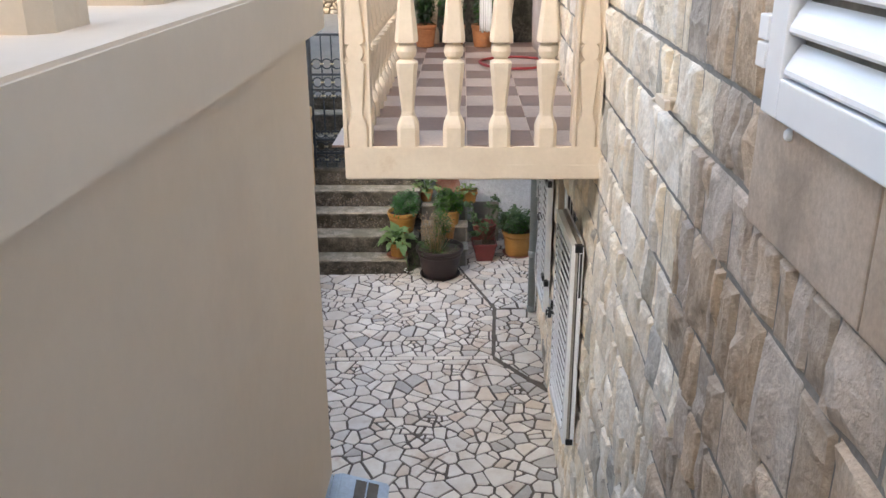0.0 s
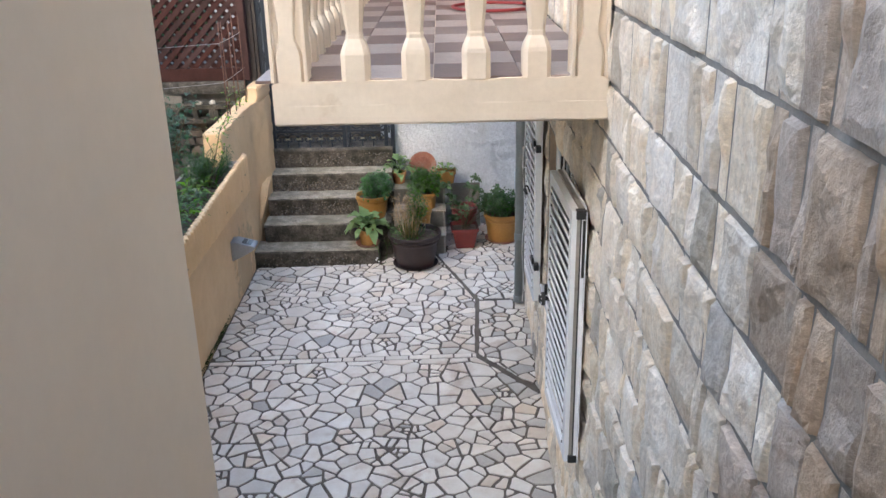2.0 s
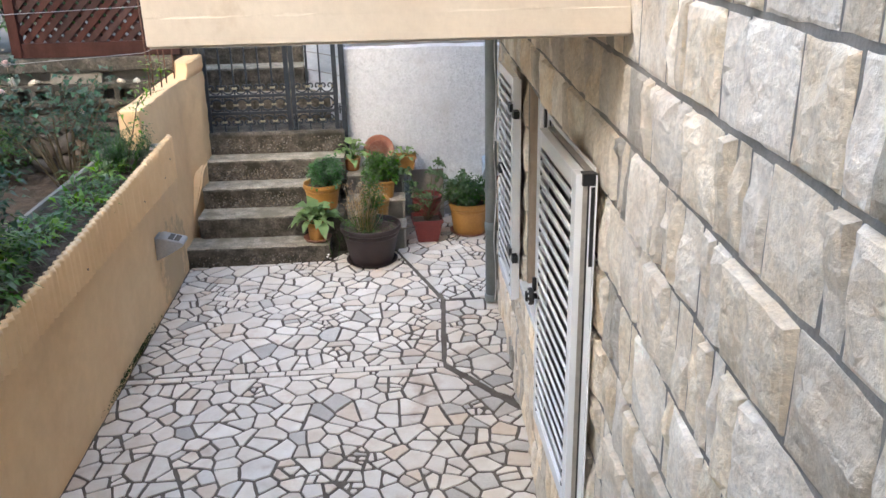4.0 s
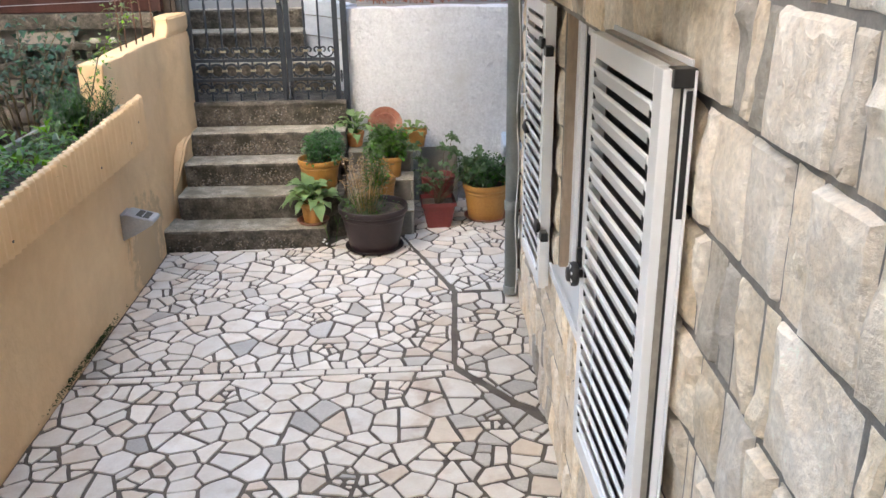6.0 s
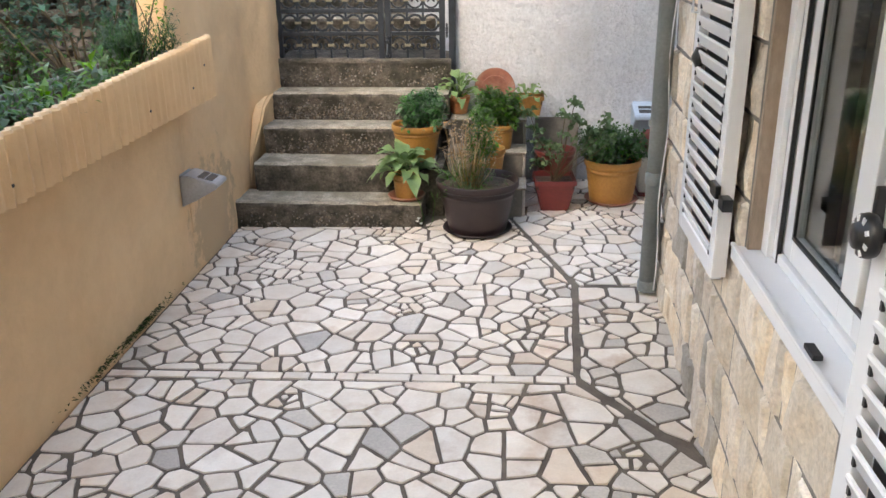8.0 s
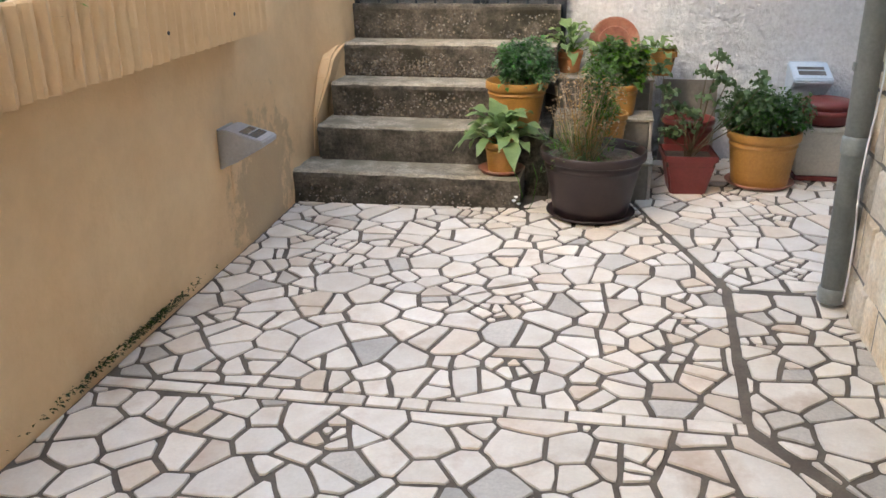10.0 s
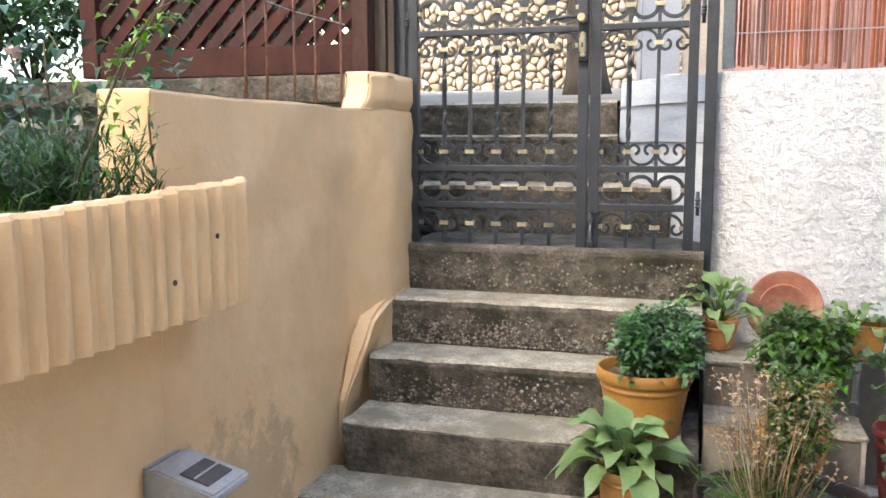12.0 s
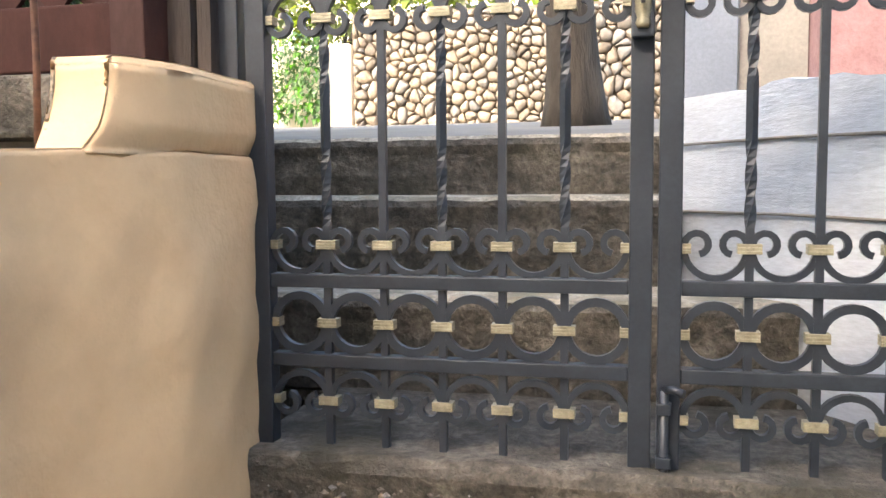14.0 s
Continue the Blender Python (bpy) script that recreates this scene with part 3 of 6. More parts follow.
for i, (y, z) in enumerate(((10.40, -0.98), (10.68, -0.735), (10.95, -0.553))):
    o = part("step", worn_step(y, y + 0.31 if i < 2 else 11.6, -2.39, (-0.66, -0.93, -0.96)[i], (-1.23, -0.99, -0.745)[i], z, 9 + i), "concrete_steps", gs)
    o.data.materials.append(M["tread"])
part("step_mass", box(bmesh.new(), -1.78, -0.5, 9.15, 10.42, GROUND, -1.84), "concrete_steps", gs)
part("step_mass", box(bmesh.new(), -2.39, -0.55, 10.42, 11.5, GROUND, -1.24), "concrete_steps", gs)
rng = random.Random(5)
vv, ff = [], []
for i in (0, 1, 2, 3, 4):
    y, z, x0, x1 = STEPS[i]
    for _ in range((420, 800, 640, 1500, 420)[i]):
        x, zz, r = rng.uniform(x0 + 0.03, x1), z - 0.19 + rng.random() ** 1.3 * 0.14, rng.uniform(0.004, 0.0105)
        c = Vector((x, y + 0.004, zz))
        bse = len(vv)
        q = [Vector((rng.uniform(0.7, 1.2), 0, 0)), Vector((0, 0, rng.uniform(0.7, 1.2))), Vector((-rng.uniform(0.7, 1.2), 0, 0)), Vector((0, 0, -rng.uniform(0.7, 1.2)))]
        vv += [c + k * r for k in q] + [c + Vector((0, -r * 0.9, 0))]
        ff += [(bse + k, bse + (k + 1) % 4, bse + 4) for k in range(4)]
pb = raw("pebbles", vv, ff, "pebble", gs)
tagged(pb, "small grey and dark pebbles showing in the risers", kind="stuff")

# street behind the gate
bm = bmesh.new()
grid = {}
xs = [-40, -20, -10, -6, -4, -3, -2, -1.4, -0.9, 0.5, 2, 6, 20, 40]
ys = [10.96, 11.5, 12.5, 14, 16, 18, 22, 30, 60]
for i, x in enumerate(xs):
    for j, y in enumerate(ys):
        grid[i, j] = bm.verts.new((x, y, -0.556 + 0.073 * min(y - 10.96, 7)))
for i in range(len(xs) - 1):
    for j in range(len(ys) - 1):
        bm.faces.new((grid[i, j], grid[i + 1, j], grid[i + 1, j + 1], grid[i, j + 1]))
structure(part("road", bm, "asphalt"), "pale sloping street of worn concrete", "road")
structure(part("road_edge_wall", box(bmesh.new(), -40, -2.41, 10.3, 10.96, GROUND, -0.56), "concrete"), "concrete wall under the street's edge", "wall")
structure(part("road_edge_wall_far", box(bmesh.new(), -0.5, 40, 10.5, 10.96, GROUND, -0.56), "concrete"), "concrete wall under the street's edge", "wall")


# ---- balcony ----
BX0, BX1, BY0, BY1, BZ0, BZ1 = -0.575, 0.668, 4.05, 7.95, 0.325, 0.487
balcony = thing("balcony", (0, 0, 0), "cream painted concrete balcony on the stone house wall", "balcony")
b = box(bmesh.new(), BX0, BX1, BY0, BY1, BZ0, BZ1)
bmesh.ops.subdivide_edges(b, edges=b.edges[:], cuts=30, use_grid_fill=True)
sharp = [e for e in b.edges if e.calc_face_angle(0) > 1]
bmesh.ops.bevel(b, geom=sharp, offset=0.007, segments=2, affect="EDGES")
for v in b.verts:
    if v.co.z > 0.4 and v.co.y < 4.2:
        v.co.z += 0.006 * noise.noise(v.co * 16)
        v.co.y += 0.004 * noise.noise(v.co * 12)
part("slab", b, "balcony_paint", balcony)
BAL = [(0.052, 0), (0.052, 0.095), (0.049, 0.11), (0.037, 0.14), (0.031, 0.15), (0.031, 0.165), (0.029, 0.17), (0.050, 0.385), (0.050, 0.402), (0.030, 0.418), (0.043, 0.432), (0.048, 0.455), (0.043, 0.478), (0.030, 0.488), (0.053, 0.498), (0.053, 0.515), (0.030, 0.74), (0.030, 0.76), (0.038, 0.775), (0.048, 0.79), (0.052, 0.80), (0.052, 0.90)]


def baluster_mesh():
    b = bmesh.new()
    lathe(b, BAL, 16, square=tuple(i for i in range(len(BAL)) if i not in (9, 10, 11, 12, 13)))
    for f in b.faces:
        f.smooth = False
    return b


bal_me = None


def baluster(x, y, parent):
    global bal_me
    if bal_me is None:
        b = baluster_mesh()
        o = part("baluster", b, "balcony_paint", parent, at=(x, y, BZ1))
        bal_me = o.data
        return o
    o = new("baluster", bal_me)
    o.location = (x, y, BZ1)
    o.parent = parent
    return o


for k in range(4):
    baluster(-0.265 + 0.222 * k, BY0 + 0.055, balcony)
for k in range(16):
    baluster(BX0 + 0.055, BY0 + 0.28 + 0.222 * k, balcony)
for k in range(4):
    baluster(-0.265 + 0.222 * k, BY1 - 0.055, balcony)


def relief_post(x, y, side):
    """A square post with a baluster's outline in relief on its faces."""
    p = part("post", box(bmesh.new(), -0.050, 0.068, -0.030, 0.05, 0, 0.90, 0.004), "balcony_paint", balcony, at=(x, y, BZ1))
    for q in ((-0.068, -0.054, -0.052, -0.036), (0.056, 0.068, -0.052, -0.0305), (-0.068, -0.052, 0.036, 0.05)):
        part("fillet", box(bmesh.new(), q[0], q[1], q[2], q[3], 0, 0.90, 0.002), "balcony_paint", p)
    b = bmesh.new()
    prof = [(r * 1.0, z) for r, z in BAL]
    for s in ((0, -1), (-1, 0)):
        fr, bk = [], []
        for sgn in (1, -1):
            row = prof if sgn == 1 else prof[::-1]
            for r, z in row:
                u = sgn * r
                off = 0.036 if s[1] else 0.055
                if s[1]:
                    fr.append(b.verts.new((u * 0.82, -off - 0.010, z)))
                    bk.append(b.verts.new((u, -off + 0.006, z)))
                else:
                    fr.append(b.verts.new((-off - 0.010, u * 0.70, z)))
                    bk.append(b.verts.new((-off + 0.006, u * 0.85, z)))
        n = len(fr)
        b.faces.new(fr)
        for i in range(n):
            b.faces.new((fr[i], bk[i], bk[(i + 1) % n], fr[(i + 1) % n]))
    bmesh.ops.recalc_face_normals(b, faces=b.faces)
    part("relief", b, "balcony_paint", p)


relief_post(BX0 + 0.068, BY0 + 0.052, 0)
relief_post(BX1 - 0.075, BY0 + 0.052, 0)
relief_post(BX0 + 0.068, BY1 - 0.052, 0)
part("handrail", box(bmesh.new(), BX0 - 0.02, BX1, BY0 - 0.02, BY0 + 0.13, BZ1 + 0.90, BZ1 + 0.98, 0.012), "balcony_paint", balcony)
part("handrail", box(bmesh.new(), BX0 - 0.02, BX0 + 0.13, BY0 + 0.132, BY1 - 0.132, BZ1 + 0.90, BZ1 + 0.98, 0.012), "balcony_paint", balcony)
part("handrail", box(bmesh.new(), BX0 - 0.02, BX1, BY1 - 0.13, BY1 + 0.02, BZ1 + 0.90, BZ1 + 0.98, 0.012), "balcony_paint", balcony)
tile_me = {}
for i in range(4):
    for j in range(12):
        x0, y0 = -0.64 + 0.33 * i, BY0 + 0.025 + 0.322 * j
        key = (i + j) % 2
        if key not in tile_me:
            o = part("floor_tile", box(bmesh.new(), -0.1635, 0.1635, -0.1595, 0.1595, 0, 0.012, 0.0015), ("tile_dark", "tile_light")[key], balcony, at=(x0 + 0.165, y0 + 0.161, BZ1 - 0.006))
            tile_me[key] = o.data
        else:
            o = new("floor_tile", tile_me[key])
            o.location, o.parent = (x0 + 0.165, y0 + 0.161, BZ1 - 0.006), balcony

structure(part("wall_balcony_end", box(bmesh.new(), -0.42, 2.6, 8.12, 8.2, 0.33, 3.2), "concrete_steps"), "dark grey wall beyond the balcony's end", "wall")
# washing and a hose at the balcony's end
cl = thing("hanging_cloth", (0.60, 6.9, BZ1 + 0.05), "grey-brown cloth hanging by the wall on the balcony", "cloth")


def cloth(parent, w, h, mat, amp=0.02, name="fabric", seed=0):
    b = bmesh.new()
    nx, nz = 24, 12
    g = [[b.verts.new((0.012 * noise.noise(Vector((i * 0.4, k * 0.1, seed))) + amp * math.sin(i * 1.3 + seed), w * (i / nx - 0.5), h * k / nz + 0.02 * noise.noise(Vector((i * 0.3, 0, seed))))) for k in range(nz + 1)] for i in range(nx + 1)]
    for i in range(nx):
        for k in range(nz):
            b.faces.new((g[i][k], g[i + 1][k], g[i + 1][k + 1], g[i][k + 1])).smooth = True
    o = part(name, b, mat, parent)
    s = o.modifiers.new("thick", "SOLIDIFY")
    s.thickness = 0.004
    return o


cloth(cl, 0.9, 1.25, "grey_cloth")
cl2 = thing("hanging_trousers", (0.30, 7.2, BZ1 + 0.18), "navy and white trousers hanging on the balcony's line", "clothing", rz=80)
cloth(cl2, 0.10, 0.9, "navy_cloth", 0.012, "leg", 2)
o = cloth(cl2, 0.10, 0.86, "white_metal", 0.012, "leg", 5)
o.location = (0.03, 0.12, 0.0)
line = thing("washing_line", (0, 7.2, BZ1 + 1.1), "grey wire line over the balcony with washing", "line")
part("wire", sweep(bmesh.new(), [(BX0 + 0.05, 0, 0.0), (0.1, 0, -0.03), (WX - 0.01, 0, 0)], 0.003, 5), "wire", line)
line2 = thing("washing_line", (0.62, 6.9, BZ1 + 1.31), "grey rail on the wall with a hanging cloth", "line")
part("wire", sweep(bmesh.new(), [(0, -0.5, 0.0), (0, 0.5, 0)], 0.006, 5), "wire", line2)
hose = thing("garden_hose", (0.4, 6.6, BZ1 + 0.018), "dark red hose lying curved on the balcony tiles", "hose")
part("tube", sweep(bmesh.new(), [(0.27 * math.cos(a) * (1 + 0.04 * math.sin(3 * a)), 0.32 * math.sin(a), 0.002 * a) for a in [k * 0.3 for k in range(19)]], 0.010, 7), "red_cloth", hose)


# ---- windows and shutters ----
def shutter(name, at, rz, w, h, n, label):
    """A louvred leaf; x runs from its hinges, y away from the wall, z up."""
    s = thing(name, at, label, "shutter", "louvred window shutters", rz)
    f = 0.058
    t = 0.034
    part("stile", box(bmesh.new(), 0, f, 0, t, 0, h, 0.003), "white_metal", s)
    part("stile", box(bmesh.new(), w - f, w, 0, t, 0, h, 0.003), "white_metal", s)
    part("rail", box(bmesh.new(), f, w - f, 0, t, 0, f, 0.003), "white_metal", s)
    part("rail", box(bmesh.new(), f, w - f, 0, t, h - f, h, 0.003), "white_metal", s)
    me = None
    pitch = (h - 2 * f) / n
    for k in range(n):
        if me is None:
            b = bmesh.new()
            prof = [(0.024, 0.016), (0.028, 0.021), (0.034, 0.021), (0.036, 0.016), (0.022, -0.018), (0.018, -0.021), (0.014, -0.018)]
            sc = pitch / 0.062 * 1.2
            lo = [b.verts.new((f - 0.002, t * 0.5 + (y - 0.013) * 1.0, z * sc)) for y, z in prof]
            hi = [b.verts.new((w - f + 0.002, t * 0.5 + (y - 0.013) * 1.0, z * sc)) for y, z in prof]
            b.faces.new(lo)
            b.faces.new(hi[::-1])
            for i in range(len(prof)):
                j = (i + 1) % len(prof)
                b.faces.new((lo[i], hi[i], hi[j], lo[j]))
            bmesh.ops.recalc_face_normals(b, faces=b.faces)
            o = part("slat", b, "white_metal", s, at=(0, 0, f + pitch * (k + 0.35)))
            me = o.data
        else:
            o = new("slat", me)
            o.location, o.parent = (0, 0, f + pitch * (k + 0.35)), s
        part("slat_clip", box(bmesh.new(), w - f - 0.010, w - f - 0.002, t - 0.004, t + 0.002, f + pitch * (k + 0.12), f + pitch * (k + 0.12) + 0.016), "black_plastic", s)
        part("slat_clip", box(bmesh.new(), f + 0.002, f + 0.010, t - 0.004, t + 0.002, f + pitch * (k + 0.12), f + pitch * (k + 0.12) + 0.016), "black_plastic", s)
    # Black sheet added behind the slats to stand in for the shade between them.
    part("shade_strip", box(bmesh.new(), f, w - f, -0.006, -0.001, f, h - f), "black_plastic", s, "black sheet added behind the slats as shade in their gaps")
    return s


SW, NW, SH = 0.58, 0.634, 1.27
# near leaf: hinged at the window's near jamb, folded back on the wall
NH = 1.235
near = shutter("shutter", (0.601, 4.918, -1.345), -90 + 1.4, NW, NH, 20, "white louvred metal shutter folded back against the stone wall")
near.scale = (1, -1, 1)
part("edge_strip", box(bmesh.new(), NW, NW + 0.004, -0.002, 0.012, 0.01, NH - 0.01), "edge_metal", near, "bare metal free edge")
part("seal", box(bmesh.new(), NW - 0.03, NW + 0.003, -0.009, -0.002, 0.01, NH - 0.01), "black_plastic", near)
part("edge_strip", box(bmesh.new(), NW - 0.03, NW + 0.008, -0.024, -0.008, 0.0, NH, 0.002), "white_metal", near, "bare metal back strip")
part("edge_strip", box(bmesh.new(), NW - 0.01, NW + 0.018, -0.029, -0.024, 0.0, NH, 0.001), "white_metal", near, "thin white outer flange")
part("top_strip", box(bmesh.new(), 0.0, NW - 0.031, -0.024, -0.002, NH - 0.012, NH + 0.004, 0.002), "edge_metal", near, "bare metal back strip")
part("top_strip", box(bmesh.new(), 0.0, NW - 0.011, -0.030, -0.025, NH - 0.02, NH + 0.016, 0.001), "white_metal", near, "thin white outer flange")
for z in (0.0, NH - 0.035):
    part("corner_cap", box(bmesh.new(), NW - 0.030, NW + 0.014, -0.031, 0.016, z, z + 0.038, 0.004), "black_plastic", near)
part("lock_slot", box(bmesh.new(), NW + 0.006, NW + 0.011, -0.026, -0.012, NH - 0.30, NH - 0.04, 0.002), "black_plastic", near)
for z in (0.25, NH - 0.25):
    part("hinge_arm", box(bmesh.new(), -0.03, 0.03, -0.085, -0.026, z, z + 0.03, 0.003), "black_plastic", near, "black hinge arm")
k = part("catch_knob", lathe(bmesh.new(), [(0.012, -0.03), (0.012, 0), (0.034, 0.004), (0.036, 0.012), (0.034, 0.024), (0.022, 0.027), (0.020, 0.034), (0.008, 0.036)], 18), "black_plastic", near)
k.matrix_basis = pose(0.03, 0.045, 0.566, -90, 0, 0)
for a in range(8):
    o = part("knob_mark", box(bmesh.new(), -0.004, 0.004, 0.022, 0.032, 0.024, 0.027), "white_metal", k)
    o.matrix_basis = pose(0, 0, 0, 0, 0, a * 45 + 20)
part("knob_arm", box(bmesh.new(), 0.01, 0.022, 0.034, 0.05, 0.58, 0.64, 0.003), "black_plastic", near)

far = shutter("shutter", (0.678, 6.27, -1.425), 90 + 0.8, SW, SH, 20, "white louvred metal shutter folded back beside the drainpipe")
part("edge_strip", box(bmesh.new(), -0.004, 0.0, -0.012, 0.030, 0.01, SH - 0.01), "white_metal", far, "white hinge edge")
part("catch_knob", lathe(bmesh.new(), [(0.012, -0.03), (0.034, 0.004), (0.036, 0.02), (0.020, 0.027), (0.008, 0.034)], 14), "black_plastic", far).matrix_basis = pose(SW - 0.09, 0.022, 0.65, -90, 0, 0)
part("latch_handle", sweep(bmesh.new(), [(SW - 0.03, 0.03, 0.80), (SW - 0.03, 0.055, 0.80), (SW - 0.03, 0.055, 0.95), (SW - 0.03, 0.03, 0.95)], 0.006, 6), "white_metal", far)
for z in (0.30, SH - 0.16):
    part("hinge", box(bmesh.new(), -0.012, 0.065, 0.032, 0.050, z - 0.022, z + 0.022, 0.004), "black_plastic", far)
    part("hinge", box(bmesh.new(), -0.075, -0.015, 0.006, 0.040, z - 0.045, z - 0.005, 0.004), "black_plastic", far)

# window with frame, sill and glass
win = structure(new("window_1"), "white metal window with a deep white sill, half curtained", "window")
b = box(bmesh.new(), 0.686, 0.87, OY0 - 0.02, OY1 + 0.02, OZ0 - 0.012, OZ0 + 0.03, 0.004)
sill = part("window_sill", b, "white_metal", win)
part("sill_lip", box(bmesh.new(), 0.682, 0.696, OY0 - 0.02, OY1 + 0.02, OZ0 + 0.030, OZ0 + 0.042, 0.003), "white_metal", sill)
part("sill_catch", box(bmesh.new(), 0.690, 0.714, 5.42, 5.49, OZ0 + 0.042, OZ0 + 0.056, 0.003), "black_plastic", sill)
part("reveal", box(bmesh.new(), 0.726, 0.81, OY1 - 0.02, OY1 + 0.003, OZ0 + 0.03, OZ1, 0.002), "reveal", win)
part("reveal", box(bmesh.new(), 0.726, 0.81, OY0 - 0.003, OY0 + 0.02, OZ0 + 0.03, OZ1, 0.002), "reveal", win)
fx0, fx1 = 0.785, 0.85
zz0, zz1 = OZ0 + 0.03, OZ1 - 0.002
for y0, y1, z0, z1 in ((OY0 + 0.02, OY0 + 0.085, zz0, zz1), (OY1 - 0.125, OY1 - 0.022, zz0, zz1), (OY0 + 0.085, OY1 - 0.125, zz1 - 0.07, zz1), (OY0 + 0.085, OY1 - 0.125, zz0, zz0 + 0.03)):
    part("window_frame", box(bmesh.new(), fx0, fx1, y0, y1, z0, z1, 0.004), "white_metal", win)
part("frame_groove", box(bmesh.new(), fx0 - 0.004, fx0 + 0.01, OY1 - 0.132, OY1 - 0.125, zz0, zz1), "black_plastic", win)
part("frame_step", box(bmesh.new(), fx0 - 0.02, fx0 - 0.001, OY1 - 0.085, OY1 - 0.022, zz0, zz1, 0.004), "white_metal", win)
sash = part("sash", box(bmesh.new(), fx0 + 0.012, fx0 + 0.05, OY0 + 0.10, OY0 + 0.17, zz0 + 0.034, zz1 - 0.074, 0.005), "white_metal", win)
part("sash", box(bmesh.new(), fx0 + 0.012, fx0 + 0.05, OY1 - 0.21, OY1 - 0.135, zz0 + 0.034, zz1 - 0.074, 0.005), "white_metal", win)
part("sash", box(bmesh.new(), fx0 + 0.012, fx0 + 0.05, OY0 + 0.17, OY1 - 0.21, zz0 + 0.034, zz0 + 0.11, 0.005), "white_metal", win)
part("sash", box(bmesh.new(), fx0 + 0.012, fx0 + 0.05, OY0 + 0.17, OY1 - 0.21, zz1 - 0.14, zz1 - 0.074, 0.005), "white_metal", win)
part("sash", box(bmesh.new(), fx0 + 0.010, fx0 + 0.05, 5.50, 5.60, zz0 + 0.036, zz1 - 0.076, 0.005), "white_metal", win)
part("glazing_seal", box(bmesh.new(), fx0 + 0.008, fx0 + 0.016, OY1 - 0.222, OY1 - 0.210, zz0 + 0.105, zz1 - 0.135), "black_plastic", win)
part("glazing_seal", box(bmesh.new(), fx0 + 0.008, fx0 + 0.016, OY0 + 0.165, OY1 - 0.222, zz0 + 0.105, zz0 + 0.116), "black_plastic", win)
part("pane", box(bmesh.new(), fx0 + 0.026, fx0 + 0.034, OY0 + 0.165, OY1 - 0.205, zz0 + 0.105, zz1 - 0.135), "glass", win)
cu = thing("curtain", (0.98, 5.86, -1.30), "pale folded curtain behind the window glass", "curtain")
cloth(cu, 0.42, 1.2, "curtain", 0.018, "fabric", 1)

# upper window: closed louvred shutter in a white frame over a smooth stone panel
up = thing("upper_shutter", (0.612, 1.68, 1.155), "closed white louvred shutter with frame high on the stone wall", "shutter", rz=-90)
up.scale = (1, -1, 1)
part("frame_side", box(bmesh.new(), 0, 0.085, -0.01, 0.030, 0, 1.5, 0.004), "white_metal", up)
part("frame_side", box(bmesh.new(), 1.4, 1.485, -0.01, 0.030, 0, 1.5, 0.004), "white_metal", up)
part("frame_bottom", box(bmesh.new(), 0.085, 1.4, -0.01, 0.030, 0, 0.075, 0.004), "white_metal", up)
part("frame_top", box(bmesh.new(), 0.085, 1.4, -0.01, 0.030, 1.425, 1.5, 0.004), "white_metal", up)
# Added black sheet again, for the shade in the upper shutter's gaps.
part("shade_strip", box(bmesh.new(), 0.085, 1.4, -0.016, -0.011, 0.075, 1.425), "black_plastic", up, "black sheet added behind the slats as shade in their gaps")
b0 = None
for k in range(18):
    b = bmesh.new()
    prof = [(-0.008, 0.046), (0.0, 0.049), (0.014, 0.03), (0.026, 0.004), (0.027, -0.004), (0.022, -0.010), (0.004, 0.012)]
    lo = [b.verts.new((0.092, y, z)) for y, z in prof]
    hi = [b.verts.new((1.395, y, z)) for y, z in prof]
    b.faces.new(lo)
    b.faces.new(hi[::-1])
    for i in range(len(prof)):
        j = (i + 1) % len(prof)
        b.faces.new((lo[i], hi[i], hi[j], lo[j]))
    bmesh.ops.recalc_face_normals(b, faces=b.faces)
    part("slat", b, "white_metal", up, at=(0, 0, 0.09 + k * 0.075))
for z in (0.13, 1.3):
    h = part("hinge", box(bmesh.new(), -0.052, -0.002, 0.0, 0.034, z - 0.05, z - 0.002, 0.004), "white_metal", up)
    part("hinge_pin", box(bmesh.new(), -0.052, -0.002, 0.0, 0.034, z + 0.002, z + 0.05, 0.004), "white_metal", h)
part("bolt_cap", lathe(bmesh.new(), [(0.012, 0), (0.012, 0.016), (0.008, 0.02)], 12), "white_metal", up).matrix_basis = pose(0.12, 0.0, -0.022, -90, 0, 0)
sp = thing("sill_panel", (0.622, 1.745, 0.91), "smooth brown stone panel under the upper window", "stone panel", rz=-90)
for i, (x0, x1) in enumerate(((0, 0.55), (0.556, 1.1), (1.106, 1.7))):
    part("stone_slab", box(bmesh.new(), x0, x1, -0.02, 0.012, 0, 0.237, 0.006), "smooth_stone", sp)
hf_ = thing("shutter_holdfast", (0.655, 2.56, 1.0), "cream painted shutter catch on the stone wall", "shutter catch")
part("arm", sweep(bmesh.new(), [(0.0, 0, 0), (-0.05, 0, 0.0), (-0.058, -0.03, 0.008), (-0.06, -0.05, 0.02)], 0.012, 8), "balcony_paint", hf_)
part("plate", box(bmesh.new(), -0.070, -0.052, -0.075, 0.055, -0.014, 0.016, 0.005), "balcony_paint", hf_)
part("hook", sweep(bmesh.new(), [(-0.06, 0.05, 0.0), (-0.065, 0.085, -0.01), (-0.05, 0.10, -0.02)], 0.008, 7), "balcony_paint", hf_)

# drainpipe at the house corner
dp = thing("drainpipe", (0.695, 7.86, FZ(0.69, 7.86)), "grey painted metal drainpipe at the house corner", "drainpipe")
part("pipe", sweep(bmesh.new(), [(0, 0, 0.03), (0, 0, 3.0), (0, 0, 6.2)], 0.043, 16), "pipe", dp)
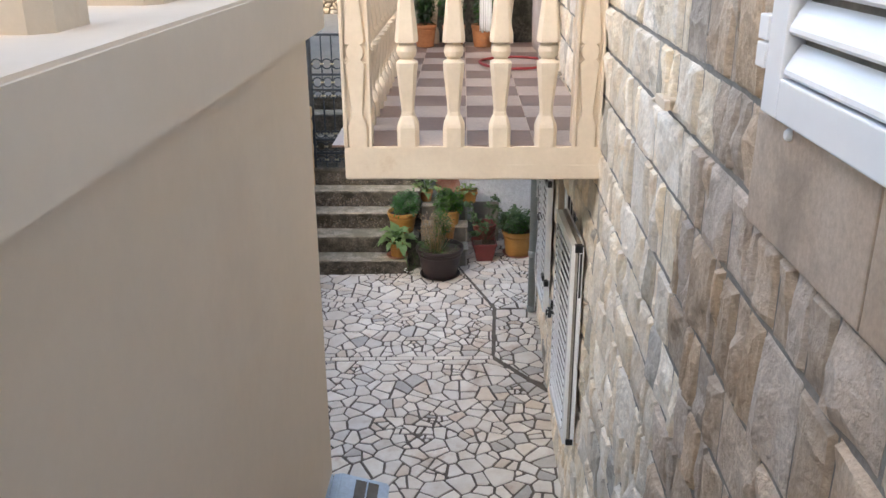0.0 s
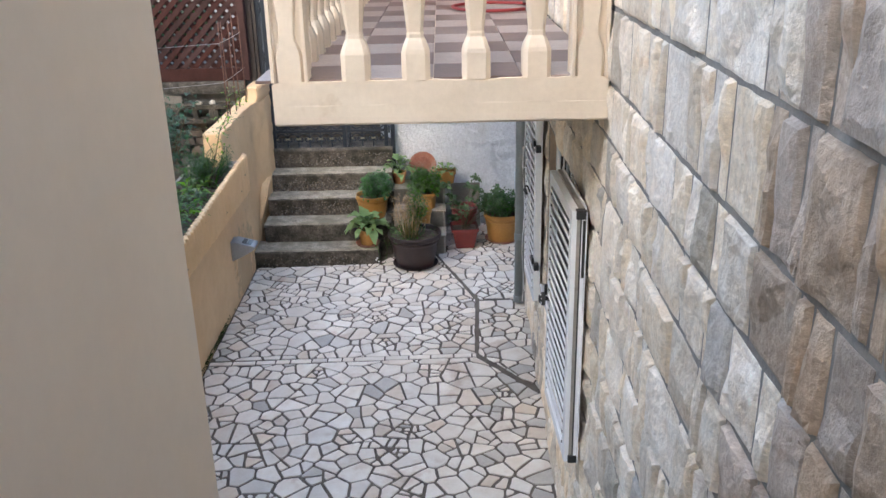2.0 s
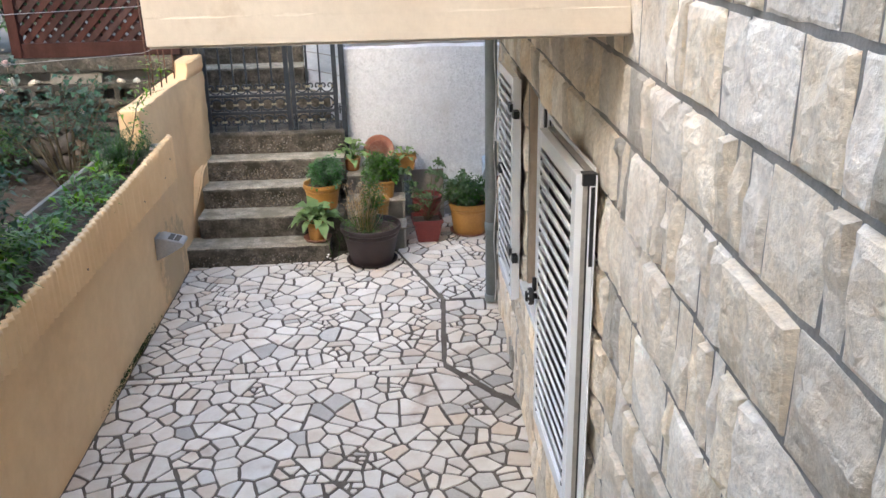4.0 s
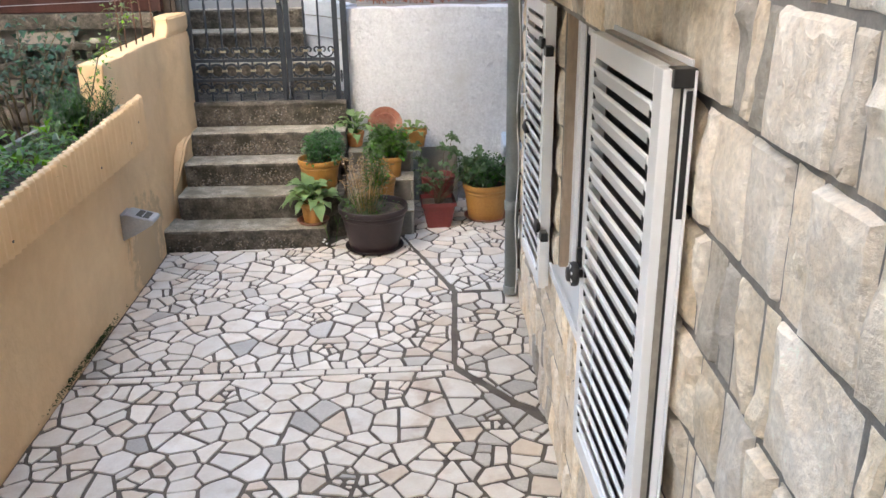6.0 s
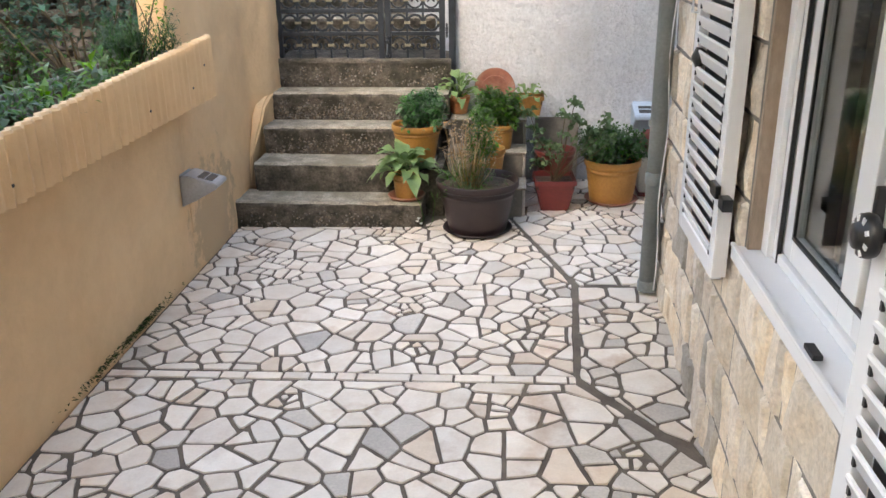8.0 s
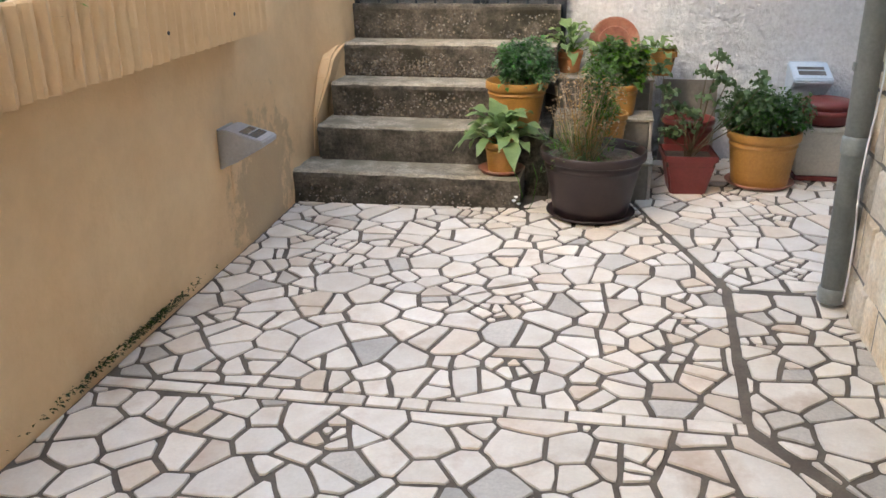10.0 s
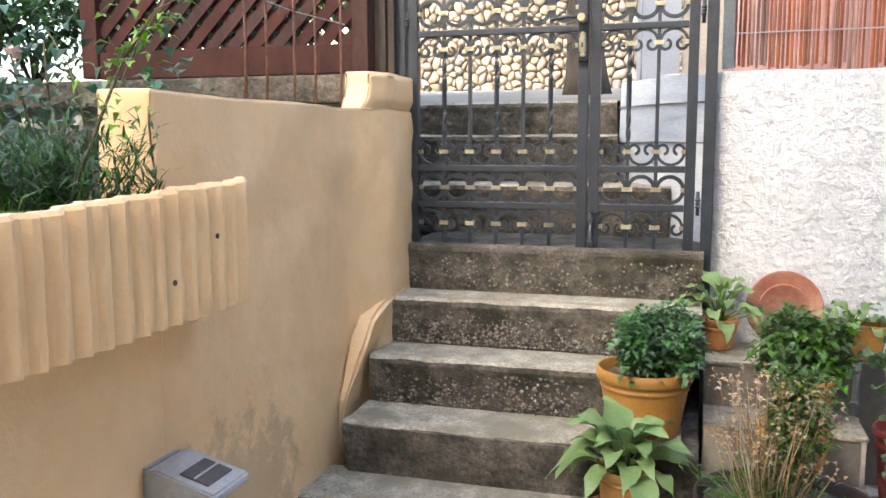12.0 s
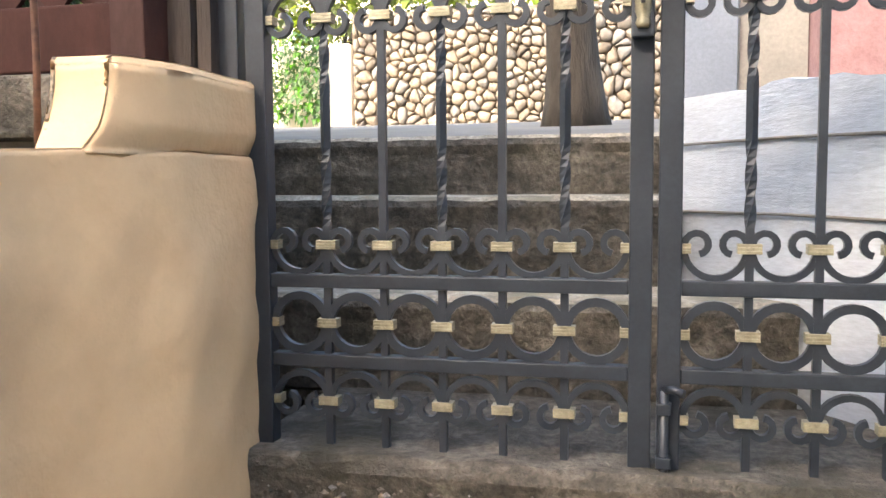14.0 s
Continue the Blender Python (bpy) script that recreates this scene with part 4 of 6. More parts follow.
part("shoe", lathe(bmesh.new(), [(0.046, 0.02), (0.05, 0.022), (0.05, 0.07), (0.046, 0.08)], 16), "pipe", dp)
part("joint", lathe(bmesh.new(), [(0.044, 0.60), (0.049, 0.61), (0.049, 0.66), (0.044, 0.67)], 16), "pipe", dp)
for z in (0.9, 2.6):
    part("bracket", box(bmesh.new(), -0.05, 0.07, -0.012, 0.012, z, z + 0.03, 0.003), "pipe", dp)
wc = thing("cable", (0.715, 7.78, FZ(0.67, 7.8)), "thin white cable down the stone corner beside the drainpipe", "cable")
part("wire", sweep(bmesh.new(), [(0.008 * math.sin(k * 1.1), -0.01 + 0.01 * math.sin(k * 0.7), 0.06 + 0.12 * k) for k in range(22)], 0.004, 5), "white_metal", wc)


# ---- gate ----
GY = 9.96
gate = thing("garden_gate", (0, GY, 0), "closed dark blue-grey wrought iron double gate with brass ties", "gate")
GT = 0.36


def bar(bm, x0, x1, z0, z1, y=0.0, t=0.02):
    return box(bm, x0, x1, y - t, y + t, z0, z1, 0.003)


LZ = (-1.185, -1.053, -0.890, -0.299, -0.122)


def c_scroll(cx, cz, r, up):
    """Half ring with two curls turned in; up: the curls are above."""
    s = 1 if up else -1
    q = r * 0.44
    left = []
    for k in range(11):
        a = math.radians(180 - k * 26)
        rr = q * (1 - 0.035 * k)
        left.append((cx - r + q + rr * math.cos(a), 0, cz + s * (0.006 + rr * 1.05 * math.sin(a))))
    arc = [(cx + r * math.cos(a), 0, cz - s * r * math.sin(a)) for a in [math.pi - k * math.pi / 14 for k in range(1, 14)]]
    return left[::-1] + arc + [(2 * cx - p[0], 0, p[2]) for p in left]


def flat_band(bm, pts, w, d, closed=False):
    """A flat bar bent along points in the xz plane."""
    m = len(pts)
    rings = []
    for k, p in enumerate(pts):
        p = Vector(p)
        a, c = (Vector(pts[(k + 1) % m]), Vector(pts[k - 1])) if closed else (Vector(pts[min(k + 1, m - 1)]), Vector(pts[max(k - 1, 0)]))
        t = (a - c).normalized()
        s = Vector((-t.z, 0, t.x)) * w * 0.5
        rings.append([bm.verts.new(p + s + Vector((0, -d / 2, 0))), bm.verts.new(p - s + Vector((0, -d / 2, 0))), bm.verts.new(p - s + Vector((0, d / 2, 0))), bm.verts.new(p + s + Vector((0, d / 2, 0)))])
    for k in range(m if closed else m - 1):
        u, v = rings[k], rings[(k + 1) % m]
        for i in range(4):
            bm.faces.new((u[i], u[(i + 1) % 4], v[(i + 1) % 4], v[i]))
    if not closed:
        bm.faces.new(rings[0][::-1])
        bm.faces.new(rings[-1])
    bmesh.ops.recalc_face_normals(bm, faces=bm.faces)
    return bm


def gate_leaf(x0, x1, cells, name):
    lf = new(name)
    lf.parent = gate
    fw = 0.042
    part("stile", bar(bmesh.new(), x0, x0 + fw, LZ[0] - 0.045, GT), "iron", lf)
    part("stile", bar(bmesh.new(), x1 - fw, x1, LZ[0] - 0.045, GT), "iron", lf)
    ix0, ix1 = x0 + fw, x1 - fw
    for z in (*LZ[1:], GT - 0.03):
        part("rail", bar(bmesh.new(), ix0, ix1, z - 0.014, z + 0.014, t=0.015), "iron", lf)
    step = (ix1 - ix0) / cells
    r = step * 0.5 - 0.004
    for k in range(1, cells):
        x = ix0 + k * step
        b = bmesh.new()
        z = -1.235
        n = 110 if k % 2 else 2
        q = 0.0075
        rows = []
        zs = [-1.235 + (GT - 0.03 + 1.235) * i / n for i in range(n + 1)]
        for zz in zs:
            tw = 0.0
            if k % 2:
                for lo, hi in ((-0.78, -0.62), (-0.52, -0.36)):
                    if zz > lo:
                        tw += min(1, (zz - lo) / (hi - lo)) * math.pi * 1.25
            rows.append([b.verts.new((x + q * 1.414 * math.cos(tw + math.pi / 4 + j * math.pi / 2), q * 1.414 * math.sin(tw + math.pi / 4 + j * math.pi / 2), zz)) for j in range(4)])
        for u, v in zip(rows, rows[1:]):
            for j in range(4):
                b.faces.new((u[j], u[(j + 1) % 4], v[(j + 1) % 4], v[j]))
        b.faces.new(rows[0][::-1])
        b.faces.new(rows[-1])
        part("bar", b, "iron", lf)
    for k in range(cells):
        cx = ix0 + (k + 0.5) * step
        for cz in (-0.976, -0.212, 0.0):
            b = bmesh.new()
            flat_band(b, [(cx + r * math.cos(a), 0, cz + r * math.sin(a)) for a in [i * math.pi / 12 for i in range(24)]], 0.0165, 0.014, True)
            part("ring", b, "iron", lf)
        for cz, up in ((-0.817, True), (-1.136, False), (-0.369, False)):
            part("scroll", flat_band(bmesh.new(), c_scroll(cx, cz, r, up), 0.0125, 0.014), "iron", lf)
    for k in range(cells + 1):
        x = ix0 + k * step
        w = 0.021 if 0 < k < cells else 0.008
        xx = x if 0 < k < cells else (x + w if k == 0 else x - w)
        for cz in (-0.817, -0.976, -1.136, -0.369, -0.212, 0.0):
            b = bmesh.new()
            for j in (-1, 0, 1):
                box(b, xx - w, xx + w, -0.013, 0.013, cz + j * 0.0062 - 0.0029, cz + j * 0.0062 + 0.0029, 0.0008)
            part("tie", b, "brass", lf, "brass tie")
    return lf


leaf1 = gate_leaf(-1.790, -0.991, 6, "wide_leaf")
leaf2 = gate_leaf(-0.981, -0.544, 3, "narrow_leaf")
part("post", box(bmesh.new(), -1.848, -1.803, -0.025, 0.03, -1.5, 0.55, 0.004), "iron", gate)
part("post", box(bmesh.new(), -0.517, -0.470, -0.03, 0.035, -1.48, 0.55, 0.004), "iron", gate)
for z in (-1.08, -0.30, 0.2):
    for x in (-0.5305, -1.7965):
        b = lathe(bmesh.new(), [(0.008, 0), (0.008, 0.10)], 10)
        for j in range(3):
            lathe(b, [(0.008, 0.03 + j * 0.014), (0.012, 0.033 + j * 0.014), (0.012, 0.039 + j * 0.014), (0.008, 0.042 + j * 0.014)], 10)
        part("hinge", b, "iron", gate, at=(x, -0.02, z))
lk = part("lock_plate", box(bmesh.new(), -1.032, -0.992, -0.052, -0.024, -0.44, -0.16, 0.004), "iron", leaf1)
b = lathe(bmesh.new(), [(0.010, 0), (0.014, 0.008), (0.011, 0.018), (0.015, 0.03), (0.015, 0.075), (0.011, 0.087), (0.014, 0.097), (0.006, 0.105)], 12)
part("lock_rose", b, "brass", leaf1, "worn brass lock plate", at=(-1.012, -0.052, -0.425))
part("keyhole", box(bmesh.new(), -1.016, -1.008, -0.072, -0.066, -0.385, -0.365, 0.002), "black_plastic", leaf1)
b = lathe(bmesh.new(), [(0.016, 0), (0.018, 0.01), (0.008, 0.02), (0.008, 0.045), (0.018, 0.05), (0.016, 0.065)], 12)
part("door_knob", b, "brass", leaf1).matrix_basis = pose(-1.012, -0.05, -0.268, 90, 0, 0)
part("handle_lever", sweep(bmesh.new(), [(-1.012, -0.10, -0.268), (-1.07, -0.105, -0.262), (-1.12, -0.10, -0.270), (-1.14, -0.085, -0.275)], 0.008, 7), "iron", leaf1)
part("drop_bolt", sweep(bmesh.new(), [(-0.968, -0.035, -1.075), (-0.968, -0.035, -1.40)], 0.009, 8), "iron", leaf2)
part("bolt_handle", sweep(bmesh.new(), [(-0.968, -0.035, -1.075), (-0.953, -0.05, -1.07), (-0.933, -0.06, -1.075)], 0.008, 6), "iron", leaf2)
for z in (-1.12, -1.22, -1.38):
    part("bolt_guide", box(bmesh.new(), -0.982, -0.954, -0.047, -0.021, z, z + 0.022, 0.003), "iron", leaf2)

# ---- fences and screens by the gate ----
lat = thing("lattice_fence", (-3.335, 9.86, -0.47), "red-brown wooden lattice fence panel standing on the concrete beam", "fence")
LWd, LH = 1.40, 1.75
part("fence_post", box(bmesh.new(), -0.09, 0.0, -0.045, 0.045, 0.005, LH + 0.1, 0.006), "lattice", lat)
part("fence_post", box(bmesh.new(), LWd - 0.075, LWd, -0.045, 0.045, 0.005, LH + 0.1, 0.006), "lattice", lat)
part("bottom_rail", box(bmesh.new(), 0.002, LWd - 0.077, -0.03, 0.03, 0.0, 0.13, 0.005), "lattice", lat)
part("top_rail", box(bmesh.new(), 0.002, LWd - 0.077, -0.03, 0.03, LH - 0.06, LH, 0.005), "lattice", lat)


def clip_slat(x, d):
    """Ends of a diagonal slat within the panel."""
    zlo, zhi, xlo, xhi = 0.13, LH - 0.06, 0.002, LWd - 0.077
    pts = []
    for z in (zlo, zhi):
        xx = x + d * (z - zlo)
        if xlo <= xx <= xhi:
            pts.append((xx, z))
    for xe in (xlo, xhi):
        z = zlo + (xe - x) / d
        if zlo < z < zhi:
            pts.append((xe, z))
    return pts[:2] if len(pts) >= 2 else None


for d, yy in ((1.0, -0.012), (-1.0, 0.006)):
    x = -2.0
    while x < 3.2:
        e = clip_slat(x, d)
        if e and math.dist(e[0], e[1]) > 0.05:
            (xa, za), (xb, zb) = e
            L = math.dist(e[0], e[1])
            ang = math.degrees(math.atan2(zb - za, xb - xa))
            o = part("slat", box(bmesh.new(), 0.0, L, yy, yy + 0.012, -0.026, 0.026), "lattice", lat)
            o.matrix_basis = pose(xa, 0, za, 0, -ang, 0)
        x += 0.113
dpst = thing("dark_fence_post", (-1.90, 9.93, -0.49), "dark weathered split wooden post beside the gate", "post")
for k, (x, w, z1) in enumerate(((-0.07, 0.028, 1.6), (-0.035, 0.030, 1.7), (0.0, 0.034, 1.8), (0.042, 0.026, 1.65))):
    b = box(bmesh.new(), x - w * 0.55, x + w * 0.55, -0.04 + 0.01 * (k % 2), 0.03, 0, z1)
    bmesh.ops.subdivide_edges(b, edges=[e for e in b.edges if e.calc_length() > 0.3], cuts=14)
    for v in b.verts:
        v.co.x += 0.008 * noise.noise(Vector((k * 5, 0, v.co.z * 4)))
        v.co.y += 0.006 * noise.noise(Vector((k * 5, 4, v.co.z * 5)))
    part("stave", b, "darkwood", dpst)
for i, (x, y, h) in enumerate(((-1.93, 9.50, 0.33), (-1.95, 9.30, 0.36), (-1.94, 9.10, 0.30), (-1.96, 8.93, 0.32), (-1.94, 8.75, 0.34))):
    r = thing("rebar_rod", (x, y, -0.66), "thin rusty reinforcing rod standing in the wall's top", "rod", "rusty rods on the wall")
    part("rod", sweep(bmesh.new(), [(0, 0, 0), (0.003, 0.003, h * 0.5), (0.0, 0.006 * (i % 3), h + 0.55)], 0.006, 6), "rust", r)
for z in (-0.30, 0.05):
    w = thing("wire", (-1.94, 8.7, z), "thin grey wire tied between the rusty rods", "wire")
    part("strand", sweep(bmesh.new(), [(-1.6, -0.9, 0.03), (-0.8, -0.4, 0.0), (0, 0, 0.0), (0.0, 0.4, -0.01), (0.01, 0.85, 0.0)], 0.0025, 4), "wire", w)

bamboo = thing("reed_screen", (-0.40, 10.26, -0.46), "brown reed screen behind the white wall", "fence")
rng = random.Random(3)
vv, ff = [], []
for i in range(210):
    x = 0.006 + i * 0.0175 + rng.uniform(-0.002, 0.002)
    r, y, h = rng.uniform(0.005, 0.0085), rng.uniform(-0.006, 0.006), rng.uniform(1.6, 1.75)
    z0 = rng.uniform(-0.02, 0.02)
    bse = len(vv)
    for z in (z0, h * 0.5, h):
        dx = rng.uniform(-0.003, 0.003)
        vv += [(x + dx + r * math.cos(a), y + r * math.sin(a), z) for a in (0.3, 1.87, 3.44, 5.0)]
    for k in (0, 4):
        ff += [(bse + k + j, bse + k + (j + 1) % 4, bse + k + 4 + (j + 1) % 4, bse + k + 4 + j) for j in range(4)]
tagged(raw("reeds", vv, ff, "reed", bamboo, True), "thin brown reeds side by side", kind="stuff")
for z in (0.15, 0.6, 1.05):
    part("binding_wire", sweep(bmesh.new(), [(0, -0.016, z), (1.8, -0.016, z + 0.01), (3.6, -0.016, z)], 0.003, 4), "wire", bamboo)
part("screen_post", box(bmesh.new(), -0.05, 0.0, -0.03, 0.03, 0, 1.8, 0.004), "pipe", bamboo)
structure(part("wall_bamboo_base", box(bmesh.new(), -0.5, 3.3, 10.2, 10.5, GROUND, -0.50), "concrete"), "concrete behind the white wall", "wall")

# blue-white wall beside the upper steps and what stands behind it
bw = bmesh.new()
P = [(-0.93, 10.80), (-0.47, 10.20), (-0.40, 10.26), (-0.84, 10.88)]
prism(bw, P, GROUND, -0.47)
bmesh.ops.recalc_face_normals(bw, faces=bw.faces)
bmesh.ops.subdivide_edges(bw, edges=bw.edges[:], cuts=14, use_grid_fill=True)
for v in bw.verts:
    v.co += noise.noise_vector(v.co * 5) * 0.008
    if v.co.z > -0.5:
        v.co.z += 0.02 * noise.noise(v.co * 9)
structure(part("wall_blue", bw, "bluewhite"), "blue-white washed concrete wall beside the upper steps", "wall")
for z in (-0.60, -0.78):
    b = sweep(bmesh.new(), [(-0.935, 10.79, z), (-0.70, 10.49, z + 0.004), (-0.48, 10.20, z)], 0.004, 5)
    structure(part("trim", b, "concrete"), "thin seam left by the boards in the concrete", "trim")
pn = thing("sheet_panel", (-0.90, 11.9, -0.55), "pale blue painted sheet standing behind the wall", "panel")
part("sheet", box(bmesh.new(), 0.0, 0.235, 0, 0.02, 0, 1.9, 0.003), "blue_panel", pn)
part("frame", box(bmesh.new(), -0.03, -0.002, -0.01, 0.03, 0, 1.9, 0.003), "blue_panel", pn)
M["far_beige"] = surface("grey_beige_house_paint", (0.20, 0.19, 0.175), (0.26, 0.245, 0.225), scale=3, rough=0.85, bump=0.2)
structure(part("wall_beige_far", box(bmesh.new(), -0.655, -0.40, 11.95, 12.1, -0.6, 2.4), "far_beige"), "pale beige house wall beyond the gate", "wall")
structure(part("wall_pink", box(bmesh.new(), -0.395, 1.6, 11.6, 12.1, -0.6, 2.6), "pink_wall"), "pink roughcast house wall beyond the gate", "wall")
# ---- the far side of the street ----
fw_ = structure(new("wall_street"), "sunlit wall of pale round stones across the street", "wall")
part("wall_core", box(bmesh.new(), -4.05, 2.0, 17.06, 17.6, -0.6, 1.05), "fieldstone", fw_)
structure(part("wall_street_left", box(bmesh.new(), -7.2, -4.05, 17.0, 17.6, -0.6, 0.75, 0.05), "render_pale"), "pale smooth wall across the street", "wall")
house = thing("house", (-6.0, 26.0, -0.2), "pale beige house beyond the street with clay tile roof", "house")
part("wall", box(bmesh.new(), -10, 9, 0, 6, 0, 5.2), "render_pale", house)
part("roof", prism(bmesh.new(), [(-10.4, -0.5), (9.4, -0.5), (9.4, 6.5), (-10.4, 6.5)], 5.2, 5.5), "roof_tile", house)
for i in range(4):
    w = part("window", box(bmesh.new(), -7.5 + i * 4, -6.5 + i * 4, -0.03, 0.0, 2.6, 3.9, 0.01), "white_metal", house)
    part("pane", box(bmesh.new(), -7.42 + i * 4, -7.02 + i * 4, -0.045, -0.031, 2.68, 3.82), "black_plastic", w)
    part("pane", box(bmesh.new(), -6.98 + i * 4, -6.58 + i * 4, -0.045, -0.031, 2.68, 3.82), "black_plastic", w)


def tree(at, h, r, crown, label, n=1400, leaf=0.16, mat="leaf_sun", lean=0.1, seed=1, trunk_to=None):
    t = thing("tree", at, label, "tree")
    rng = random.Random(seed)
    pts = []
    b = bmesh.new()
    m = 14
    rings = []
    for k in range(m + 1):
        z = h * k / m
        rr = r * (1 - 0.45 * k / m) * (1 + 0.35 * math.exp(-z * 5))
        cx, cy = lean * z * 0.4 + 0.03 * math.sin(z * 2.2 + seed), 0.03 * math.cos(z * 1.7)
        rings.append([b.verts.new((cx + rr * (1 + 0.16 * math.sin(3 * a + z + seed)) * math.cos(a), cy + rr * (1 + 0.16 * math.sin(4 * a)) * math.sin(a), z)) for a in [2 * math.pi * i / 14 for i in range(14)]])
    for u, v in zip(rings, rings[1:]):
        for i in range(14):
            b.faces.new((u[i], u[(i + 1) % 14], v[(i + 1) % 14], v[i])).smooth = True
    b.faces.new(rings[0][::-1])
    b.faces.new(rings[-1])
    part("trunk", b, "bark", t)
    top = Vector((lean * h * 0.4, 0, h))
    cr = []
    for k in range(6):
        a = k * 1.05 + seed
        e = top + Vector((math.cos(a) * crown * 0.7, math.sin(a) * crown * 0.7, crown * rng.uniform(0.2, 0.7)))
        part("limb", sweep(bmesh.new(), [top - Vector((0, 0, 0.25)), top.lerp(e, 0.5) + Vector((0, 0, 0.1)), e], r * 0.42, 7, r2=r * 0.1), "bark", t)
        cr.append(e)
    vs, fs = [], []
    for k, e in enumerate(cr + [top + Vector((0, 0, crown * 0.7))]):
        v, f = foliage(rng, n // 7, ball(e.x, e.y, e.z, crown * 0.62, crown * 0.62, crown * 0.45, 0.2, 0.4, k), leaf)
        fs += [tuple(i + len(vs) for i in q) for q in f]
        vs += v
    c = raw("crown", vs, fs, mat, t)
    return t


tree((-1.42, 13.0, -0.42), 2.2, 0.135, 1.3, "tall tree with thick dark trunk beside the street", 1800, 0.13, "leaf_mid", 0.05, 2)
for i, (x, y, h, c) in enumerate(((-5.2, 19.5, 1.0, 1.7), (-2.6, 20.0, 1.2, 1.9), (0.4, 19.4, 1.1, 1.7), (-8.2, 20.5, 1.5, 2.2), (3.2, 21, 1.4, 2.2))):
    tree((x, y, 0.0), h, 0.11, c, "sunlit yellow-green tree behind the stone wall", 2200, 0.2, "leaf_sun", 0.1, 11 + i)
tree((-3.55, 11.6, -0.51), 1.1, 0.05, 0.95, "bushy green shrub behind the lattice fence", 1800, 0.12, "leaf_mid", 0.1, 31)
tree((-3.1, 12.6, -0.44), 1.0, 0.05, 0.85, "bushy green shrub behind the lattice fence, lower", 1400, 0.12, "leaf_mid", 0.1, 33)
for i, (x, y, c) in enumerate(((-2.95, 10.72, 0.42), (-3.75, 10.75, 0.5), (-4.6, 10.8, 0.55), (-5.4, 10.8, 0.5))):
    tree((x, y, -0.57), 0.35, 0.03, c, "low dark green shrub close behind the lattice fence", 1500, 0.09, "leaf_dark", 0.1, 41 + i)
wv = thing("vine", (-4.6, 16.95, -0.15), "green vine hanging on the pale wall across the street", "vine")
rng = random.Random(8)
v, f = foliage(rng, 900, lambda g: ((g.uniform(-0.35, 0.3), -0.04 - g.random() * 0.1, g.uniform(0.1, 1.0)), (g.uniform(-1, 1), -1, -0.4)), 0.09)
raw("leaves", v, f, "leaf_mid", wv)

# left column with its slab, seen beyond the terrace
colm = thing("porch_column", (-2.32, 6.0, -1.55), "pale beige square column under a porch slab", "column")
part("shaft", box(bmesh.new(), -0.27, 0.27, -0.15, 0.15, 0.0, 1.80, 0.006), "render_pale", colm)
part("pilaster", box(bmesh.new(), 0.19, 0.265, -0.168, -0.1505, 0.0, 1.80, 0.004), "render_pale", colm)
part("cap", box(bmesh.new(), -0.32, 0.32, -0.19, 0.19, 1.80, 1.90, 0.006), "render_pale", colm)
structure(part("porch_slab", box(bmesh.new(), -5.9, -1.92, 2.45, 6.25, 0.352, 0.50, 0.008), "render_pale"), "pale beige porch slab on a column", "slab")

# balustrade on the terrace ledge
bt = thing("terrace_balustrade", (-0.60, 0.0, 1.372), "cream balustrade with square baluster feet on the terrace ledge", "balustrade")
for k in range(9):
    o = new("baluster", bal_me)
    o.location, o.parent, o.scale = (0.0, -1.35 + 0.42 * k, 0), bt, (1.5, 1.5, 0.9)
part("handrail", box(bmesh.new(), -0.09, 0.09, -1.55, 2.25, 0.81, 0.90, 0.01), "balcony_paint", bt)
structure(part("terrace_parapet", box(bmesh.new(), -2.6, -1.6, -1.6, 2.38, 1.373, 2.1), "balcony_paint"), "cream wall beyond the terrace balustrade", "wall")


# ---- wall lamps ----
def wall_lamp(at, rz, label, body="lamp_grey", s=1.0):
    l = thing("wall_lamp", at, label, "wall lamp", "", rz)
    b = bmesh.new()
    prof = [(0, -0.085), (0, 0.085), (0.03, 0.092), (0.20, 0.045), (0.205, 0.028), (0.19, 0.012), (0.07, -0.055)]
    lo = [b.verts.new((x * s, -0.085 * s, z * s)) for x, z in prof]
    hi = [b.verts.new((x * s, 0.085 * s, z * s)) for x, z in prof]
    b.faces.new(lo)
    b.faces.new(hi[::-1])
    for i in range(len(prof)):
        j = (i + 1) % len(prof)
        b.faces.new((lo[i], hi[i], hi[j], lo[j]))
    bmesh.ops.recalc_face_normals(b, faces=b.faces)
    bmesh.ops.bevel(b, geom=b.edges[:], offset=0.005 * s, segments=2, affect="EDGES")
    part("housing", b, body, l)
    o = part("lens", box(bmesh.new(), 0, 0.085 * s, -0.058 * s, 0.058 * s, 0, 0.004, 0.001), "lamp_glass", l)
    o.matrix_basis = pose(0.085 * s, 0, 0.0765 * s, 0, 15.4, 0)
    o = part("lens_rib", box(bmesh.new(), 0.04 * s, 0.046 * s, -0.058 * s, 0.058 * s, 0.004, 0.008, 0.001), body, l)
    o.matrix_basis = pose(0.085 * s, 0, 0.0765 * s, 0, 15.4, 0)
    part("back_plate", box(bmesh.new(), -0.012, -0.0005, -0.075 * s, 0.075 * s, -0.09 * s, 0.09 * s, 0.002), body, l)
    return l


wall_lamp((-1.85, 8.105, -1.687), 0, "silver-grey wedge wall lamp on the cream garden wall")
wall_lamp((0.93, 9.985, -1.66), -90, "pale blue wedge wall lamp on the white wall above a box", "lamp_blue", 1.25)
wall_lamp((-0.424, 2.30, -0.275), 0, "pale wedge wall lamp on the beige wall beside the stairs", "lamp_blue", 0.9)


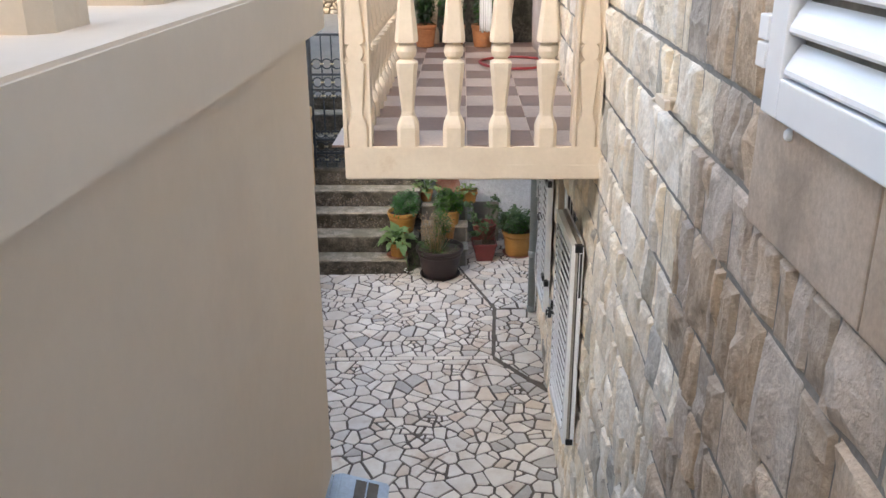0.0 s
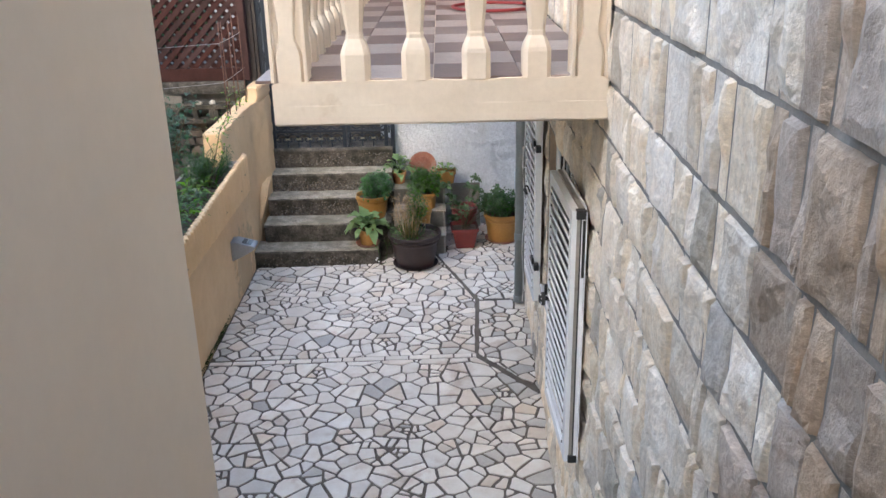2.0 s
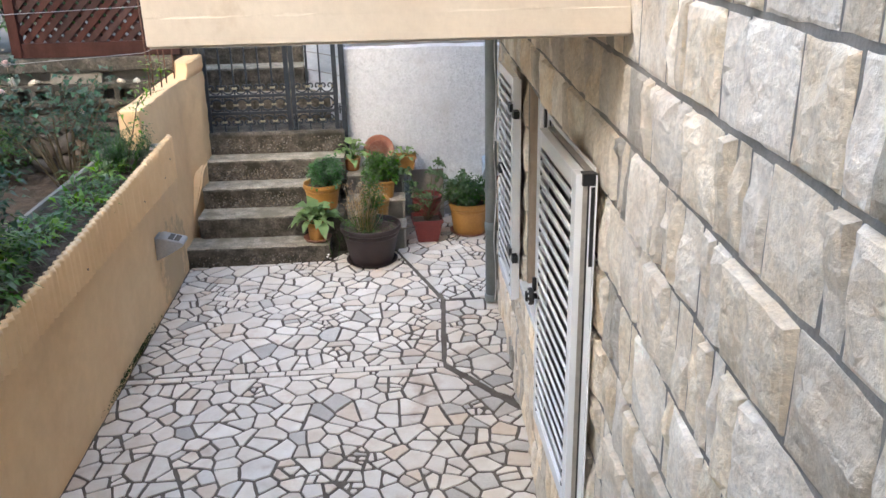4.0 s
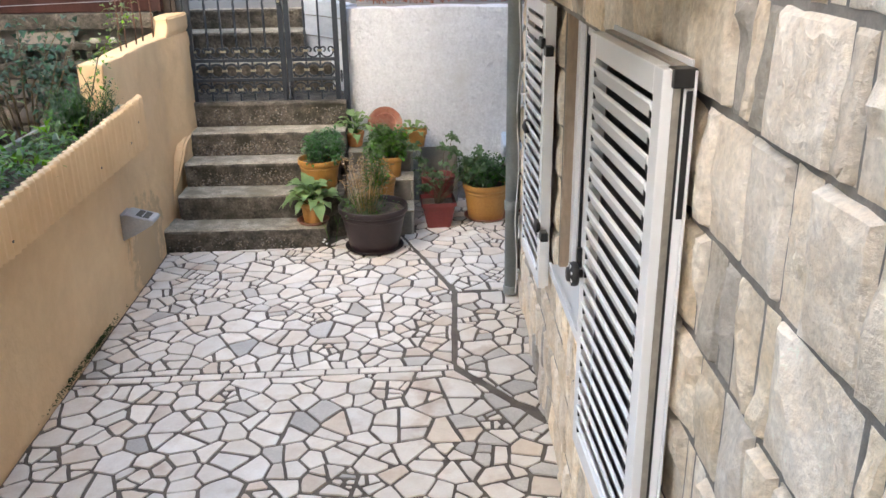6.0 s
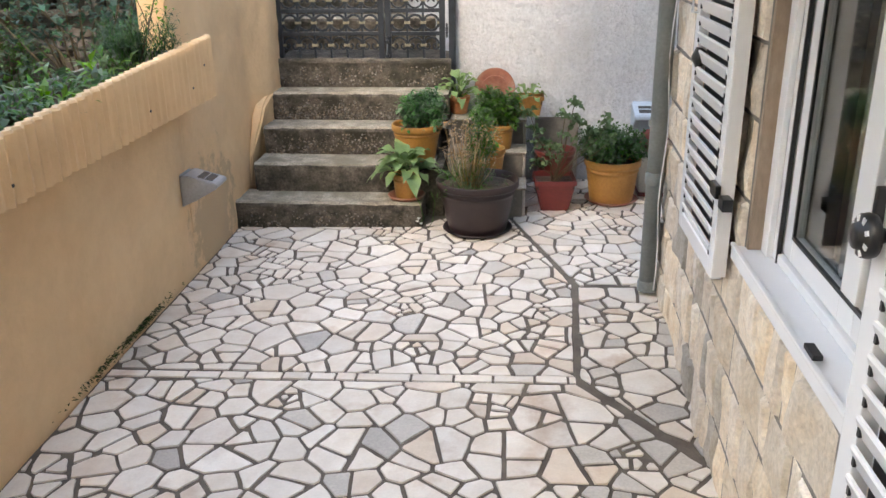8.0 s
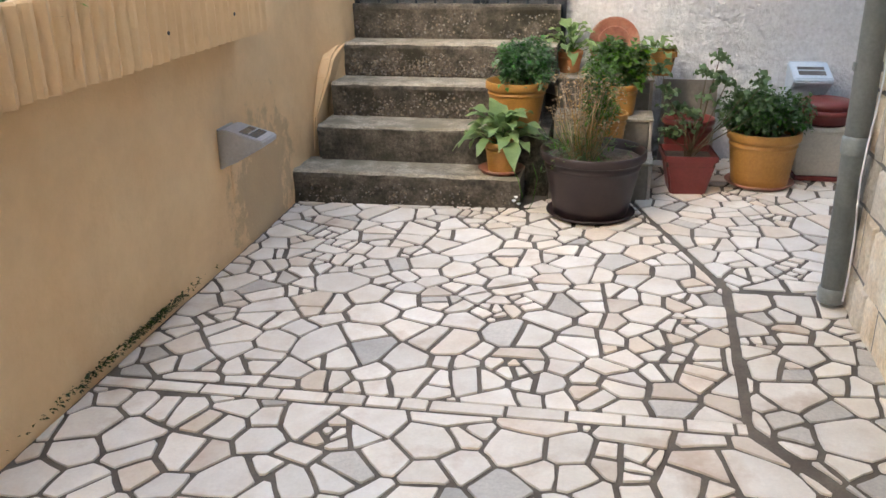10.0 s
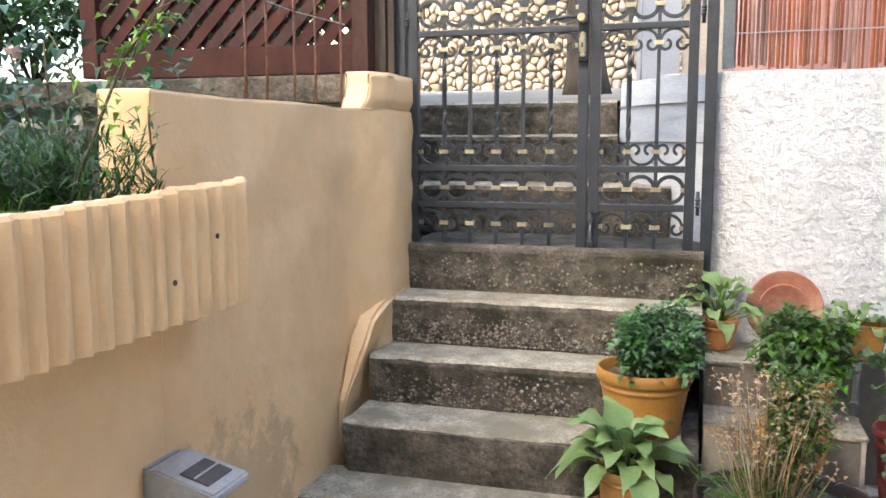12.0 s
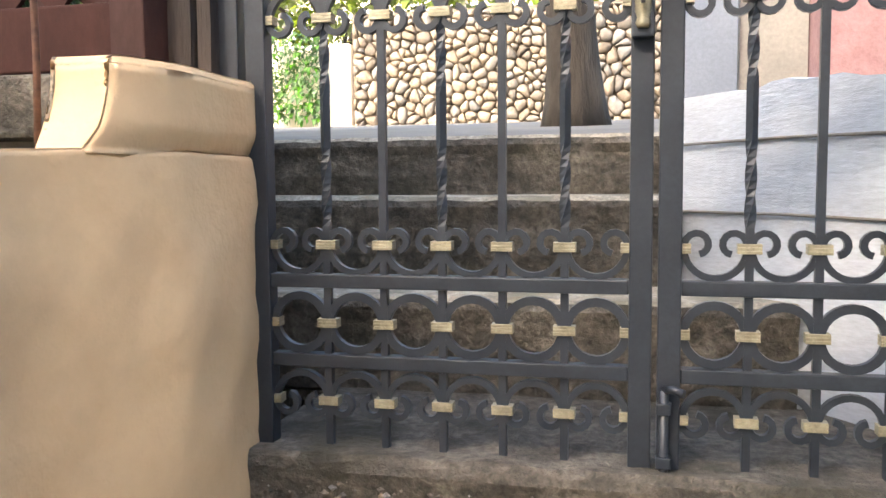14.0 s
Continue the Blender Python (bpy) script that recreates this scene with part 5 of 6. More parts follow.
# ---- flower pots ----
def saucer(bm, r, h=0.022):
    return lathe(bm, [(r * 0.84, 0), (r, h), (r, h + 0.004), (r - 0.006, h + 0.004), (r * 0.82, 0.006), (0.001, 0.006)], 32)


def round_pot(at, r0, r1, h, mat, label, rim=0.03, tray=None, tray_mat=None, rz=0.0, ribs=True):
    """A pot that widens from r0 at its foot to r1 at its rim."""
    p = thing("flower_pot", at, label, "flower pot", "", rz)
    z0 = 0.008 if tray else 0.0
    if tray:
        part("saucer", saucer(bmesh.new(), tray), tray_mat or mat, p)
    e = 0.008
    prof = [(r0 * 0.96, z0), (r0, z0 + 0.006)]
    hb = h - rim
    for k in range(1, 5):
        f = k / 5
        prof.append((r0 + (r1 * 0.93 - r0) * f, z0 + hb * f))
    if ribs:
        q = r0 + (r1 * 0.93 - r0) * 0.86
        prof += [(q, z0 + hb * 0.86), (q + 0.004, z0 + hb * 0.87), (q + 0.004, z0 + hb * 0.91), (q, z0 + hb * 0.92)]
    prof += [(r1 * 0.93, z0 + hb), (r1 * 0.985, z0 + hb + 0.002), (r1, z0 + hb + 0.006), (r1, z0 + h - 0.006), (r1 - 0.004, z0 + h), (r1 - e, z0 + h), (r1 - e - 0.004, z0 + h - 0.006), (r1 * 0.91, z0 + h - 0.04), (r1 * 0.90, z0 + h - 0.05)]
    part("body", lathe(bmesh.new(), prof, 36), mat, p)
    b = bmesh.new()
    rings = []
    top = z0 + h - 0.045
    c = b.verts.new((0, 0, top + 0.012))
    for j in range(1, 5):
        rings.append([b.verts.new((r1 * 0.905 * j / 4 * math.cos(a), r1 * 0.905 * j / 4 * math.sin(a), top + 0.008 * noise.noise(Vector((j, a * 3, r1 * 50))))) for a in [2 * math.pi * i / 20 for i in range(20)]])
    for i in range(20):
        b.faces.new((c, rings[0][i], rings[0][(i + 1) % 20]))
        for u, v in zip(rings, rings[1:]):
            b.faces.new((u[i], v[i], v[(i + 1) % 20], u[(i + 1) % 20]))
    part("soil", b, "earth", p)
    p["top"] = top
    return p, top


def square_pot(at, w0, w1, h, mat, label, rz=0.0, l0=None, l1=None, tray=None):
    p = thing("flower_pot", at, label, "flower pot", "", rz)
    l0, l1 = l0 or w0, l1 or w1
    b = bmesh.new()
    rings = []
    for w, l, z in ((w0 - 0.006, l0 - 0.006, 0), (w0, l0, 0.006), (w1 - 0.02, l1 - 0.02, h - 0.034), (w1, l1, h - 0.032), (w1, l1, h - 0.003), (w1 - 0.004, l1 - 0.004, h), (w1 - 0.018, l1 - 0.018, h), (w1 - 0.026, l1 - 0.026, h - 0.04)):
        rings.append([b.verts.new((sx * l / 2, sy * w / 2, z)) for sx, sy in ((-1, -1), (1, -1), (1, 1), (-1, 1))])
    for u, v in zip(rings, rings[1:]):
        for i in range(4):
            b.faces.new((u[i], u[(i + 1) % 4], v[(i + 1) % 4], v[i]))
    b.faces.new(rings[0][::-1])
    vert = [e for e in b.edges if abs(e.verts[0].co.z - e.verts[1].co.z) > 0.001 and e.is_manifold]
    bmesh.ops.bevel(b, geom=vert, offset=0.010, segments=3, affect="EDGES")
    part("body", b, mat, p)
    part("soil", box(bmesh.new(), -l1 / 2 + 0.014, l1 / 2 - 0.014, -w1 / 2 + 0.014, w1 / 2 - 0.014, h - 0.06, h - 0.035), "earth", p)
    return p, h - 0.035


def stems(pl_, rng, n, r, h, z0, thick=0.003, mat="stem", name="stem", up=0.8):
    b = bmesh.new()
    ends = []
    for _ in range(n):
        a, q = rng.uniform(0, 2 * math.pi), rng.random()
        s = Vector((0.35 * r * q * math.cos(a), 0.35 * r * q * math.sin(a), z0))
        e = Vector((r * q * math.cos(a), r * q * math.sin(a), z0 + h * rng.uniform(up, 1)))
        m = s.lerp(e, 0.5) + Vector((rng.uniform(-1, 1), rng.uniform(-1, 1), 0)) * r * 0.12
        sweep(b, [s, m, e], thick, 4, r2=thick * 0.5)
        ends.append((s, m, e))
    part(name, b, mat, pl_)
    return ends


def bush(at, r, h, n, leaf, mat, label, seed, width=0.7, lumps=0.35, low=0.02, nst=14, squash=1.0):
    """A dense pot plant: stems and clumps of small leaves with an uneven outline."""
    p = thing("pot_plant", at, label, "plant")
    rng = random.Random(seed)
    ends = stems(p, rng, nst, r * 0.9, h * 0.9, -0.01)
    clumps = [(e.x * 1.05, e.y * 1.05, e.z) for _, _, e in ends] + [(m.x * 1.6, m.y * 1.6, m.z + 0.1 * h) for _, m, _ in ends]
    vs, fs = [], []
    per = n // len(clumps)
    for k, c in enumerate(clumps):
        v, f = foliage(rng, per, ball(c[0], c[1], max(c[2] - 0.02, low + h * 0.2), r * 0.36, r * 0.36, h * 0.26, 0.1, 0.5, k + seed), leaf, width)
        fs += [tuple(i + len(vs) for i in q) for q in f]
        vs += v
    raw("foliage", vs, fs, mat, p)
    return p


def big_leaf(L, W, seed, fold=0.25, droop=0.5):
    """Vertices and faces of one broad leaf with a midrib, growing along +x from the origin."""
    rng = random.Random(seed)
    m = 7
    vs, fs = [], []
    for i in range(m + 1):
        t = i / m
        x = L * t
        z = L * 0.25 * math.sin(t * 1.9) - droop * L * t * t * 0.55
        w = W * 0.5 * math.sin(math.pi * min(t * 1.02 + 0.04, 1)) ** 0.75 * (1 - 0.25 * t)
        wv_ = 0.012 * math.sin(t * 9 + seed)
        vs += [(x, -w, z + fold * w + wv_), (x, 0, z), (x, w, z + fold * w - wv_)]
    for i in range(m):
        a = i * 3
        fs += [(a, a + 1, a + 4, a + 3), (a + 1, a + 2, a + 5, a + 4)]
    return vs, fs


def leafy_plant(at, n, L, W, height, mat, label, seed, spread=1.0):
    """Broad leaves on stalks, each leaf a part."""
    p = thing("pot_plant", at, label, "plant")
    rng = random.Random(seed)
    b = bmesh.new()
    for i in range(n):
        a = i * 2.399 + rng.uniform(-0.3, 0.3)
        q = (i + 0.5) / n
        r = spread * (0.02 + 0.09 * q)
        z = height * (1 - 0.75 * q) * rng.uniform(0.85, 1.1)
        tip = Vector((r * math.cos(a), r * math.sin(a), z))
        sweep(b, [(0.01 * math.cos(a), 0.01 * math.sin(a), -0.01), (tip.x * 0.4, tip.y * 0.4, z * 0.6), tip], 0.004, 5, r2=0.002)
        s = rng.uniform(0.75, 1.15)
        v, f = big_leaf(L * s, W * s, i + seed, droop=0.4 + 0.9 * q)
        o = raw("leaf", v, f, mat, p, True)
        o.matrix_basis = pose(*tip, rng.uniform(-15, 15), -35 + 45 * q, math.degrees(a))
    part("stalk", b, "leaf_mid", p)
    return p


Z1, Z2, Z3, Z4 = STEPS[0][1], STEPS[1][1], STEPS[2][1], STEPS[3][1]
# stepped stand of masonry beside the steps
stand = thing("plant_stand", (0, 0, 0), "stepped grey masonry plant stand with pale tiled side beside the steps", "plant stand")
for y0, y1, z1 in ((9.10, 9.37, -1.975), (9.37, 9.62, -1.80), (9.62, 9.97, -1.625)):
    part("step_block", box(bmesh.new(), -0.485, 0.035, y0, y1 - 0.002, -2.19, z1, 0.008), "concrete", stand)
    part("side_tile", box(bmesh.new(), 0.037, 0.053, y0 + 0.002, y1 - 0.004, -2.16, z1 + 0.004, 0.002), "grey_marble", stand)
    part("tread_slab", box(bmesh.new(), -0.485, 0.058, y0 - 0.012, y1 - 0.004, z1 + 0.002, z1 + 0.016, 0.003), "tread", stand)

# pots at the balcony's far end
for i, x in enumerate((-0.33, -0.08, 0.17)):
    p, top = round_pot((x, 7.66 - 0.05 * (i % 2), BZ1 + 0.006), 0.075, 0.10, 0.19, "terracotta", "terracotta pot at the balcony's far end")
    bush((x, 7.66 - 0.05 * (i % 2), BZ1 + 0.006 + top), 0.13, 0.34, 700, 0.05, "leaf_dark", "dark green plant in a terracotta pot on the balcony", 60 + i, 0.6, nst=9)
# great brown pot on the floor
fz = FZ(-0.25, 8.86)
p, top = round_pot((-0.252, 8.86, fz), 0.185, 0.265, 0.335, "pot_brown", "large dark brown plastic pot on a saucer by the steps", 0.045, 0.225, "pot_brown")
dry = thing("pot_plant", (-0.30, 8.83, fz + top), "dry straw-coloured flowering herb with green shoots in the brown pot", "plant")
rng = random.Random(21)
ends = stems(dry, rng, 110, 0.21, 0.41, 0.0, 0.0022, "leaf_dry", "dry_stem", 0.45)
v, f = foliage(rng, 900, lambda g: (lambda e: ((e.x + g.gauss(0, 0.014), e.y + g.gauss(0, 0.014), e.z + g.gauss(0, 0.025)), (e.x, e.y, 0.3)))(ends[g.randrange(110)][2]), 0.017, 0.8)
tagged(raw("dry_flower", v, f, "leaf_dry", dry), "dry orange-brown flower heads", kind="stuff")
v, f = foliage(rng, 900, ball(-0.01, -0.02, 0.06, 0.17, 0.16, 0.10, 0.1, 0.5, 4), 0.045, 0.16, 0.1)
raw("green_shoot", v, f, "leaf_mid", dry)
v, f = foliage(rng, 900, ball(0.07, -0.02, 0.31, 0.08, 0.06, 0.19, 0.0, 0.5, 7), 0.036, 0.45)
tagged(raw("green_top", v, f, "leaf_mid", dry), "small green leaf tufts", kind="stuff")

# pot with broad leaves on the lowest step
p, top = round_pot((-0.735, 9.04, Z1), 0.072, 0.092, 0.16, "pot_orange", "small orange pot on a terracotta saucer on the lowest step", 0.028, 0.125, "saucer_red")
leafy_plant((-0.735, 9.04, Z1 + top), 32, 0.150, 0.108, 0.16, "leaf_bright", "bright green plant with broad pointed leaves", 4)
tr = thing("trailing_flower", (-0.66, 8.93, Z1 - 0.02), "thin trailing stem with small white flowers over the step", "plant")
part("stem", sweep(bmesh.new(), [(0.0, 0, 0.06), (0.03, -0.045, 0.03), (0.06, -0.065, -0.07), (0.03, -0.06, -0.10)], 0.0025, 5), "leaf_mid", tr)
part("stem", sweep(bmesh.new(), [(0.10, 0, 0.10), (0.13, -0.03, 0.03), (0.11, -0.05, -0.10), (0.07, -0.06, -0.16)], 0.002, 5), "leaf_mid", tr)
for x, z in ((0.015, -0.095), (0.04, -0.11), (0.025, -0.075)):
    part("flower", lathe(bmesh.new(), [(0.002, 0), (0.010, 0.006), (0.012, 0.012), (0.003, 0.010)], 8), "white_metal", tr, at=(x, -0.065, z))
# parsley-like bush on the second and third step
p, top = round_pot((-0.695, 9.35, Z2 + 0.0), 0.125, 0.172, 0.245, "pot_orange", "round mustard-orange pot on the second step", 0.045)
bush((-0.695, 9.35, Z2 + top), 0.165, 0.25, 4200, 0.030, "leaf_blue", "dense feathery green herb in a mustard-orange pot", 3, 0.75, nst=20)
# lower stand pot
p, top = round_pot((-0.20, 9.24, -1.957), 0.085, 0.118, 0.235, "pot_orange", "mustard-orange pot on the stand behind the brown pot", 0.035)
bush((-0.20, 9.24, -1.957 + top), 0.10, 0.12, 500, 0.035, "leaf_mid", "small green plant in the pot behind", 6, 0.6, nst=7)
# bushy plant in the middle of the stand
p, top = round_pot((-0.135, 9.49, -1.782), 0.085, 0.105, 0.17, "pot_orange", "round mustard-orange pot on the plant stand", 0.032)
bush((-0.155, 9.48, -1.782 + top), 0.150, 0.27, 2300, 0.044, "leaf_mid", "bushy green plant on the stand, leaning forward", 12, 0.75, nst=16)
# small terracotta pot
p, top = round_pot((-0.435, 9.83, -1.607), 0.058, 0.080, 0.125, "terracotta", "small terracotta pot on top of the stand", 0.026)
leafy_plant((-0.435, 9.83, -1.607 + top), 24, 0.105, 0.075, 0.17, "leaf_bright", "pale green heart-leaved plant in a terracotta pot", 9, 1.1)
# orange window box
p, top = square_pot((0.055, 9.80, -1.607), 0.13, 0.16, 0.14, "pot_orange", "short orange planter box on top of the stand", 0.0, 0.19, 0.245)
leafy_plant((0.055, 9.79, -1.607 + top), 12, 0.085, 0.06, 0.07, "leaf_bright", "low leafy seedlings in an orange planter box", 14, 0.8)
# leaning saucer
sc_ = thing("plant_saucer", (-0.18, 9.955, -1.607), "round faded red clay saucer leaning on the white wall", "saucer")
o = part("dish", lathe(bmesh.new(), [(0.001, 0.004), (0.118, 0.004), (0.140, 0.020), (0.150, 0.022), (0.150, 0.014), (0.128, -0.006), (0.001, -0.006)], 40), "saucer_red", sc_)
o.matrix_basis = pose(0, -0.022, 0.16, 82, 0, 0)
o = part("ridge", lathe(bmesh.new(), [(0.085, 0.004), (0.088, 0.008), (0.094, 0.008), (0.097, 0.004)], 36), "saucer_red", sc_)
o.matrix_basis = pose(0, -0.022, 0.16, 82, 0, 0)
# red pots with the leggy plant
fz = FZ(0.25, 9.3)
p, top = round_pot((0.262, 9.62, FZ(0.26, 9.62)), 0.105, 0.148, 0.335, "pot_red", "round dark red pot near the white wall", 0.03)
p, top = square_pot((0.250, 9.32, fz), 0.19, 0.28, 0.22, "pot_red", "square brick-red plastic pot on the paving", 4)
lg = thing("pot_plant", (0.25, 9.32, fz + top), "leggy bare-stemmed shrub with few leaves in the square red pot", "plant")
rng = random.Random(17)
b = bmesh.new()
tips = []
for k, (ax, ay, az) in enumerate(((-0.14, 0.02, 0.34), (-0.05, 0.05, 0.26), (0.06, 0.02, 0.44), (0.16, 0.0, 0.40), (0.24, -0.02, 0.33), (0.02, -0.04, 0.22), (0.34, -0.02, 0.40), (-0.12, -0.05, 0.14), (0.12, 0.05, 0.52), (0.36, -0.06, 0.30), (-0.17, 0.0, 0.45))):
    pts = [(0.02 * math.cos(k), 0.02 * math.sin(k), -0.01), (ax * 0.3 + 0.02, ay * 0.3, az * 0.35), (ax * 0.75, ay * 0.8, az * 0.7), (ax, ay, az)]
    sweep(b, pts, 0.007 if k % 3 == 2 else 0.0045, 6, r2=0.002)
    tips += [Vector(pts[3])] * 3 + [Vector(pts[2])]
part("stem", b, "stem", lg)
for k, tp in enumerate(tips):
    for j in range(3):
        v, f = big_leaf(0.068 * rng.uniform(0.8, 1.3), 0.042, k * 3 + j)
        o = raw("leaf", v, f, "leaf_mid", lg, True)
        o.matrix_basis = pose(tp.x + rng.gauss(0, 0.012), tp.y + rng.gauss(0, 0.012), tp.z + rng.gauss(0, 0.012), rng.uniform(-30, 30), rng.uniform(-50, 20), rng.uniform(0, 360))
bd = thing("leaning_board", (0.28, 9.965, FZ(0.28, 9.96)), "weathered grey square board leaning on the white wall", "board")
o = part("board", box(bmesh.new(), -0.16, 0.16, -0.022, -0.004, 0, 0.49, 0.003), "concrete", bd)
o.matrix_basis = pose(0, -0.05, 0, -5, 0, 0)
# great mustard pot with bush
fz = FZ(0.66, 9.45)
p, top = round_pot((0.655, 9.46, fz), 0.15, 0.195, 0.30, "pot_orange", "large mustard-orange pot on a brown saucer by the white wall", 0.05, 0.185, "saucer_red")
bush((0.645, 9.46, fz + top), 0.205, 0.25, 3800, 0.034, "leaf_green", "dense round dark green bush in a large mustard-orange pot", 23, 0.7, nst=20)
# storage box with tub
bx = thing("plastic_box", (1.0, 9.66, FZ(1.0, 9.66)), "beige-grey plastic storage box with dark red foot by the white wall", "storage box")
b = bmesh.new()
rings = [[b.verts.new((sx * w, sy * d, z)) for sx, sy in ((-1, -1), (1, -1), (1, 1), (-1, 1))] for w, d, z in ((0.145, 0.13, 0.028), (0.175, 0.155, 0.27), (0.182, 0.162, 0.275), (0.182, 0.162, 0.30))]
for u, v in zip(rings, rings[1:]):
    for i in range(4):
        b.faces.new((u[i], u[(i + 1) % 4], v[(i + 1) % 4], v[i]))
b.faces.new(rings[0][::-1])
b.faces.new(rings[-1])
bmesh.ops.bevel(b, geom=b.edges[:], offset=0.006, segments=2, affect="EDGES")
part("body", b, "box_grey", bx)
part("foot", box(bmesh.new(), -0.15, 0.15, -0.135, 0.135, 0, 0.027, 0.005), "pot_red", bx)
tb_ = thing("red_tub", (1.0, 9.66, FZ(1.0, 9.66) + 0.30), "round brick-red plastic tub standing on the grey box", "tub")
part("body", lathe(bmesh.new(), [(0.11, 0), (0.135, 0.02), (0.15, 0.06), (0.155, 0.062), (0.155, 0.085), (0.145, 0.088), (0.001, 0.075)], 30), "pot_red", tb_)
part("tub_lid", lathe(bmesh.new(), [(0.14, 0.089), (0.14, 0.12), (0.125, 0.135), (0.001, 0.14)], 30), "pot_red", tb_)

# ---- garden plants ----
rng = random.Random(40)


def garden_clump(name, at, r, h, n, leaf, mat, label, seed, width=0.5):
    p = thing(name, at, label, "plant")
    g = random.Random(seed)
    stems(p, g, 10, r, h, -0.01)
    v, f = foliage(g, n, ball(0, 0, h * 0.55, r, r, h * 0.55, 0.1, 0.6, seed), leaf, width)
    raw("foliage", v, f, mat, p)
    return p


for i in range(17):
    y = 4.5 + i * 0.205 + rng.uniform(-0.05, 0.05)
    garden_clump("leafy_herb", (-1.98 + rng.uniform(-0.05, 0.05), y, -1.03), 0.17, rng.uniform(0.06, 0.12) + (0.15 if y < 6.0 else 0), 300 if y < 6.0 else 70, 0.09, ("leaf_mid", "leaf_bright")[i % 3 == 0], "low leafy green plant in the planter bed", 100 + i, 0.32)
for i in range(4):
    garden_clump("leafy_herb", (-2.6 + rng.uniform(-0.25, 0.25), 5.2 + i * 0.45, -1.55), 0.25, 0.36, 300, 0.10, ("leaf_mid", "leaf_dark")[i % 2], "leafy green plant on the lower garden bed", 140 + i, 0.4)
fern = thing("fennel_bush", (-1.97, 7.92, -1.02), "feathery dark green bush at the planter's end", "plant")
g = random.Random(77)
en = stems(fern, g, 40, 0.24, 0.30, -0.01, 0.003, "leaf_mid", "stem", 0.5)
v, f = foliage(g, 2600, lambda q: (lambda s: (s[0].lerp(s[2], q.uniform(0.35, 1.0)) + Vector((q.gauss(0, 0.02), q.gauss(0, 0.02), q.gauss(0, 0.02))), (s[2].x, s[2].y, 0.4)))(en[q.randrange(40)]), 0.055, 0.12, 0.1)
raw("needles", v, f, "leaf_dark", fern)
br = thing("climbing_branch", (-1.93, 7.85, -1.0), "thin leaning branch with pale leaves rising over the garden wall", "plant")
b = bmesh.new()
pts = [(0, 0, 0), (0.06, 0.06, 0.22), (0.10, 0.14, 0.42), (0.20, 0.22, 0.60), (0.26, 0.30, 0.74)]
sweep(b, pts, 0.005, 6, r2=0.002)
sweep(b, [pts[2], (0.22, 0.10, 0.52), (0.33, 0.08, 0.55)], 0.003, 5, r2=0.001)
sweep(b, [pts[1], (-0.02, 0.10, 0.40), (-0.10, 0.12, 0.50)], 0.003, 5, r2=0.001)
part("branch", b, "stem", br)
g = random.Random(78)
v, f = foliage(g, 130, lambda q: (lambda k, t: (Vector(pts[k]).lerp(Vector(pts[k + 1]), t) + Vector((q.gauss(0, 0.05), q.gauss(0, 0.03), q.gauss(0, 0.04))), (q.uniform(-1, 1), q.uniform(-1, 1), 0.2)))(q.randrange(1, 4), q.random()), 0.045, 0.45)
raw("leaves", v, f, "leaf_bright", br)


def rose_bush(at, n, seed, label, tall=1.1, wide=0.45, full=75):
    p = thing("rose_bush", at, label, "plant")
    g = random.Random(seed)
    b = bmesh.new()
    ends = []
    for k in range(n):
        a = g.uniform(0, 6.28)
        e = Vector((wide * math.cos(a) * g.uniform(0.3, 1), wide * 0.75 * math.sin(a), tall * g.uniform(0.45, 1)))
        m = e * 0.5 + Vector((g.uniform(-0.1, 0.1), g.uniform(-0.1, 0.1), 0.1))
        sweep(b, [(0.02 * math.cos(a), 0.02 * math.sin(a), -0.02), m, e], 0.009, 6, r2=0.003)
        ends.append((m, e))
    part("cane", b, "stem", p)
    v, f = foliage(g, full * n, lambda q: (lambda s: (s[0].lerp(s[1], q.uniform(0.1, 1.05)) + Vector((q.gauss(0, 0.08), q.gauss(0, 0.08), q.gauss(0, 0.06))), (q.uniform(-1, 1), q.uniform(-1, 1), 0.2)))(ends[q.randrange(n)]), 0.072, 0.66)
    raw("leaves", v, f, "leaf_rose", p)
    for k in range(4 if tall > 1 else 0):
        e = ends[k][1]
        fl = bmesh.new()
        for j in range(9):
            a = j * 2.4
            rr = 0.012 + 0.003 * j
            q = [Vector((rr * math.cos(a + t), rr * math.sin(a + t), 0.035 - 0.0015 * j + (0.006 if abs(t) < 0.3 else 0))) for t in (-0.8, 0, 0.8)]
            lo = [Vector((0.4 * w.x, 0.4 * w.y, 0)) for w in q]
            vs_ = [fl.verts.new(w) for w in q + lo]
            fl.faces.new((vs_[0], vs_[1], vs_[4], vs_[3]))
            fl.faces.new((vs_[1], vs_[2], vs_[5], vs_[4]))
        bloom = part("rose_bloom", fl, "petal", p, "pale pink rose bloom", at=e)
        bloom.scale = (1.5, 1.5, 1.4)
    return p


rose_bush((-2.74, 8.9, -1.54), 18, 51, "tall rose bush with pale pink blooms before the fieldstone wall", 1.2, 0.55, 36)
rose_bush((-3.0, 7.6, -1.54), 7, 52, "rose bush with blue-green leaves in the lower bed", 0.75)
rose_bush((-1.95, 5.62, -1.03), 6, 53, "thin rose bush with dark canes in the planter bed", 0.92, 0.16, 26)
for i, (x, y, h) in enumerate(((-3.9, 9.35, 0.9), (-3.6, 9.5, 0.6))):
    garden_clump("leafy_shrub", (x, y, -1.54), 0.3, h, 520, 0.075, "leaf_mid", "leafy green shrub before the fieldstone wall", 170 + i, 0.5)
ms = thing("moss_strip", (-1.85, 5.0, -2.21), "green moss along the garden wall's foot", "moss")
g = random.Random(61)
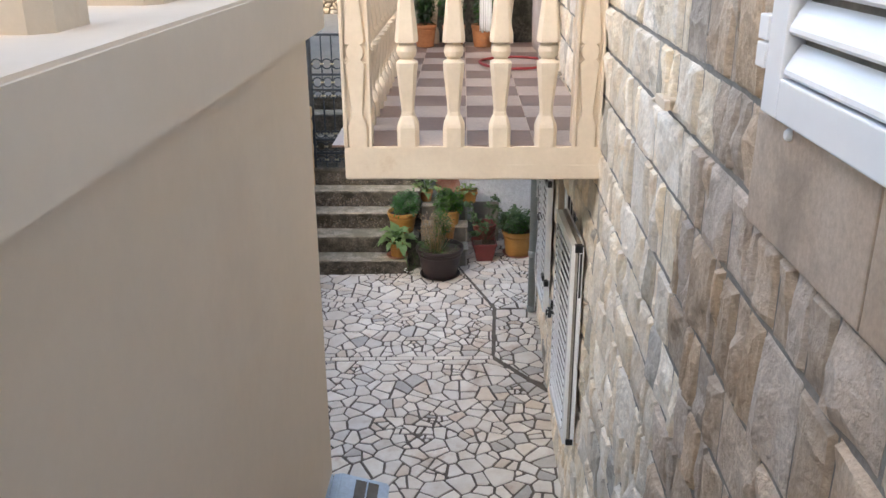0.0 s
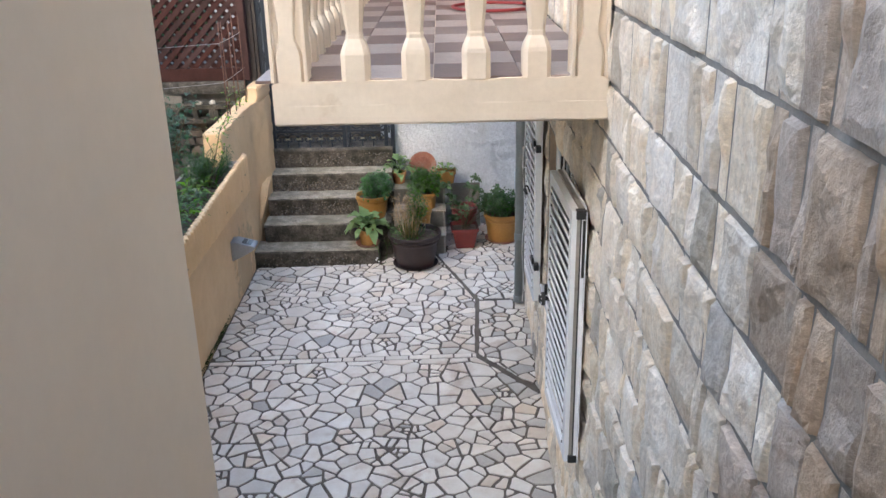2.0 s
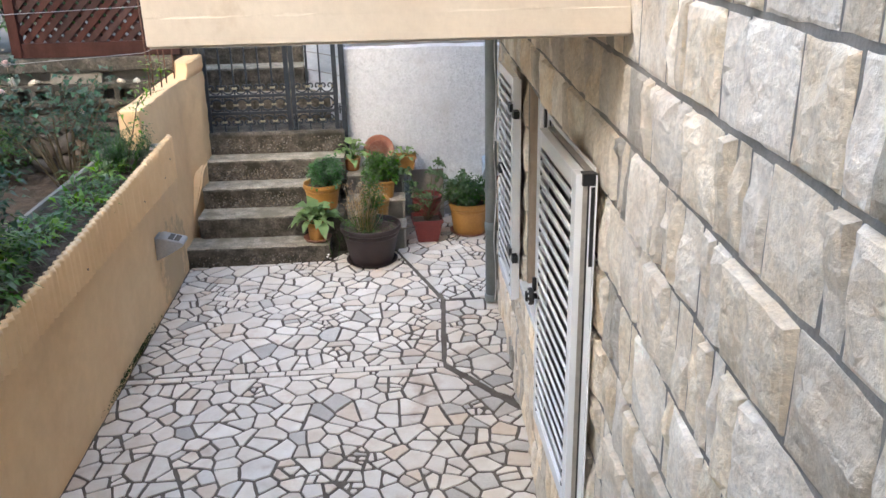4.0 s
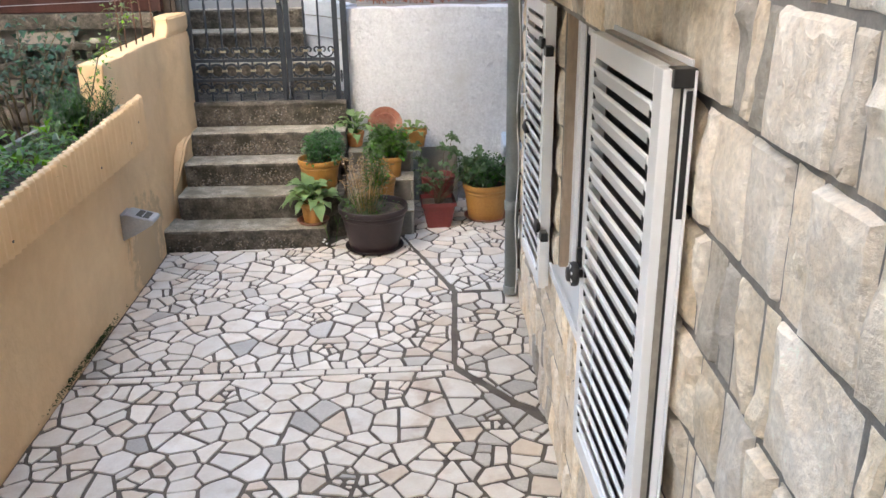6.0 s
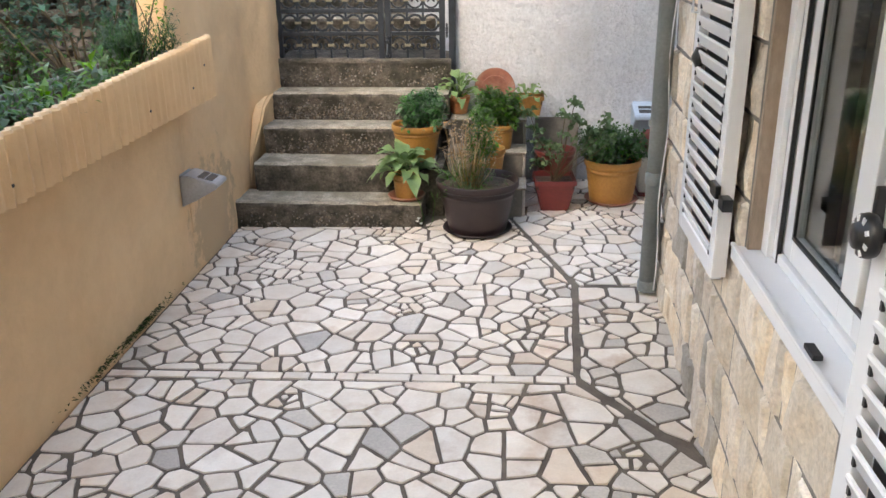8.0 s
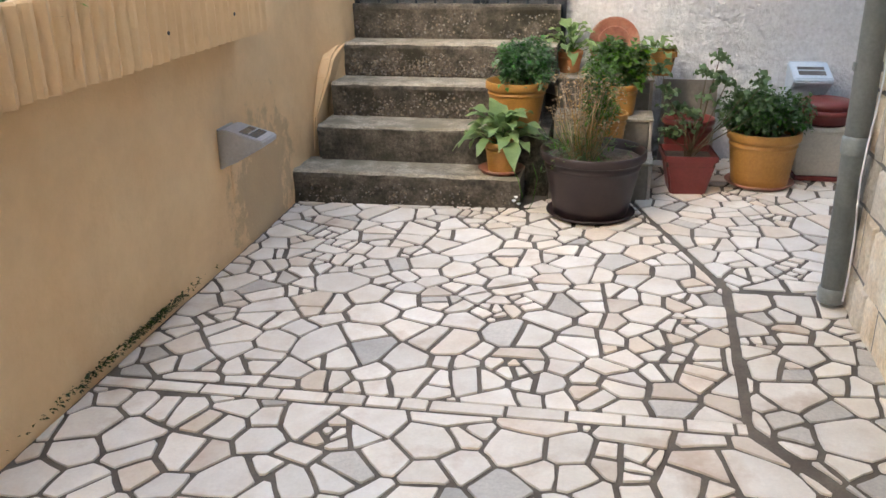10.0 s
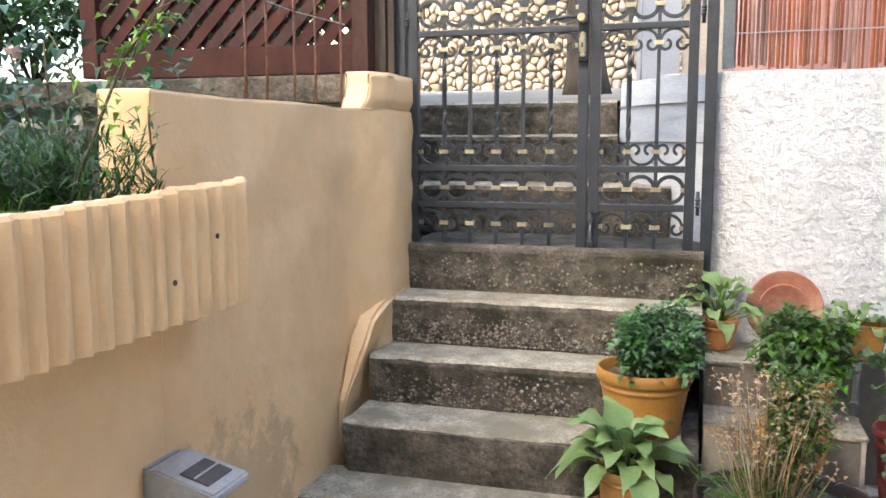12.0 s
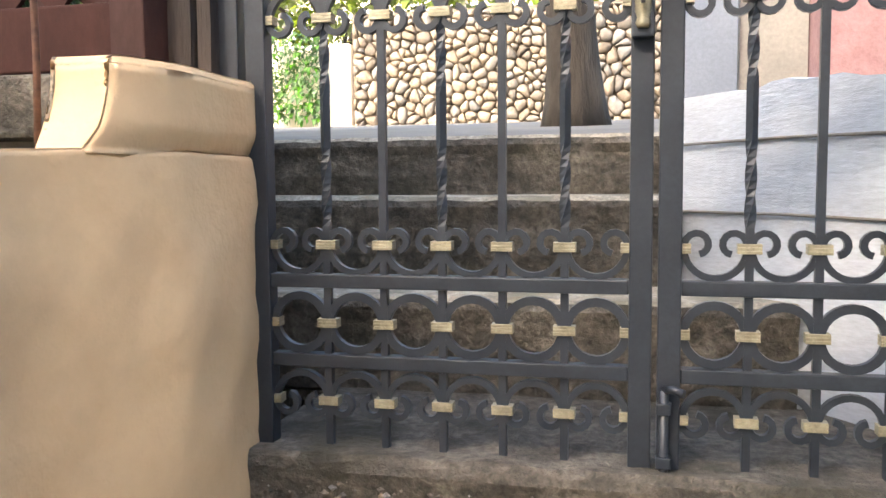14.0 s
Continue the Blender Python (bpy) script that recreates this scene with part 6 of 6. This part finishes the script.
v, f = foliage(g, 700, lambda q: (lambda y: ((q.uniform(-0.008, 0.022), y, q.uniform(0.0, 0.02) + 0.0123 * y), (1, 0, 0.8)))(q.choice((1.9, 2.3, 2.35)) + q.gauss(0, 0.16)), 0.016, 0.6)
tagged(raw("moss", v, f, "moss", ms), "tiny green moss tufts", kind="stuff")


# ---- pieces of floor and walls ----
def clip(poly, nx, ny, c):
    """Keep the side of the line nx x + ny y <= c."""
    out = []
    for i, p in enumerate(poly):
        q = poly[(i + 1) % len(poly)]
        dp_, dq = nx * p[0] + ny * p[1] - c, nx * q[0] + ny * q[1] - c
        if dp_ <= 0:
            out.append(p)
        if dp_ * dq < 0:
            t = dp_ / (dp_ - dq)
            out.append((p[0] + (q[0] - p[0]) * t, p[1] + (q[1] - p[1]) * t))
    return out


def poly_area(p):
    return abs(sum(p[i][0] * p[(i + 1) % len(p)][1] - p[(i + 1) % len(p)][0] * p[i][1] for i in range(len(p)))) / 2


def shrink(poly, d):
    c = (sum(p[0] for p in poly) / len(poly), sum(p[1] for p in poly) / len(poly))
    out = poly
    for i in range(len(poly)):
        p, q = poly[i], poly[(i + 1) % len(poly)]
        ex, ey = q[0] - p[0], q[1] - p[1]
        L = math.hypot(ex, ey)
        if L < 1e-6:
            continue
        nx, ny = ey / L, -ex / L
        if nx * (c[0] - p[0]) + ny * (c[1] - p[1]) > 0:
            nx, ny = -nx, -ny
        out = clip(out, nx, ny, nx * p[0] + ny * p[1] - d)
        if len(out) < 3:
            return []
    return out


def broken(rng, region, size, gap, loose=0.5, even=0.35):
    """Irregular convex pieces that fill a convex region."""
    x0, x1 = min(p[0] for p in region), max(p[0] for p in region)
    y0, y1 = min(p[1] for p in region), max(p[1] for p in region)
    seeds = []
    tries = 0
    most = 99999 if loose > 0.3 else int((x1 - x0 + 0.2) * (y1 - y0 + 0.2) / (0.72 * size * size))
    while tries < 9000 and len(seeds) < most:
        tries += 1
        x, y = rng.uniform(x0 - 0.1, x1 + 0.1), rng.uniform(y0 - 0.1, y1 + 0.1)
        rad = size * rng.choice((0.34, 0.5, 0.62, 0.8, 1.0, 1.3))
        if all(math.hypot(x - a, y - b_) > loose * (rad + c) for a, b_, c in seeds):
            seeds.append((x, y, rad))
    out = []
    for i, (x, y, ra) in enumerate(seeds):
        poly = list(region)
        near_ = sorted((math.hypot(x - a, y - b_), j) for j, (a, b_, c) in enumerate(seeds) if j != i)[:22]
        for d, j in near_:
            a, b_, rb = seeds[j]
            nx, ny = (a - x) / d, (b_ - y) / d
            mid = (d * d + ra * ra * even - rb * rb * even) / (2 * d)
            poly = clip(poly, nx, ny, nx * x + ny * y + mid)
            if len(poly) < 3:
                break
        if len(poly) < 3:
            continue
        poly = shrink(poly, gap * rng.uniform(0.30, 0.72)) if gap else poly
        if len(poly) >= 3 and poly_area(poly) > 0.0006:
            out.append(poly)
    return out


def blunt(p, rng):
    """Breaks off the corners of a piece, the sharp ones most."""
    out = []
    for i, v in enumerate(p):
        a, c = p[i - 1], p[(i + 1) % len(p)]
        ax, ay, cx, cy = a[0] - v[0], a[1] - v[1], c[0] - v[0], c[1] - v[1]
        la, lc = math.hypot(ax, ay), math.hypot(cx, cy)
        if la < 1e-6 or lc < 1e-6:
            continue
        sharp = (ax * cx + ay * cy) / (la * lc)
        cut = rng.uniform(0.010, 0.026) if sharp > 0.35 else rng.uniform(0.001, 0.005)
        ka, kc = min(0.30, cut / la), min(0.30, cut * rng.uniform(0.5, 1.0) / lc)
        out += [(v[0] + ax * ka, v[1] + ay * ka), (v[0] + cx * kc, v[1] + cy * kc)]
    return out


def carve(rng, polys, gap):
    """Breaks the pieces across, again and again, as slabs break, blunts them and leaves room for the joints."""
    out = []
    work = [(p, 0.0075 * math.exp(rng.uniform(0, 1.35))) for p in polys]
    while work:
        p, least = work.pop()
        ar = poly_area(p)
        cut = None
        if ar > least * 1.7:
            a, c = max(((u, v) for u in p for v in p), key=lambda s: math.dist(*s))
            best = 1e9
            for _ in range(9):
                a_ = math.atan2(c[1] - a[1], c[0] - a[0]) + rng.gauss(0, 0.45)
                nx, ny = math.cos(a_), math.sin(a_)
                cx, cy = sum(v[0] for v in p) / len(p), sum(v[1] for v in p) / len(p)
                m = nx * cx + ny * cy + rng.uniform(-0.34, 0.34) * math.sqrt(ar)
                bits = [clip(p, nx, ny, m), clip(p, -nx, -ny, -m)]
                if min(len(q) for q in bits) < 3:
                    continue
                cost = rng.uniform(0, 0.5)
                for q in bits:
                    L = max(math.dist(u, v) for u in q for v in q)
                    cost += max(0, L * L / max(poly_area(q), 1e-5) - 2.6) + (1.2 if len(q) == 3 else 0)
                if cost < best:
                    best, cut = cost, bits
        if cut and best < 6:
            work += [(q, least * math.exp(rng.uniform(-0.5, 0.5))) for q in cut]
            continue
        q = shrink(p, gap * rng.uniform(0.30, 0.62))
        if len(q) >= 3 and poly_area(q) > 0.0003:
            out.append(blunt(q, rng))
    return out


rng = random.Random(12)
XL = -1.855
Y0 = 4.7
regions = [
    ([(XL, 6.98), (0.275, 6.96), (0.315, 7.96), (-0.05, 9.09), (-0.5, 9.09), (-0.62, 8.93), (XL, 8.93)], 0.17),
    ([(XL, Y0), (0.76, Y0), (0.76, 6.27), (0.275, 6.90), (XL, 6.90)], 0.185),
    ([(0.292, 6.955), (0.76, 6.32), (0.76, 7.945), (0.332, 7.945)], 0.17),
    ([(0.345, 7.955), (3.3, 7.955), (3.3, 9.99), (0.04, 9.99), (-0.03, 9.06)], 0.19),
]


def stone_piece(poly, rng, name, mat, parent, zf, thick=0.014):
    n = len(poly)
    cx, cy = sum(p[0] for p in poly) / n, sum(p[1] for p in poly) / n
    b = bmesh.new()
    lo, mid_, hi = [], [], []
    pts = []
    for i in range(n):
        p, q = poly[i], poly[(i + 1) % n]
        pts.append(p)
        L = math.dist(p, q)
        if L > 0.07:
            t = rng.uniform(0.35, 0.65)
            d = rng.uniform(-0.004, 0.005)
            pts.append((p[0] + (q[0] - p[0]) * t + (q[1] - p[1]) / L * d, p[1] + (q[1] - p[1]) * t - (q[0] - p[0]) / L * d))
    up = rng.uniform(0, 0.0025)
    for x, y in pts:
        z = zf(x, y)
        k = 0.975
        lo.append(b.verts.new((x - cx, y - cy, z - thick)))
        mid_.append(b.verts.new((x - cx, y - cy, z - 0.003 + up)))
        hi.append(b.verts.new(((x - cx) * k, (y - cy) * k, z + up)))
    b.faces.new(hi)
    m = len(pts)
    for u, v in ((lo, mid_), (mid_, hi)):
        for i in range(m):
            b.faces.new((u[i], u[(i + 1) % m], v[(i + 1) % m], v[i]))
    bmesh.ops.recalc_face_normals(b, faces=b.faces)
    return part(name, b, mat, parent, at=(cx, cy, 0))


count = 0
rest = []
for reg, size in regions:
    for poly in carve(rng, broken(rng, reg, size * 1.6, 0.0, 0.45, 0.25), 0.020):
        cx, cy = sum(p[0] for p in poly) / len(poly), sum(p[1] for p in poly) / len(poly)
        grey = rng.random() < 0.05 or (cx > 0.35 and cy < 8 and rng.random() < 0.2)
        if cx < 1.3:
            stone_piece(poly, rng, "paving_stone", "grey_marble" if grey else "warm_marble" if rng.random() < 0.15 else "marble", floor, FZ)
        else:
            rest.append(poly)
# straight band of squared stones across the court
x = XL + 0.01
while x < 0.26:
    w = rng.uniform(0.07, 0.24)
    x1 = min(x + w, 0.275)
    stone_piece([(x, 6.912), (x1, 6.910), (x1, 6.962), (x, 6.964)], rng, "paving_stone", "marble", floor, FZ)
    x = x1 + 0.012
vs, fs = [], []
for poly in rest:
    bse = len(vs)
    vs += [(x, y, FZ(x, y)) for x, y in poly]
    fs.append(tuple(range(bse, bse + len(poly))))
if fs:
    o = raw("paving_rest", vs, fs, "marble", floor)
    tagged(o, "pale broken paving further round the corner", kind="stuff")


def rock_face(w, h, rng, depth, nx, nz):
    """A block's split face in the yz plane, facing -x: broken planes that meet in ridges, with steep ragged margins."""
    b = bmesh.new()
    off = Vector((rng.uniform(0, 99), rng.uniform(0, 99), rng.uniform(0, 99)))
    planes = [(depth * rng.uniform(0.9, 1.5), rng.uniform(-0.10, 0.10), rng.uniform(-0.08, 0.08), 0.0, 0.0)]
    for _ in range(rng.choice((0, 1, 1, 2, 3))):
        a = rng.uniform(0, 2 * math.pi)
        g = rng.uniform(0.2, 0.6)
        planes.append((depth * rng.uniform(0.8, 1.3), g * math.cos(a), g * math.sin(a), rng.uniform(-0.3, 0.3) * w, rng.uniform(-0.3, 0.3) * h))
    us = [0, min(0.12, 0.009 / w)] + [(k + 1) / nx for k in range(nx - 1)] + [1 - min(0.12, 0.009 / w), 1]
    vs = [0, min(0.12, 0.008 / h)] + [(k + 1) / nz for k in range(nz - 1)] + [1 - min(0.12, 0.008 / h), 1]
    g = []
    for i, u in enumerate(us):
        row = []
        for k, v in enumerate(vs):
            y, z = (u - 0.5) * w, (v - 0.5) * h
            if i in (0, len(us) - 1) or k in (0, len(vs) - 1):
                d = 0.001
                y += 0.004 * noise.noise(Vector((y * 20, z * 20, 9)) + off)
                z += 0.004 * noise.noise(Vector((y * 20, z * 20, 7)) + off)
            else:
                edge = i in (1, len(us) - 2) or k in (1, len(vs) - 2)
                if not edge:
                    y += rng.uniform(-0.28, 0.28) * w / nx
                    z += rng.uniform(-0.28, 0.28) * h / nz
                d = min(p + gy * (y - cy) + gz * (z - cz) for p, gy, gz, cy, cz in planes)
                d += depth * (0.45 * noise.noise(Vector((y * 12, z * 9, 0)) + off) + 0.40 * noise.noise(Vector((y * 30, z * 22, 5)) + off))
                d = min(max(d * (0.72 if edge else 1.0), 0.003), depth * 1.55)
            row.append(b.verts.new((-d, y, z)))
        g.append(row)
    n, m = len(us) - 1, len(vs) - 1
    for i in range(n):
        for k in range(m):
            q = (g[i][k], g[i][k + 1], g[i + 1][k + 1], g[i + 1][k])
            if (i + k) % 2:
                b.faces.new((q[0], q[1], q[2]))
                b.faces.new((q[0], q[2], q[3]))
            else:
                b.faces.new((q[0], q[1], q[3]))
                b.faces.new((q[1], q[2], q[3]))
    rim = [g[i][0] for i in range(n + 1)] + [g[n][k] for k in range(1, m + 1)] + [g[i][m] for i in range(n - 1, -1, -1)] + [g[0][k] for k in range(m - 1, 0, -1)]
    back = [b.verts.new((0.014, v.co.y, v.co.z)) for v in rim]
    for i in range(len(rim)):
        j = (i + 1) % len(rim)
        b.faces.new((rim[i], rim[j], back[j], back[i]))
    bmesh.ops.recalc_face_normals(b, faces=b.faces)
    if sum(f.normal.x for f in b.faces) > 0:
        bmesh.ops.reverse_faces(b, faces=b.faces)
    return b


# courses of the house wall
rng = random.Random(99)
z = -2.215
rest = {"ashlar_rest": ([], []), "ashlar_rest_grey": ([], []), "ashlar_rest_brown": ([], [])}
COURSES = (0.21, 0.245, 0.19, 0.23, 0.20, 0.255, 0.225, 0.24, 0.245, 0.215, 0.21, 0.21, 0.265, 0.22, 0.20, 0.24, 0.21, 0.23, 0.20, 0.24, 0.22, 0.20)
course = 0
nparts = 0
HOLES = [(OY0 - 0.01, OY1 + 0.01, OZ0 - 0.02, OZ1 + 0.01), (0.0, 1.75, 0.90, 2.7)]
while z < 2.4:
    h = COURSES[course]
    course += 1
    y = -0.6 - rng.uniform(0, 0.3)
    while y < 7.93:
        w = rng.choice((0.05, 0.06, 0.07, 0.08, 0.09, 0.105, 0.12, 0.14, 0.17, 0.21, 0.28)) * rng.uniform(0.9, 1.1)
        y1 = min(y + w, 7.945)
        z1 = z + h
        a0, a1, c0, c1 = y + 0.004 + rng.uniform(0, 0.005), y1 - 0.004, z + 0.005 + rng.uniform(0, 0.006), z1 - 0.005 - rng.uniform(0, 0.006)
        skip = a1 - a0 < 0.03
        for hy0, hy1, hz0, hz1 in HOLES:
            if a1 > hy0 and a0 < hy1 and c1 > hz0 and c0 < hz1:
                if c0 < hz0 - 0.04 and c1 > hz0:
                    c1 = hz0
                elif c1 > hz1 + 0.04 and c0 < hz1:
                    c0 = hz1
                elif a0 < hy0 - 0.03:
                    a1 = hy0
                elif a1 > hy1 + 0.03:
                    a0 = hy1
                else:
                    skip = True
        if not skip and a1 - a0 > 0.03 and c1 - c0 > 0.03:
            ww, hh = a1 - a0, c1 - c0
            near_part = 1.6 < y < 5.4 and nparts < 300 and not (z > 1.35)
            fine = 1.4 < y < 5.4 and -1.5 < z < 1.3
            b = rock_face(ww, hh, rng, 0.017, max(3, min(10, int(ww / (0.026 if fine else 0.045)))), 7 if fine else 4)
            grey = noise.noise(Vector((y * 1.1, z * 1.6, 4))) * 0.5 + rng.random() > 0.91
            tone = "_brown" if y < 2.3 + 0.5 * noise.noise(Vector((y * 3, z * 3, 1))) else "_grey" if grey else ""
            if near_part:
                nparts += 1
                part("stone_block", b, "ashlar" + tone, wall_east, at=(wall_x((a0 + a1) / 2), (a0 + a1) / 2, (c0 + c1) / 2))
            else:
                rv, rf = rest["ashlar_rest" + tone]
                bse = len(rv)
                b.verts.index_update()
                rv += [(v.co.x + wall_x(v.co.y + (a0 + a1) / 2), v.co.y + (a0 + a1) / 2, v.co.z + (c0 + c1) / 2) for v in b.verts]
                rf += [tuple(bse + v.index for v in f.verts) for f in b.faces]
                b.free()
        y = y1
    z += h
for mat, (rv, rf) in rest.items():
    o = raw("stone_blocks", rv, rf, mat, wall_east)
    tagged(o, "rock-faced limestone blocks further along the wall", kind="stuff")


def round_stones(parent, x0, x1, z0, z1, yface, size, mat, seed, name="stone", depth=0.05, limit=300):
    """Fieldstones of a wall that faces -y."""
    rng = random.Random(seed)
    polys = broken(rng, [(x0, z0), (x1, z0), (x1, z1), (x0, z1)], size, 0.008, 0.30, 0.1)
    more_v, more_f = [], []
    for i, poly in enumerate(polys):
        n = len(poly)
        cx, cz = sum(p[0] for p in poly) / n, sum(p[1] for p in poly) / n
        pts = []
        for k in range(n):
            p, q = poly[k], poly[(k + 1) % n]
            for t in (0.25, 0.75):
                pts.append((p[0] + (q[0] - p[0]) * t - cx, p[1] + (q[1] - p[1]) * t - cz))
        b = bmesh.new()
        d = depth * rng.uniform(0.6, 1.2)
        rings = []
        for s, yy in ((1, 0.02), (0.98, -d * 0.45), (0.80, -d * 0.85)):
            rings.append([b.verts.new((px * s, yy + rng.uniform(-0.1, 0.1) * d, pz * s)) for px, pz in pts])
        c = b.verts.new((0, -d * 1.02, 0))
        m = len(pts)
        for u, v in zip(rings, rings[1:]):
            for k in range(m):
                b.faces.new((u[k], u[(k + 1) % m], v[(k + 1) % m], v[k])).smooth = True
        for k in range(m):
            b.faces.new((rings[-1][k], rings[-1][(k + 1) % m], c)).smooth = True
        bmesh.ops.recalc_face_normals(b, faces=b.faces)
        if i < limit:
            part(name, b, mat, parent, at=(cx, yface, cz))
        else:
            b.verts.index_update()
            more_f += [tuple(len(more_v) + v.index for v in f.verts) for f in b.faces]
            more_v += [(v.co.x + cx, v.co.y + yface, v.co.z + cz) for v in b.verts]
            b.free()
    if more_f:
        tagged(raw("stones", more_v, more_f, mat, parent, True), "stones further along the wall", kind="stuff")


round_stones(rw, -4.6, -2.03, -1.56, -1.16, 9.92, 0.24, "fieldstone", 7, depth=0.10)
rng = random.Random(4)
z = -1.155
for row, hrow in enumerate((0.09, 0.075, 0.085)):
    x = -4.6 + 0.1 * row
    while x < -2.06:
        w = rng.uniform(0.18, 0.42)
        x1 = min(x + w, -2.035)
        b = box(bmesh.new(), -(x1 - x) / 2 + 0.006, (x1 - x) / 2 - 0.006, -0.035, 0.03, -hrow / 2 + 0.004, hrow / 2 - 0.004, 0.008)
        for v in b.verts:
            v.co += noise.noise_vector(v.co * 16 + Vector((x, z, 0))) * 0.010
        part("block", b, "fieldstone", rw, at=((x + x1) / 2, 9.90 + rng.uniform(-0.02, 0.015), z + hrow / 2))
        x = x1
    z += hrow
x = -4.6
while x < -2.25:
    b = bmesh.new()
    for q in ((0, 0.37, -0.10, 0.05, 0, 0.045), (0, 0.37, -0.10, 0.05, 0.145, 0.19), (0, 0.045, -0.095, 0.05, 0.0455, 0.1445), (0.155, 0.205, -0.095, 0.05, 0.0455, 0.1445), (0.325, 0.37, -0.095, 0.05, 0.0455, 0.1445)):
        box(b, *q, 0.005)
    bmesh.ops.subdivide_edges(b, edges=[e for e in b.edges if e.calc_length() > 0.1], cuts=5)
    for v in b.verts:
        v.co += noise.noise_vector(v.co * 19 + Vector((x * 3, 0, 0))) * 0.007
    part("hollow_block", b, "concrete_steps", rw, "grey hollow block with open cells", at=(x, 9.875 + rng.uniform(-0.012, 0.012), -0.902 + rng.uniform(-0.004, 0.004)))
    x += 0.376
for i, (x, w, h) in enumerate(((-4.3, 0.10, 0.07), (-3.75, 0.13, 0.06), (-3.48, 0.09, 0.08), (-3.28, 0.11, 0.055), (-2.50, 0.08, 0.05), (-2.36, 0.07, 0.045))):
    b = lathe(bmesh.new(), [(w * 0.35, 0), (w * 0.52, h * 0.35), (w * 0.42, h * 0.8), (w * 0.18, h)], 7)
    for v in b.verts:
        v.co += noise.noise_vector(v.co * 14 + Vector((i, 0, 0))) * 0.02
    o = part("loose_stone", b, "ashlar_grey", None, at=(x, 9.83, -0.718))
    tagged(o, "loose broken grey stone lying on the hollow blocks", "stone", "loose stones on the garden wall")
o = part("leaning_slab", box(bmesh.new(), 0, 0.46, -0.03, 0.0, 0, 0.112, 0.004), "concrete", None, at=(-3.13, 9.855, -0.711))
tagged(o, "pale grey concrete slab standing on edge under the beam", "concrete slab")
round_stones(fw_, -4.03, 0.3, -0.25, 1.02, 17.05, 0.118, "sunstone", 9, depth=0.075, limit=300)
